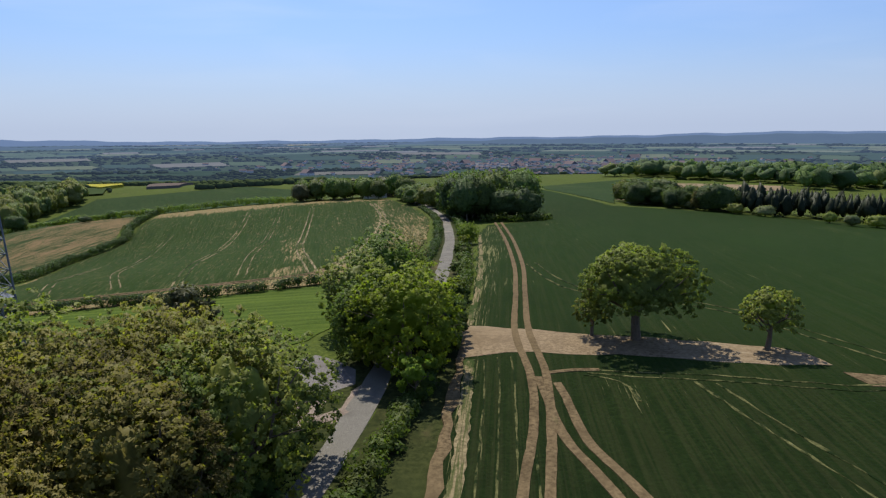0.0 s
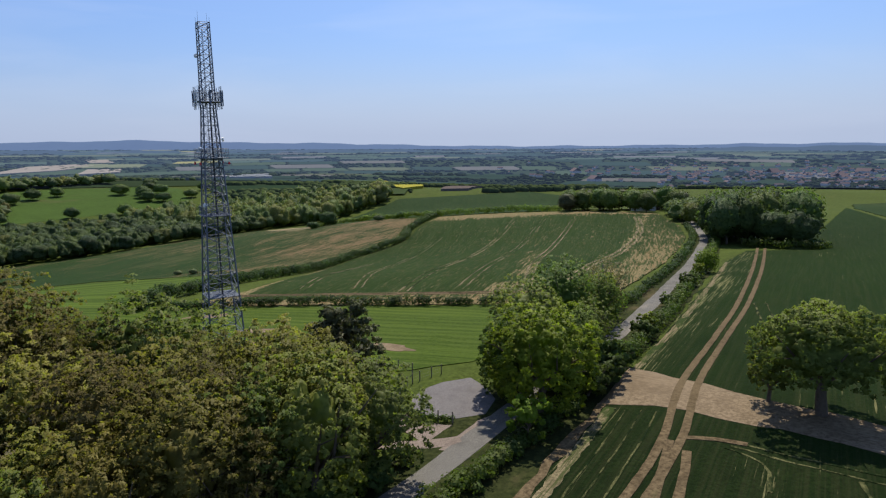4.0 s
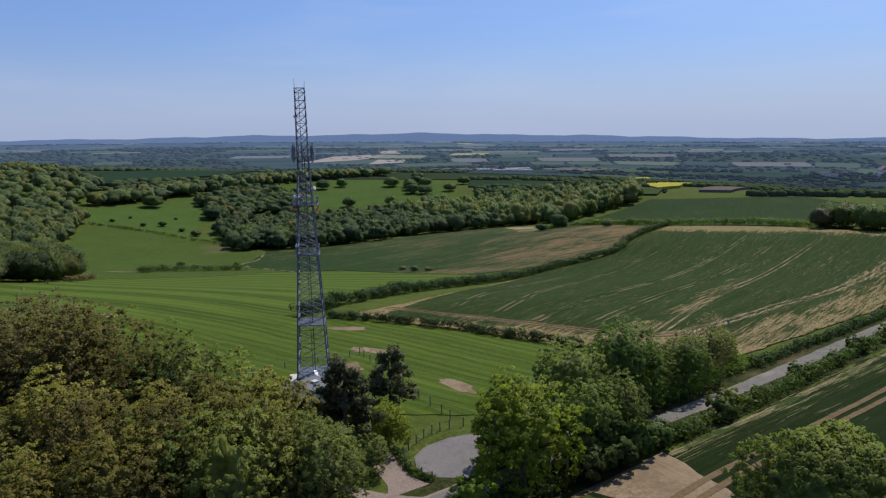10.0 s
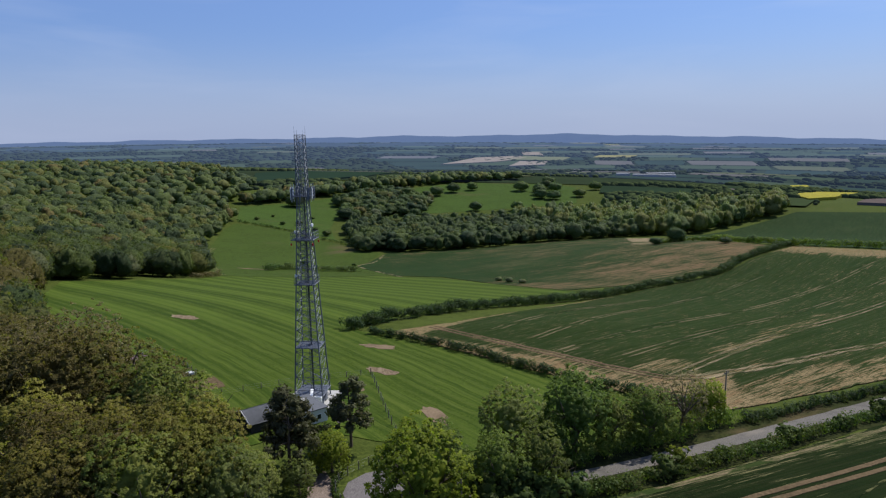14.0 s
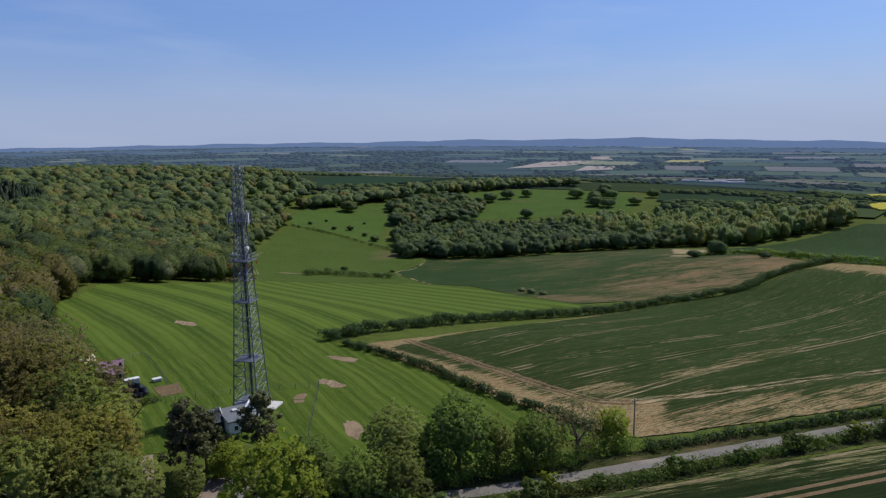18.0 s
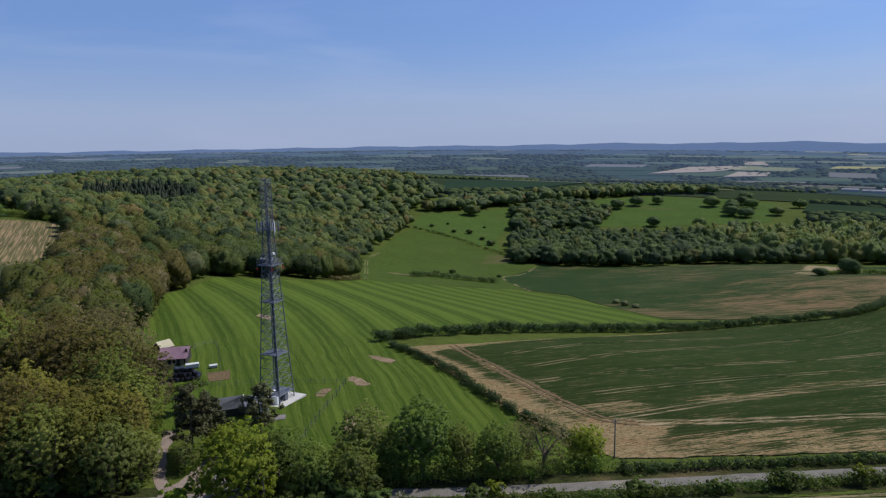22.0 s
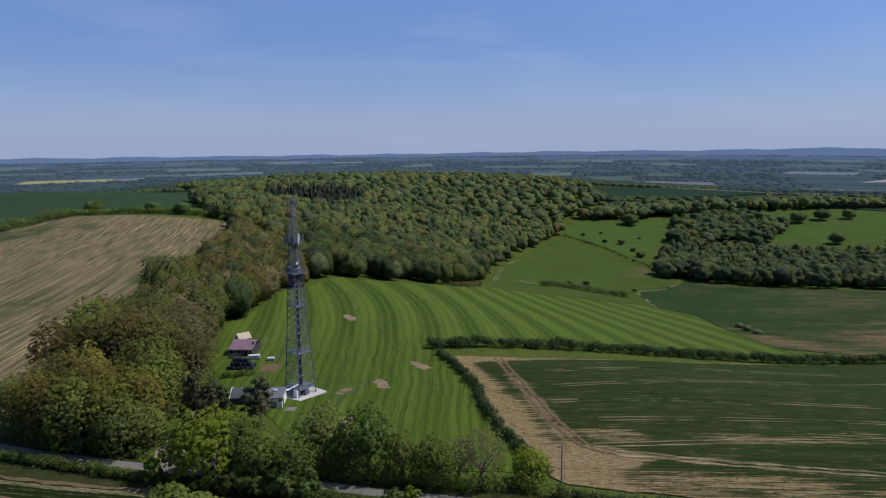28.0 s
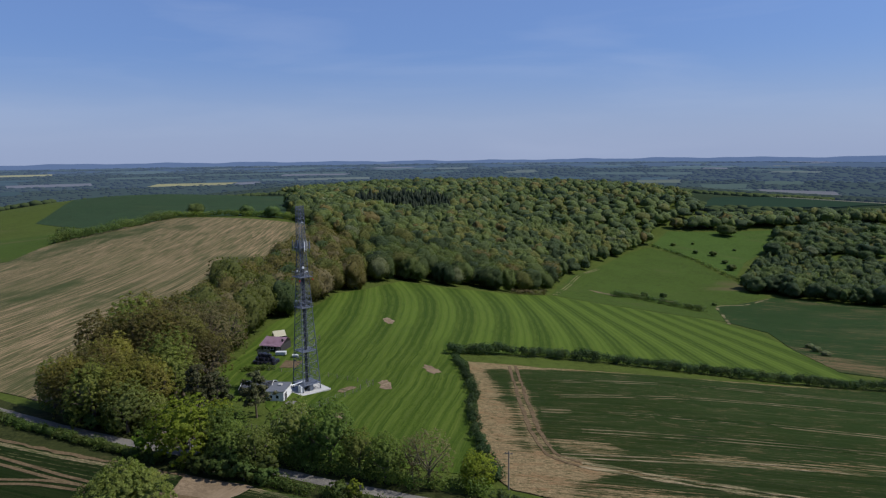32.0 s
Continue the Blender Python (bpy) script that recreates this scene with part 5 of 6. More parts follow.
hedge("hedge", [(182, 588), (200, 560), (214, 532), (226, 480), (236, 432)], 5, 3.2, "thorn hedge down the pasture slope", LEAF_FAR, 15, 2.2, 20, 0.45, 0.3)
hedge("hedge", [(44, 240), (54, 252), (62, 262)], 4, 3.5, "pale flowering thorn at the wood edge", LEAF_BARE, 17, 2.2, 40, 0.3)

# ---------- worn soil, headlands and tramlines ----------
STREAKY = ground_mat("thin_headland", (0.17, 0.13, 0.075), (0.27, 0.21, 0.125), (0.028, 0.045, 0.011), (0.50, 0.60), 4, (18, 0.45, 1), (0.03, 0.045, 0.012), (0.42, 0.54), 2.5, 0.5, gate=False)
STREAKY_W = ground_mat("bare_headland", (0.17, 0.13, 0.075), (0.28, 0.215, 0.13), (0.04, 0.05, 0.014), (0.54, 0.66), 100, (9, 0.5, 1), (0.045, 0.052, 0.016), (0.46, 0.60), 2.5, 0.5, gate=False)
BROWN_BARE = ground_mat("brown_bare_streaks", (0.11, 0.08, 0.048), (0.18, 0.13, 0.08), (0.025, 0.045, 0.012), (0.48, 0.62), -20, (40, 1.2, 1), (0.026, 0.046, 0.013), (0.48, 0.6), 2.2, 0.4, gate=False)
STREAKY_N = ground_mat("trampled_edge", (0.11, 0.088, 0.048), (0.19, 0.15, 0.085), (0.03, 0.045, 0.012), (0.52, 0.6), -10, (7, 0.3, 1), (0.035, 0.05, 0.013), (0.46, 0.56), 2.5, 0.5, gate=False, patch_scale=0.2)
sheet("pale_patch", [(330, 175), (372, 200), (440, 262), (425, 285), (372, 235), (330, 200)], 0.26, STREAKY_W, 7, 2.0, "pale bare corner of the valley crop", "bare soil")
for k, (a, b) in enumerate([
    ([(57.4, -1.2), (105, 8.5), (149, 13.7), (230, 22), (292, 29.6)], 0), ([(61, -27.4), (70, -25.8), (120, -17.5), (174, -12.5), (279, -5)], 2), ([(62, 12), (110, 30), (170, 44), (240, 55)], 1), ([(57, 24), (110, 45), (160, 56)], 1), ([(66, -12), (120, -4), (180, 2), (284, 12)], 1)]):
    for off in (0, 1.9):
        ribbon("tramline", [(x, y - off) for x, y in a], (0.34, 0.2, 0.55)[b], 0.285, STREAKY if b == 2 else PALE_TRACK, 3, "pale tramline through the crop", "tramline", 0.12, 60 + k)
# the sprayer's turn: down the near headland, round the corner and along the lane side
TURN = [(49.3, 36), (52.0, 14.6), (54.1, -3.0), (56.2, -17.2), (58.2, -25.2), (60.4, -29.6), (64.5, -31.6), (70, -32.2), (79.3, -33.9), (96, -35.6), (114, -36.6), (143, -40.5), (217, -42.5), (282, -37)]
for side in (-0.95, 0.95):
    line = []
    for i, (x, y) in enumerate(TURN):
        (x0, y0), (x1, y1) = TURN[max(i - 1, 0)], TURN[min(i + 1, len(TURN) - 1)]
        d = math.hypot(x1 - x0, y1 - y0)
        line.append((x - (y1 - y0) / d * side, y + (x1 - x0) / d * side))
    ribbon("tramline", line[:7], 0.85, 0.285, TRACK, 2, "brown wheel track turning round the crop headland", "tramline", 0.25, 70)
    ribbon("tramline", line[6:], 1.0, 0.287, STREAKY, 2, "straw-coloured wheel track along the crop headland", "tramline", 0.38, 71)
for pts in ([(67, 272), (78, 330), (91, 396), (110, 440)], [(68.8, 272), (80, 330), (93, 396), (112, 439)]):
    ribbon("tramline", pts, 0.5, 0.13, PALE_TRACK, 5, "pale wheel mark up the pasture", "wheel track", 0.1, 80)
ribbon("farm_track", [(168, 245), (176, 290), (184, 331), (206, 345), (233, 378)], 1.7, 0.25, PALE_TRACK, 5, "pale worn track along the field edge", "track", 0.3, 81)
ribbon("bare_headland", [(-60, -40.9), (-33, -47.3), (-13.5, -50.7), (-5, -52)], 1.1, 0.25, STREAKY_N, 0.8, "trampled straw-coloured edge of the wheat", "bare soil", 0.12, 89)
ribbon("bare_headland", [(9, -53.8), (38, -59.3), (78, -65.4), (112, -70)], 0.9, 0.25, STREAKY_N, 1.0, "trampled straw-coloured edge of the wheat", "bare soil", 0.12, 88)
for k in range(4):
    ribbon("tramline", [(x, y - 1.6 - k * 1.5) for x, y in [(-60, -42.2), (-33, -47.2), (-13.5, -50.8), (-5, -52)]], 0.15, 0.255, DRILL_GAP, 1.0, "straw-coloured drill gap in the wheat", "tramline", 0.05, 90 + k)


def blot(name, x, y, long, wide, turn, mat, up, label, seed):
    rng = random.Random(seed)
    pts = []
    for k in range(22):
        a = 2 * math.pi * k / 22
        r = 1 + rng.uniform(-0.22, 0.22)
        px, py = long * r * math.cos(a), wide * r * math.sin(a)
        c, s = math.cos(radians(turn)), math.sin(radians(turn))
        pts.append((x + px * c - py * s, y + px * s + py * c))
    return sheet(name, pts, up, mat, 1.5, 0.12, label, "bare soil")


for k, (x, y, lo, wi, tu) in enumerate([(12.6, -18.5, 4.3, 1.5, 80), (18.2, 7.4, 4.4, 1.6, -72), (27.3, 24.9, 4.4, 1.7, -56), (1.0, 88.8, 5.5, 1.9, -72), (9.5, 1.5, 3.0, 1.2, 60)]):
    blot("bare_patch", x, y, lo, wi, tu, BARE if k < 4 else BROWN_BARE, 0.14, "worn patch of bare pale soil in the mown grass", 30 + k)
for k, (x, y, lo, wi) in enumerate([(105, 330, 11, 3), (122, 345, 9, 2.5), (150, 335, 8, 3)]):
    blot("bare_patch", x, y, lo, wi, 160, BROWN_BARE, 0.16, "thin brown patch in the rough pasture", 40 + k)

sheet("vegetable_patch", [(-14.6, 24.4), (-9.6, 24.8), (-9.6, 17.2), (-14, 16.8)], 0.16, TRACK, 2, 0.25, "dug brown vegetable patch in the paddock", "bare soil")
sheet("concrete_apron", [(-1.2, -12.4), (0.9, -12.2), (1.0, -9.6), (-1.1, -9.8)], 0.16, GRAVEL, 1.5, 0.1, "small grey gravel apron beside the equipment building", "gravel")

# ---------- buildings by the mast ----------
ROOF_PINK = plain_mat("faded_maroon_roofing", (0.30, 0.19, 0.24), 0.75, vary=0.15)
TIMBER = plain_mat("dark_weatherboard", (0.035, 0.032, 0.03), 0.85, vary=0.4, scale=6)
RENDER_WHITE = plain_mat("white_render", (0.6, 0.59, 0.56), 0.85, vary=0.1, scale=1.5)
ROOF_GREY = plain_mat("grey_sheet_roof", (0.10, 0.105, 0.115), 0.7, vary=0.3, scale=2)
TARP = plain_mat("black_plastic_wrap", (0.018, 0.018, 0.026), 0.35, vary=0.4, scale=4)
PALE_ROOF = plain_mat("pale_cream_board", (0.62, 0.58, 0.42), 0.8, vary=0.12)
FENCE_WOOD = plain_mat("weathered_fence_wood", (0.20, 0.17, 0.13), 0.9, vary=0.3, scale=5)
PALE_PAINT = plain_mat("weathered_pale_paint", (0.42, 0.43, 0.42), 0.7, vary=0.2)
GLASS = plain_mat("dark_window_glass", (0.02, 0.022, 0.025), 0.08, vary=0.1)
WIRE = plain_mat("fence_wire", (0.16, 0.165, 0.17), 0.5, 0.7, 0.15)


def build_house():
    z = z_at(-22.5, 37) - 0.2
    ob = empty("house", -22.5, 37, z, -6)
    w, d = 3.1, 3.4
    for x0, y0, x1, y1 in ((-w, -d, w, -d + 0.2), (-w, d - 0.2, w, d), (-w, -d + 0.2, -w + 0.2, d - 0.2), (w - 0.2, -d + 0.2, w, d - 0.2)):
        part("wall", box(bmesh.new(), x0, y0, -0.4, x1, y1, 2.3, 0.02), TIMBER, ob)
    bm = bmesh.new()
    v = [bm.verts.new(p) for p in ((-w - 0.4, -d - 0.9, 2.25), (w + 0.4, -d - 0.9, 2.25), (w + 0.4, 0.6, 3.9), (-w - 0.4, 0.6, 3.9), (w + 0.4, d + 0.5, 2.5), (-w - 0.4, d + 0.5, 2.5))]
    faces = [bm.faces.new(v[0:4]), bm.faces.new((v[3], v[2], v[4], v[5]))]
    r = bmesh.ops.solidify(bm, geom=faces, thickness=-0.14)
    bmesh.ops.recalc_face_normals(bm, faces=bm.faces)
    roof = part("roof", bm, ROOF_PINK, ob, "faded maroon roof")
    for k in range(11):
        x = -w - 0.3 + k * (2 * w + 0.6) / 10
        bm = bmesh.new()
        rod(bm, (x, -d - 0.88, 2.40), (x, 0.6, 4.05), 0.035, 0.035, 5)
        part("roof_seam", bm, ROOF_PINK, roof)
    for s in (-1, 1):
        bm = bmesh.new()
        v = [bm.verts.new(p) for p in ((s * (w - 0.1), -d, 2.25), (s * (w - 0.1), d, 2.25), (s * (w - 0.1), 0.6, 3.8))]
        f = bm.faces.new(v)
        bmesh.ops.solidify(bm, geom=[f], thickness=0.12)
        part("gable", bm, TIMBER, ob)
    for x in (-1.9, 0.2):
        win = part("window", box(bmesh.new(), x - 0.55, -d - 0.04, 0.9, x + 0.55, -d + 0.06, 1.9, 0.02), WHITE, ob, "white framed window")
        part("pane", box(bmesh.new(), x - 0.46, -d - 0.06, 1.0, x + 0.46, -d - 0.02, 1.8), GLASS, win)
    part("door", box(bmesh.new(), 1.6, -d - 0.05, 0, 2.5, -d + 0.02, 2.0, 0.02), FENCE_WOOD, ob)
    for x in (-w, 0, w):
        bm = bmesh.new()
        rod(bm, (x, -d - 0.8, -0.4), (x, -d - 0.8, 2.3), 0.06, 0.06, 6)
        part("veranda_post", bm, FENCE_WOOD, ob)
    for x, y in ((2.9, -1.6), (2.6, 1.5)):
        part("chimney", box(bmesh.new(), x - 0.25, y - 0.25, 2.4, x + 0.25, y + 0.25, 3.9, 0.03), TIMBER, ob)
    return tagged(ob, "dark timber house with a faded maroon roof beside the wood", "house")


build_house()


def gable_shed(name, x, y, turn, w, d, wall_h, ridge_h, wall_mat, roof_mat, barge, label):
    ob = empty(name, x, y, z_at(x, y) - 0.1, turn)
    for x0, y0, x1, y1 in ((-w, -d, w, -d + 0.15), (-w, d - 0.15, w, d), (-w, -d + 0.15, -w + 0.15, d - 0.15), (w - 0.15, -d + 0.15, w, d - 0.15)):
        part("wall", box(bmesh.new(), x0, y0, -0.5, x1, y1, wall_h), wall_mat, ob)
    for s in (-1, 1):
        bm = bmesh.new()
        v = [bm.verts.new(p) for p in ((-w - 0.25, s * (d + 0.3), wall_h - 0.1), (w + 0.25, s * (d + 0.3), wall_h - 0.1), (w + 0.25, 0, ridge_h), (-w - 0.25, 0, ridge_h))]
        f = bm.faces.new(v)
        bmesh.ops.solidify(bm, geom=[f], thickness=0.1)
        bmesh.ops.recalc_face_normals(bm, faces=bm.faces)
        part("roof", bm, roof_mat, ob)
        bm = bmesh.new()
        v = [bm.verts.new(p) for p in ((s * (w - 0.07), -d, wall_h - 0.02), (s * (w - 0.07), d, wall_h - 0.02), (s * (w - 0.07), 0, ridge_h - 0.1))]
        bmesh.ops.solidify(bm, geom=[bm.faces.new(v)], thickness=0.1)
        part("gable", bm, wall_mat, ob)
        if barge:
            for q in (-1, 1):
                bm = bmesh.new()
                rod(bm, (s * (w + 0.3), q * (d + 0.32), wall_h - 0.08), (s * (w + 0.3), 0, ridge_h + 0.06), 0.07, 0.07, 4)
                part("barge_board", bm, RENDER_WHITE, ob, "white barge board")
    return tagged(ob, label, "shed")


gable_shed("barn", -10.4, -4.8, 4, 3.5, 3.0, 2.0, 3.2, TIMBER, ROOF_GREY, True, "dark boarded barn with grey sheet roof and white barge boards")
gable_shed("shed", -26.5, 49.0, 35, 1.7, 1.9, 1.7, 3.1, TIMBER, PALE_ROOF, False, "small shed with a pale cream roof behind the house")


def build_equipment_block():
    x, y = -4.4, -7.0
    z = z_at(x, y) - 0.1
    ob = empty("equipment_building", x, y, z, 4)
    w, d = 2.1, 3.3
    for x0, y0, x1, y1 in ((-w, -d, w, -d + 0.2), (-w, d - 0.2, w, d), (-w, -d + 0.2, -w + 0.2, d - 0.2), (w - 0.2, -d + 0.2, w, d - 0.2)):
        part("wall", box(bmesh.new(), x0, y0, -0.5, x1, y1, 2.5, 0.02), RENDER_WHITE, ob)
    part("roof", box(bmesh.new(), -w - 0.15, -d - 0.15, 2.5, w + 0.15, d + 0.15, 2.68, 0.03), ROOF_GREY, ob, "flat grey roof")
    for yy in (-2.2, -1.3):
        part("door", box(bmesh.new(), w - 0.03, yy - 0.35, 0.1, w + 0.05, yy + 0.35, 1.9, 0.02), TIMBER, ob, "dark narrow door")
    for xx in (-0.9, 0.6):
        win = part("window", box(bmesh.new(), xx - 0.4, -d - 0.05, 0.9, xx + 0.4, -d + 0.04, 1.8, 0.02), WHITE, ob)
        part("pane", box(bmesh.new(), xx - 0.32, -d - 0.07, 0.98, xx + 0.32, -d - 0.03, 1.72), GLASS, win)
    part("vent", box(bmesh.new(), -0.4, 0.5, 2.68, 0.5, 1.4, 3.0, 0.03), CONCRETE, ob)
    return tagged(ob, "white rendered equipment building with a flat grey roof", "building")


build_equipment_block()
for k, (x, y, w, d, h, lab) in enumerate([(1.2, -1.2, 0.5, 0.8, 1.5, "grey equipment cabinet on the mast slab"), (-1.6, 1.0, 0.4, 0.6, 1.3, "grey equipment cabinet on the mast slab"), (-0.4, -3.0, 0.45, 0.7, 1.6, "pale equipment cabinet on the mast slab")]):
    z = z_at(0, 0) + 0.33
    ob = empty("equipment_cabinet", x, y, z, 50)
    part("body", box(bmesh.new(), -w, -d, 0.06, w, d, h, 0.03), WHITE if k == 2 else STEEL, ob)
    part("plinth", box(bmesh.new(), -w + 0.05, -d + 0.05, 0, w - 0.05, d - 0.05, 0.06), CONCRETE, ob)
    part("door", box(bmesh.new(), w - 0.01, -d + 0.08, 0.14, w + 0.03, d - 0.08, h - 0.1, 0.01), STEEL, ob)
    tagged(ob, lab, "cabinet", "mast cabinets")
# cable bridge from the building to the mast
ob = empty("cable_bridge", -1.6, -3.0, z_at(-1.6, -3.0), 62)
part("tray", box(bmesh.new(), -1.6, -0.25, 2.2, 2.6, 0.25, 2.32, 0.02), WHITE, ob)
for x in (-1.4, 2.3):
    bm = bmesh.new()
    rod(bm, (x, 0, -0.2), (x, 0, 2.25), 0.05, 0.05, 6)
    part("post", bm, STEEL, ob)
tagged(ob, "white cable bridge to the foot of the mast", "cable tray")

# wrapped bales heaped by the house
rng = random.Random(8)
for k in range(43):
    layer = 0 if k < 24 else 1 if k < 37 else 2
    n = k - (0, 24, 37)[layer]
    x = -21.8 + n % (6, 5, 4)[layer] * 1.06 + rng.uniform(-0.2, 0.2) + layer * 0.5
    y = 19.2 + (n // (6, 5, 4)[layer]) * 1.15 + layer * 0.55 + rng.uniform(-0.2, 0.2)
    bm = bmesh.new()
    bmesh.ops.create_cone(bm, cap_ends=True, segments=14, radius1=0.6, radius2=0.6, depth=1.0)
    bmesh.ops.bevel(bm, geom=[e for e in bm.edges if len(e.link_faces) == 2 and abs(e.verts[0].co.z - e.verts[1].co.z) < 1e-4], offset=0.13, segments=2, affect="EDGES")
    for v in bm.verts:
        v.co *= rng.uniform(0.95, 1.05)
    ob = part("wrapped_bale", bm, TARP)
    ob.matrix_basis = pose(x, y, z_at(x, y) + 0.5 + layer * 0.96, rng.uniform(-6, 6), rng.uniform(-6, 6), rng.uniform(0, 360))
    tagged(ob, "round bale wrapped in black plastic in a heap", "bale", "wrapped bales")
for x, y, w, d, h, lab in [(-18.2, 29.6, 1.5, 0.7, 0.9, "white box trailer beside the house"), (-13.4, 28.4, 0.9, 0.6, 0.5, "low white trough in the paddock")]:
    ob = empty("box_trailer" if w > 1.1 else "trough", x, y, z_at(x, y), 8)
    part("body", box(bmesh.new(), -w, -d, 0.3, w, d, 0.3 + h, 0.06), PALE_PAINT, ob)
    part("lid", box(bmesh.new(), -w - 0.04, -d - 0.04, 0.3 + h, w + 0.04, d + 0.04, 0.36 + h, 0.02), PALE_PAINT, ob)
    for sx in (-1, 1):
        for sy in (-1, 1):
            part("support", box(bmesh.new(), sx * w * 0.7 - 0.08, sy * d * 0.7 - 0.08, -0.05, sx * w * 0.7 + 0.08, sy * d * 0.7 + 0.08, 0.3), DARK_STEEL, ob)
    tagged(ob, lab, "trailer" if w > 1.1 else "trough")


ob = empty("board_fence", -25.6, 29.6, z_at(-25.6, 29.6), 4)
for k in range(22):
    part("board", box(bmesh.new(), k * 0.17, -0.012, 0.05, k * 0.17 + 0.15, 0.012, 1.45 + 0.04 * (k * 7 % 3)), FENCE_WOOD, ob)
for k in range(3):
    part("post", box(bmesh.new(), k * 1.8, 0.014, -0.4, k * 1.8 + 0.1, 0.11, 1.4), FENCE_WOOD, ob)
tagged(ob, "weathered grey board fence beside the wrapped bales", "fence")


def fence(pts, gap, label, tall=1.25):
    x0, y0 = pts[0]
    ob = empty("fence", x0, y0, z_at(x0, y0))
    line = curve_pts(pts, gap)
    me = None
    tops = []
    for x, y in line:
        if me is None:
            bm = bmesh.new()
            box(bm, -0.06, -0.06, -0.4, 0.06, 0.06, tall, 0.015)
            me = bpy.data.meshes.new("post")
            bm.to_mesh(me)
            bm.free()
        p = put("post", me, FENCE_WOOD, ob)
        dz = z_at(x, y) - z_at(x0, y0)
        p.location = (x - x0, y - y0, dz)
        tops.append(Vector((x - x0, y - y0, dz)))
    for h in (0.35, 0.75, tall - 0.1):
        bm = bmesh.new()
        for a, b in zip(tops, tops[1:]):
            rod(bm, a + Vector((0, 0, h)), b + Vector((0, 0, h)), 0.008, 0.008, 4)
        part("wire", bm, WIRE, ob)
    return tagged(ob, label, "fence", "fences")


FENCE_LABEL = "post and wire fence in the mown grass"
fence([(15.1, 6.8), (12, -1), (9.4, -7.1), (5, -18), (1.7, -27)], 2.4, FENCE_LABEL, 1.5)
fence([(-20.5, 48), (-14.2, 53), (-12.4, 40), (-11.8, 25)], 2.2, "post and wire fence round the paddock by the house")
fence([(-18, 14), (-8, 12.5), (2, 11.0), (15.1, 6.8)], 2.6, FENCE_LABEL)

fence([(2.5, -30.6), (-0.6, -28.9), (-3.2, -28.3), (-6.5, -28.8), (-10.2, -30.4), (-12.2, -33.6), (-12.6, -37.2)], 1.7, "post and wire fence round the lay-by", 1.3)
hedge("hedge", [(-10.6, -30.2), (-12.2, -33.4), (-12.4, -36.6)], 1.0, 0.9, "low weedy scrub along the lay-by fence", LEAF_HEDGE, 71, 0.6, 40, 0.12)
hedge("hedge", [(-21.3, 11.4), (-18, 13.2), (-15.5, 14.6)], 2.2, 1.8, "rough scrub by the paddock", LEAF_HEDGE, 72, 0.8, 40, 0.16)
# poles along the lane
for x, y, h in ((51.5, -45.0, 7.0), (-4.3, -48.6, 6.0)):
    ob = empty("utility_pole", x, y, z_at(x, y))
    bm = bmesh.new()
    rod(bm, (0, 0, -0.5), (0, 0, h), 0.14, 0.1, 10)
    part("pole", bm, FENCE_WOOD, ob)
    part("cross_arm", box(bmesh.new(), -0.7, -0.06, h - 0.5, 0.7, 0.06, h - 0.38, 0.01), FENCE_WOOD, ob)
    for s in (-0.55, 0, 0.55):
        bm = bmesh.new()
        rod(bm, (s, 0, h - 0.38), (s, 0, h - 0.18), 0.05, 0.035, 8)
        part("insulator", bm, DARK_STEEL, ob)
    tagged(ob, "weathered wooden utility pole beside the lane", "pole", "utility poles")

# ---------- far trees, farm and woods ----------
def far_tree(x, y, size, tall, k, mat=None, label="round field tree on the far hill", name="tree"):
    rng = np.random.default_rng(400 + k)
    ob = empty(name, x, y, z_at(x, y))
    v, f, t, nv = MID_CROWNS[k % len(MID_CROWNS)]
    a = rng.uniform(0, 6.28)
    q = np.stack([(v[:, 0] * math.cos(a) - v[:, 1] * math.sin(a)) * size, (v[:, 0] * math.sin(a) + v[:, 1] * math.cos(a)) * size, v[:, 2] * tall * 0.48 + tall * 0.53], -1)
    bm = bmesh.new()
    rod(bm, (0, 0, -0.6), (0, 0, tall * 0.6), 0.35, 0.2, 7)
    part("trunk", bm, BARK, ob)
    ca, sa = math.cos(a), math.sin(a)
    nv = np.stack([nv[:, 0] * ca - nv[:, 1] * sa, nv[:, 0] * sa + nv[:, 1] * ca, nv[:, 2]], -1)
    me = soft_mesh("crown", q, nv, f, t)
    me.materials.append(mat or LEAF_FAR2)
    put("crown", me, None, ob)
    return tagged(ob, label, "tree", "field trees")


for k, (x, y, s, t) in enumerate([(280, 673, 9, 10), (489, 670, 8, 10), (524, 678, 8, 10), (606, 625, 9, 10), (602, 582, 8, 9), (590, 542, 8, 9), (626, 530, 7, 8), (385, 564, 6, 8), (583, 560, 8, 9), (640, 590, 8, 9), (618, 600, 7, 9), (648, 616, 8, 9), (430, 640, 8, 10)]):
    far_tree(x, y, s * 1.35, t * 1.35, 200 + k, LEAF_FAR2 if k % 3 else LEAF_FAR)
for k, (x, y, s) in enumerate([(229, 615, 2.2), (222, 570, 3.2), (238, 564, 4.5), (241, 530, 3.4), (239, 500, 5.2), (268, 596, 2.2), (116, 334, 1.8), (136, 347, 3), (150, 351, 3.2), (182, 334, 2), (205, 600, 3), (182, 168, 2.2), (181, 158, 2.4), (181, 148, 2.2)]):
    far_tree(x, y, s, s * 1.1, 240 + k, LEAF_HEDGE if k < 11 else LEAF_BLOOM, "round thorn bush on the pasture" if k < 11 else "pale thorn bush at the edge of the crop", "bush")
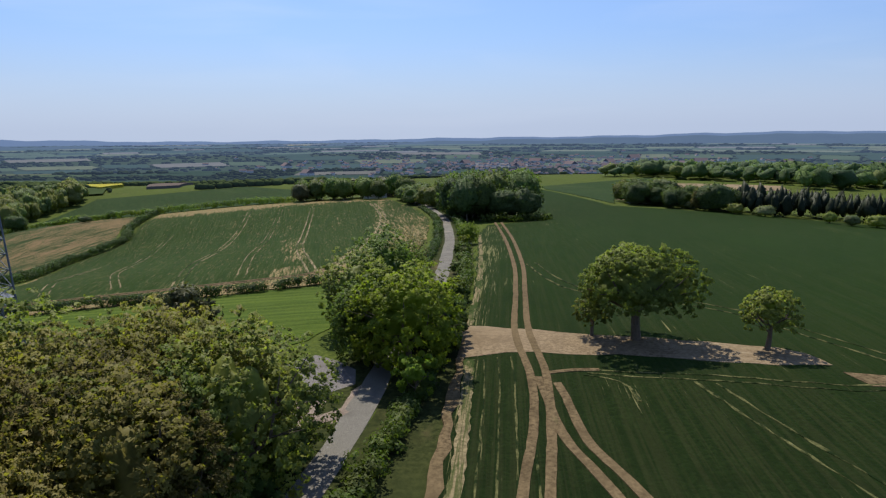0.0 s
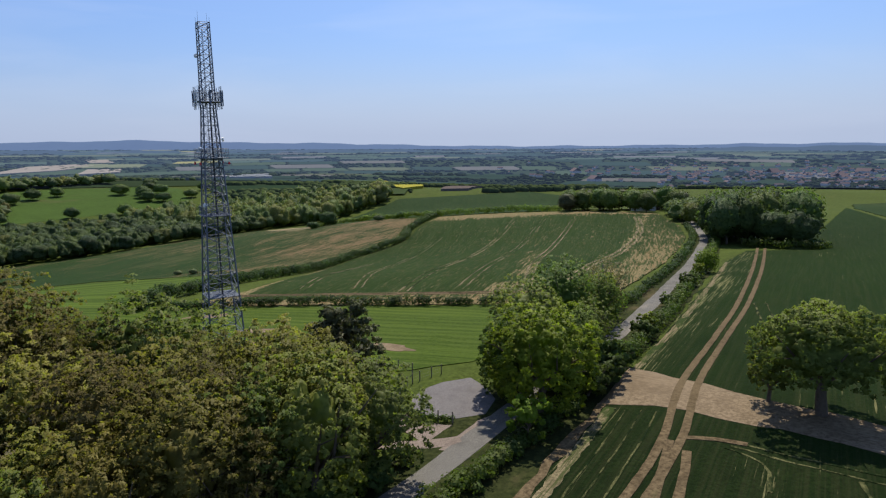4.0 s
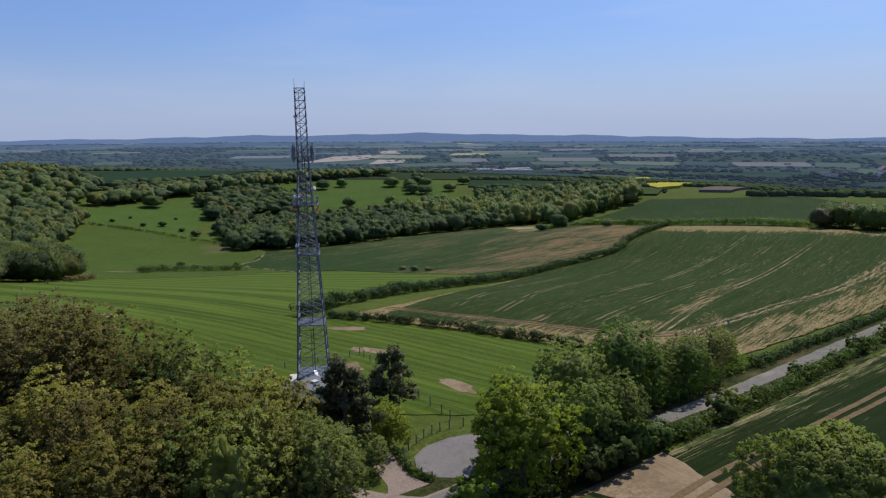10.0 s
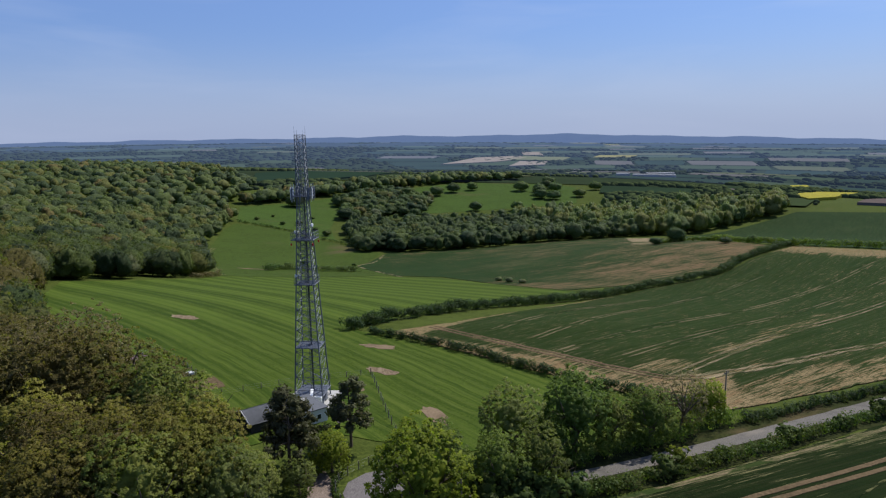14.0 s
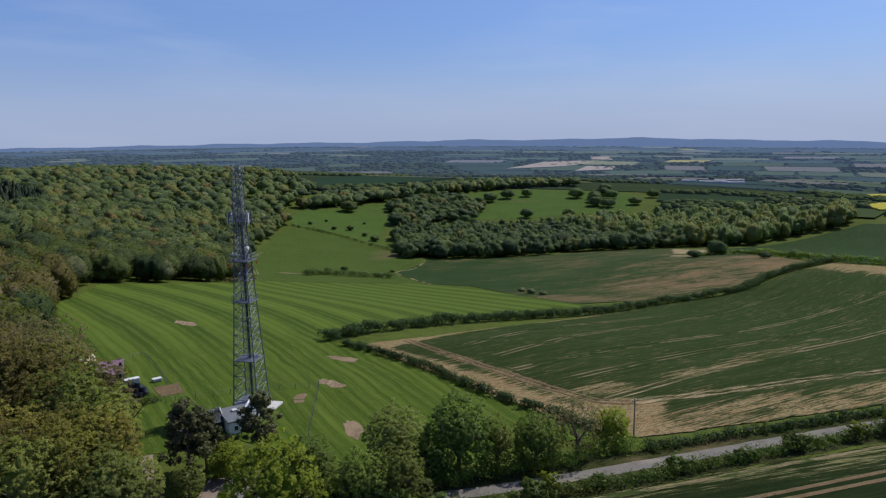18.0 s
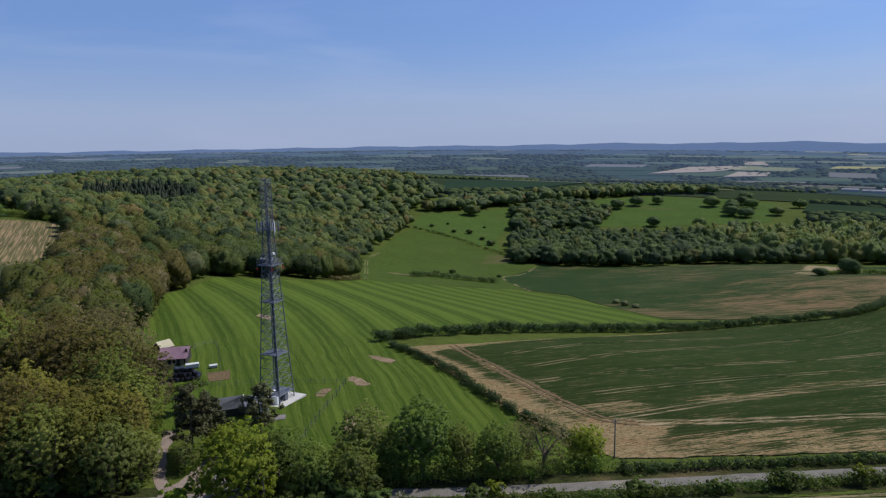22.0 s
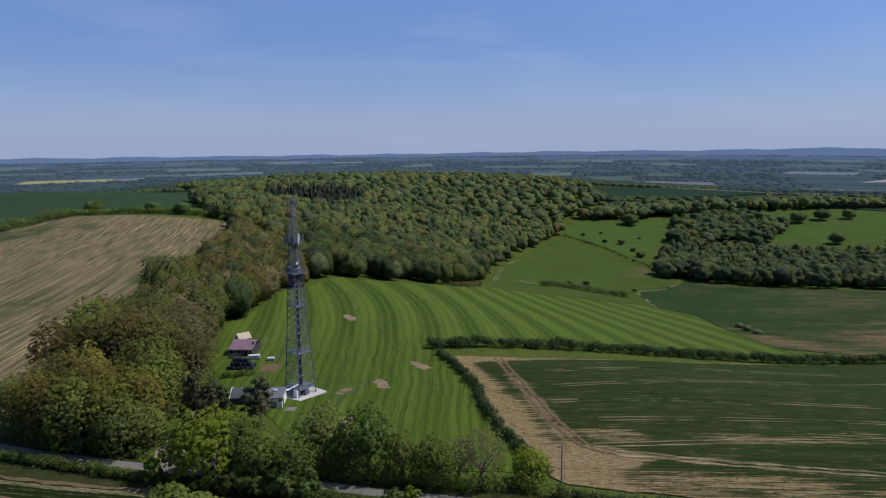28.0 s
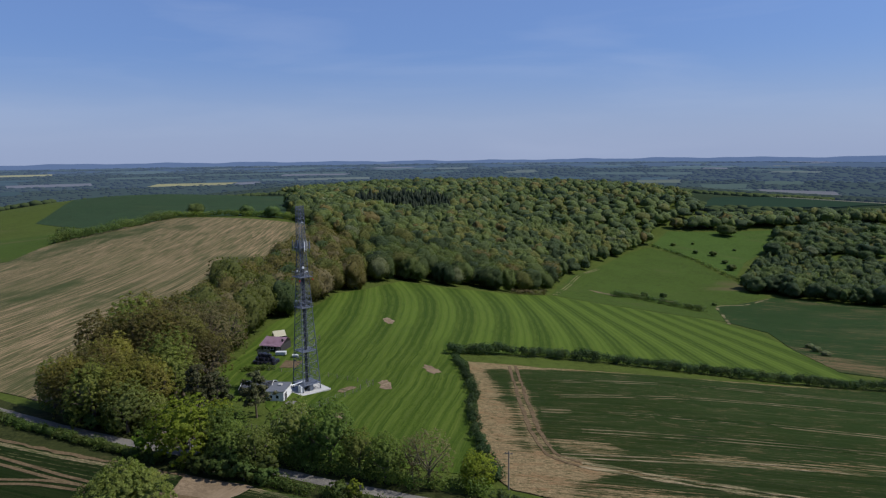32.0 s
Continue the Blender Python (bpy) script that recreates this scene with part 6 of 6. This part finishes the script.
for k, (x, y, s, t) in enumerate([(557, 676, 7, 9), (672, 637, 9, 11), (690, 560, 8, 9), (468, 555, 7, 9), (508, 522, 7, 9)]):
    far_tree(x, y, s * 1.25, t * 1.3, k, LEAF_FAR2 if k % 2 else LEAF_FAR)
for k, (x, y, s, t) in enumerate([(353, 181, 7, 10), (336, 133, 4, 4.5), (347, 121, 4, 5), (330, 180, 5, 5), (-136, 389, 8, 11), (-170, 402, 7, 10), (-198, 412, 7, 9), (-33, 166, 4.2, 5.5), (-250, 420, 8, 11), (-290, 300, 7, 9)]):
    far_tree(x, y, s, t, 20 + k, LEAF_FAR if k > 3 else LEAF_FAR2, "round tree on a field corner" if k < 4 else "broad hedgerow tree beyond the bare field")


for k, (x, y, s, t) in enumerate([(192.5, -189.3, 3.6, 4.6), (185.5, -198.6, 4.2, 5.0), (166, -213, 2.6, 4.6), (157.5, -216, 3.2, 4.6), (156, -224.7, 4.2, 4.8), (214, -180, 2.6, 3.6)]):
    far_tree(x, y, s, t, 300 + k, LEAF_BLOOM if k % 2 else LEAF_GREY, "round grey-green bush before the conifer belt", "bush")


def grove(name, poly, gap, size, tall, mat, label, seed, crowns=None):
    x, y = scatter(poly, gap, seed)
    return wood_mass(name, x, y, size, tall, mat, label, seed, crowns or FAR_CROWNS)


grove("copse", [(332, 679), (315, 631), (299, 572), (340, 574), (376, 577), (410, 581), (460, 640), (450, 667), (449, 722), (415, 727), (378, 700)], 12, 8.5, 13, MIX_NORTH, "copse between the hill pastures", 61)
grove("wood", [(214, 692), (280, 705), (440, 752), (560, 750), (700, 722), (712, 745), (560, 784), (440, 792), (290, 748)], 10, 8.5, 15, MIX_NORTH, "woodland belt along the top of the hill pasture", 62, DOT_CROWNS)
x, y = scatter([(164, -70), (158, -84), (160, -96), (178, -99), (205, -92), (212, -76), (200, -70)], 7.0, 63)
for k, (px, py) in enumerate(zip(x, y)):
    far_tree(px, py, 7.4, 17 if 164 < px < 204 else 11, 40 + k, LEAF_FAR2 if k % 3 else LEAF_FAR, "tall beech in the clump beside the lane", "beech_tree")
hedge("hedge", [(156, -78), (152, -88), (153, -98), (158, -100)], 4, 3, "pale scrub in front of the beech clump", LEAF_HEDGE, 64, 1.6, 40, 0.3)
x, y = scatter([(322, 10), (312, -30), (318, -55), (345, -62), (372, -40), (365, 0), (345, 18)], 10, 65)
for k, (px, py) in enumerate(zip(x, y)):
    if math.hypot(px - 330, py + 38) > 10:
        far_tree(px, py, 6.0, 11 + 3 * ((k * 7) % 5) / 5, 70 + k, LEAF_FAR if k % 3 else NEEDLE, "tree round the distant farmhouse")
gable_shed("farmhouse", 330, -38, 70, 6, 4, 4.5, 7.5, RENDER_WHITE, ROOF_GREY, False, "white farmhouse with a grey roof among trees")
gable_shed("barn", 343, -52, 70, 7, 4, 3.5, 6, TIMBER, ROOF_GREY, False, "dark farm barn beside the white farmhouse")
grove("wood", [(240, -60), (300, -50), (310, -64), (260, -72), (225, -72)], 8, 5, 9, MIX_NORTH, "roadside trees near the farm", 66)
grove("wood", [(238, -158), (210, -174), (200, -190), (215, -205), (250, -185), (265, -165)], 8, 5.5, 10, MIX_NORTH, "light green tree belt beyond the wheat", 67, MID_CROWNS[:3])
grove("conifer_wood", [(199, -192), (178, -220), (165, -245), (185, -255), (210, -225), (222, -205)], 4.6, 3.4, 11.5, NEEDLE_FAR, "dark conifer belt beyond the wheat", 68, CONE_CROWNS)
grove("wood", [(480, -285), (540, -250), (760, -420), (900, -760), (620, -720), (420, -480), (345, -380), (352, -320), (400, -335)], 13, 8, 13, MIX_VALLEY, "dark wood on the far side of the vale", 69, DOT_CROWNS)
sheet("pale_field", [(432, -262), (386, -328), (350, -312), (346, -250), (300, -215), (262, -172), (270, -165), (345, -230)], 0.3, BARE, 14, 1, "pale bare field beyond the tree belt", "field")
sheet("far_pasture", [(400, -160), (452, -169), (478, -224), (500, -278), (440, -262), (350, -232), (275, -166), (240, -154)], 0.2, DEEP_CROP, 14, 1, "green field beyond the wheat", "field")
sheet("upland_crop", [(-262, 402), (-300, 350), (-420, 300), (-300, 200), (-262, 210), (-286, 280)], 0.2, PASTURE, 18, 0.5, "olive-green field beyond the tall hedge", "field")


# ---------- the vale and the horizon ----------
def hazy(name, colour, haze_glow):
    """Cover of the far backdrop, with haze painted in as bluish emission that grows with distance."""
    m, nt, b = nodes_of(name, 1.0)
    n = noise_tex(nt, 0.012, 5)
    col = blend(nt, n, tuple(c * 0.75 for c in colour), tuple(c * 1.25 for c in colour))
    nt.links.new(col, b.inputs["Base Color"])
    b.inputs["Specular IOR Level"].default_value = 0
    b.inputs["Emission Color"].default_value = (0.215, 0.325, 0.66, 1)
    b.inputs["Emission Strength"].default_value = haze_glow
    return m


# bands of the vale: true distance from and to, and the emission that stands for their haze
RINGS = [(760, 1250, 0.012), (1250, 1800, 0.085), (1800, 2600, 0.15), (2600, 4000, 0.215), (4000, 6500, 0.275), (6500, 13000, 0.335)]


def drawn_in(true):
    """The far vale is drawn in to lie within the backdrop: its place for a true distance."""
    return true if true < 1800 else 1800 + 2800 * (1 - 1800 / true) / (1 - 1800 / 13000)


COVER = [("pasture", (0.038, 0.054, 0.02)), ("crop", (0.02, 0.034, 0.016)), ("plough", (0.085, 0.08, 0.065)), ("rape", (0.17, 0.15, 0.03)), ("hay", (0.068, 0.076, 0.034))]
RAPE_FIELD = [(762, 294), (796, 330), (1029, 414), (1150, 394), (912, 322), (806, 284)]
BROWN_FIELD = [(760, 240), (770, 205), (870, 215), (900, 250), (800, 250)]
CLOSED = [WOOD_N, VALLEY, [(336, 92), (372, 165), (455, 262), (523, 262), (680, 265), (751, 120), (661, 37), (528, 50), (340, 20)],
          RAPE_FIELD, BROWN_FIELD, [(292, 852), (480, 860), (625, 960), (470, 1020), (330, 945)], [(206, 560), (235, 470), (300, 585), (590, 495), (690, 590), (900, 560), (1050, 560), (1050, 800), (700, 860), (440, 840), (214, 700)],
          [(400, -150), (452, -169), (500, -278), (760, -420), (900, -760), (420, -480), (340, -240)], [(-160, 395), (-300, 340), (-430, 420), (-570, 700), (-420, 1010), (-210, 560)]]


def blocked(x, y):
    return any(bool(inside(p, np.array([x]), np.array([y]))[0]) for p in CLOSED)




def blob_mesh(sub):
    bm = bmesh.new()
    bmesh.ops.create_icosphere(bm, subdivisions=sub, radius=1.0)
    rng = random.Random(5)
    for v in bm.verts:
        v.co *= rng.uniform(0.72, 1.15)
    bm.verts.ensure_lookup_table()
    out = np.array([v.co[:] for v in bm.verts]), np.array([[v.index for v in f.verts] for f in bm.faces])
    bm.free()
    return out


def build_vale():
    rng = random.Random(77)
    blob_v, blob_f = blob_mesh(1)
    for ring, (r0, r1, haze_glow) in enumerate(RINGS):
        # fields, trees and floor of each band emit blue as painted haze
        mats = {n: hazy(f"{n}_{ring}", c, haze_glow) for n, c in COVER}
        tree_mat = hazy(f"tree_{ring}", (0.045, 0.060, 0.022) if ring == 0 else (0.026, 0.036, 0.017), haze_glow * 0.72)
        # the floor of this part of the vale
        base = hazy(f"floor_{ring}", (0.024, 0.035, 0.016), haze_glow * 0.78)
        n, k = 260, 14
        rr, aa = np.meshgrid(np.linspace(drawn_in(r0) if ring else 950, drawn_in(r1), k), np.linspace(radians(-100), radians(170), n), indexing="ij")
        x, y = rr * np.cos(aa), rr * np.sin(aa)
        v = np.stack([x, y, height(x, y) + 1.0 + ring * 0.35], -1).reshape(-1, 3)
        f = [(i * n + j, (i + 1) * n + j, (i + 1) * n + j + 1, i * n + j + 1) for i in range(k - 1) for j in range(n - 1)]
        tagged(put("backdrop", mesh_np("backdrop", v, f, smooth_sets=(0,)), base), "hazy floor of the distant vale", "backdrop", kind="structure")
        cells = {n: ([], []) for n, _ in COVER}
        trees = []
        true = r0
        while true < r1:
            step_r = true * rng.uniform(0.06, 0.12)
            r, dr = drawn_in(true), drawn_in(true + step_r) - drawn_in(true)
            shrink = r / true
            a = -80.0
            while a < 140:
                wide = rng.uniform(60, 210) * (1 + true / 5000)
                da = math.degrees(wide / true)
                rm, am = r + dr / 2, radians(a + da / 2)
                cx, cy = rm * math.cos(am), rm * math.sin(am)
                north = smooth(45, 75, a + da / 2)
                what = rng.choices(["pasture", "crop", "plough", "rape", "hay", "wood"], [22, 22, 8, 1.0 if ring in (3, 4) else 0, 8, 46 + 110 * float(north)])[0]
                if not blocked(cx, cy) and not (ring == 0 and r < 950 and 75 < a < 125):
                    g0, g1 = dr * 0.05, da * 0.03
                    skew = rng.uniform(-0.25, 0.25) * dr
                    if what in cells:
                        vs, fs = cells[what]
                        m, q = 3, 6
                        b0 = len(vs)
                        for i in range(m):
                            for j in range(q):
                                rad_ = r + g0 + (dr - 2 * g0) * i / (m - 1) + skew * (j / (q - 1) - 0.5)
                                ang = radians(a + g1 + (da - 2 * g1) * j / (q - 1) + da * 0.15 * math.sin(true) * (i / (m - 1) - 0.5))
                                px, py = rad_ * math.cos(ang), rad_ * math.sin(ang)
                                vs.append((px, py, z_at(px, py) + 2.0 + ring * 0.5))
                        for i in range(m - 1):
                            for j in range(q - 1):
                                fs.append((b0 + i * q + j, b0 + (i + 1) * q + j, b0 + (i + 1) * q + j + 1, b0 + i * q + j + 1))
                    size = (4.6, 5.5, 6.5, 8.0, 10.0, 14.0)[ring] * (shrink if ring > 2 else 1.0)
                    flat = wide * shrink
                    if what == "wood":
                        for _ in range(int(min((110, 60, 36, 22, 12, 8)[ring], flat * dr / (size * size * 2.6)))):
                            trees.append((r + dr * rng.random(), radians(a + da * rng.random()), size * rng.uniform(0.9, 1.5)))
                    else:
                        for _ in range(int(flat / (size * 2.6))):
                            if rng.random() < (0.6, 0.5, 0.42, 0.3, 0.22, 0.15)[ring]:
                                trees.append((r + rng.uniform(-1, 1), radians(a + da * rng.random()), size * rng.uniform(0.4, 0.95)))
                        for _ in range(int(dr / (size * 2.6))):
                            if rng.random() < 0.6:
                                trees.append((r + dr * rng.random(), radians(a) + rng.uniform(-2, 2) / r, size * rng.uniform(0.4, 0.95)))
                a += da
            true += step_r
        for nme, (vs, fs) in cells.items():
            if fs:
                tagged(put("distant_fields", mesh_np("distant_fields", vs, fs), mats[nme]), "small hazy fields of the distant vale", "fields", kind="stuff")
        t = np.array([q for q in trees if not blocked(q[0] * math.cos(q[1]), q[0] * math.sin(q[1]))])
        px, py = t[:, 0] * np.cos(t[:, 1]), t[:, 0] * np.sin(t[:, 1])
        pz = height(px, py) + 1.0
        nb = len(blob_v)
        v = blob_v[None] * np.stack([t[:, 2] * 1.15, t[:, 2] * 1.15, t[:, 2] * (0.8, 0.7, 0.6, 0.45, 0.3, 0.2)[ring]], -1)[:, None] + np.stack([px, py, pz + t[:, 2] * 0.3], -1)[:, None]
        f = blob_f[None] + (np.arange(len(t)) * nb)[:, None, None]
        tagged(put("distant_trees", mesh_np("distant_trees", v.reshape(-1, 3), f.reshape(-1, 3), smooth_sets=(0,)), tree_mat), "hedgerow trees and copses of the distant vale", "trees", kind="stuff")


build_vale()


def build_town():
    """Roofs and walls of the far town, with trees between them."""
    rng = np.random.default_rng(9)
    # walls and roofs emit a little blue, the haze painted over the town
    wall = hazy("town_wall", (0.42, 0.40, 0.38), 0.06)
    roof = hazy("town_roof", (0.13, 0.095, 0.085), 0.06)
    vw, fw, vr, fr = [], [], [], []
    for _ in range(520):
        ang = radians(rng.normal(-16, 11))
        r = rng.normal(1950, 260)
        x, y = r * math.cos(ang), r * math.sin(ang)
        z = z_at(x, y) + 2
        w, d, h = rng.uniform(4, 9), rng.uniform(3, 5), rng.uniform(3.5, 6)
        if rng.random() < 0.04:
            w, d, h = w * 3, d * 3, 6
        t = rng.uniform(0, 3.14)
        c, s = math.cos(t), math.sin(t)
        put_ = lambda px, py, pz: (x + px * c - py * s, y + px * s + py * c, z + pz)  # noqa: E731
        b = len(vw)
        vw += [put_(px, py, pz) for pz in (-2, h) for px, py in ((-w, -d), (w, -d), (w, d), (-w, d))]
        fw += [(b, b + 1, b + 5, b + 4), (b + 1, b + 2, b + 6, b + 5), (b + 2, b + 3, b + 7, b + 6), (b + 3, b, b + 4, b + 7)]
        b = len(vr)
        vr += [put_(-w - 0.4, -d - 0.4, h), put_(w + 0.4, -d - 0.4, h), put_(w + 0.4, 0, h + d * 0.7), put_(-w - 0.4, 0, h + d * 0.7), put_(w + 0.4, d + 0.4, h), put_(-w - 0.4, d + 0.4, h)]
        fr += [(b, b + 1, b + 2, b + 3), (b + 3, b + 2, b + 4, b + 5)]
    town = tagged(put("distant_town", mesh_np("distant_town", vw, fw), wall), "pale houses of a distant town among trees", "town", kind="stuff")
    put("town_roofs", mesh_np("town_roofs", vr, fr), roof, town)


build_town()


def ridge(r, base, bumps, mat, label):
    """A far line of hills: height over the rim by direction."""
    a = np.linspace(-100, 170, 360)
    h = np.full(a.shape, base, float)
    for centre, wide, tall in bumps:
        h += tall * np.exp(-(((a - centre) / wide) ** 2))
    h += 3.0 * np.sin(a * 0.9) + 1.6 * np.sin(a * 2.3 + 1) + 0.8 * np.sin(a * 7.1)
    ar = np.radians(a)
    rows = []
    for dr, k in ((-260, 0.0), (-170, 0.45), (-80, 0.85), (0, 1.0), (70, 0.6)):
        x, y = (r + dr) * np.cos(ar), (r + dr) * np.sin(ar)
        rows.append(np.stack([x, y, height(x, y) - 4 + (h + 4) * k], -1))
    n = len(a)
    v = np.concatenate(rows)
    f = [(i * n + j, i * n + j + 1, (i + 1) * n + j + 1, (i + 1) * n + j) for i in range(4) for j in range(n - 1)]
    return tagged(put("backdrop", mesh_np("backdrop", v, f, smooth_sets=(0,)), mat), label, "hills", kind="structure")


# both ridges owe their blue to emission that paints in haze
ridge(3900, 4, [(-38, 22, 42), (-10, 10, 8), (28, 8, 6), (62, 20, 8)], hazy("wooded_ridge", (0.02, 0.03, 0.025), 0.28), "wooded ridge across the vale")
ridge(4450, 16, [(-36, 16, 34), (-8, 8, 6), (31, 10, 22), (45, 8, 34), (58, 6, 18), (70, 14, 8), (128, 22, 10)], hazy("hazy_ridge", (0.025, 0.035, 0.04), 0.40), "haze-blue line of hills on the horizon")

RAPE = ground_mat("rape_flowers", (0.19, 0.17, 0.022), (0.28, 0.245, 0.035), fine=0.4)
sheet("rape_field", RAPE_FIELD, 3.6, RAPE, 25, 0.5, "bright yellow flowering rape field in the vale", "field")

# far fields with a hazy cover have their haze put in as blue emission
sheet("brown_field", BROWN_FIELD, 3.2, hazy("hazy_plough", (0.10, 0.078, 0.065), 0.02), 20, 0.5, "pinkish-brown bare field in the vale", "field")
sheet("rape_field", [(986, 476), (1205, 505), (1254, 543), (1150, 560)], 3.2, RAPE, 25, 0.5, "narrow yellow rape field in the vale", "field")
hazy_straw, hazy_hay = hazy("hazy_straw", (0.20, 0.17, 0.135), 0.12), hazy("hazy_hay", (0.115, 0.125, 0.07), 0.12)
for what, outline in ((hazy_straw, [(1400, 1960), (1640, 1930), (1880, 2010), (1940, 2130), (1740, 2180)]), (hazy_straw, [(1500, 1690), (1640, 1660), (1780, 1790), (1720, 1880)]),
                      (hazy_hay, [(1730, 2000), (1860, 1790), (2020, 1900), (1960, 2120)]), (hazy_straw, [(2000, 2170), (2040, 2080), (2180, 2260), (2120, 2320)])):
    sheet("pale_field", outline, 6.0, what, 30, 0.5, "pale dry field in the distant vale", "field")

# nearer fields, so a fainter emission for the painted haze
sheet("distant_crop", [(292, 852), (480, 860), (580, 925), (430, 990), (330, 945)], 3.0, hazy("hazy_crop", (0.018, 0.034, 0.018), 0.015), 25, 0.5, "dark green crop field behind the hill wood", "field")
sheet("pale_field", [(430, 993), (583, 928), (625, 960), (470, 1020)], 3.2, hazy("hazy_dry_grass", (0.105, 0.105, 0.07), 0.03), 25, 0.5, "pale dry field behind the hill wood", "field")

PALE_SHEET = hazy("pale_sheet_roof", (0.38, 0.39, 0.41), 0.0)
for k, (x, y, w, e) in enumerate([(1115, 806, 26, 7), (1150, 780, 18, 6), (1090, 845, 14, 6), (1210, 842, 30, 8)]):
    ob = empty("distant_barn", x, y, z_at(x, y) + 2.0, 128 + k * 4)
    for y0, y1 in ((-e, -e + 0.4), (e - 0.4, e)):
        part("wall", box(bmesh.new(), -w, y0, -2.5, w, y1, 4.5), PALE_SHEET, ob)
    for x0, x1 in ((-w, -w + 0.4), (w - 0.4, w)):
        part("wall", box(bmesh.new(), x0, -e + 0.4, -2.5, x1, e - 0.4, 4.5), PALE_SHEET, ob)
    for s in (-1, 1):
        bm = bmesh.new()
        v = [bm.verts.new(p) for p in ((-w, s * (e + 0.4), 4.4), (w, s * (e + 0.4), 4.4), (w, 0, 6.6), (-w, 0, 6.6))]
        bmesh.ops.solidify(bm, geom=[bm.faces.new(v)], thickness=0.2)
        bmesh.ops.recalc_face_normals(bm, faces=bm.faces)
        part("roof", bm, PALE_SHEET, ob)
    tagged(ob, "long pale farm building in the distant vale", "barn", "distant barns")
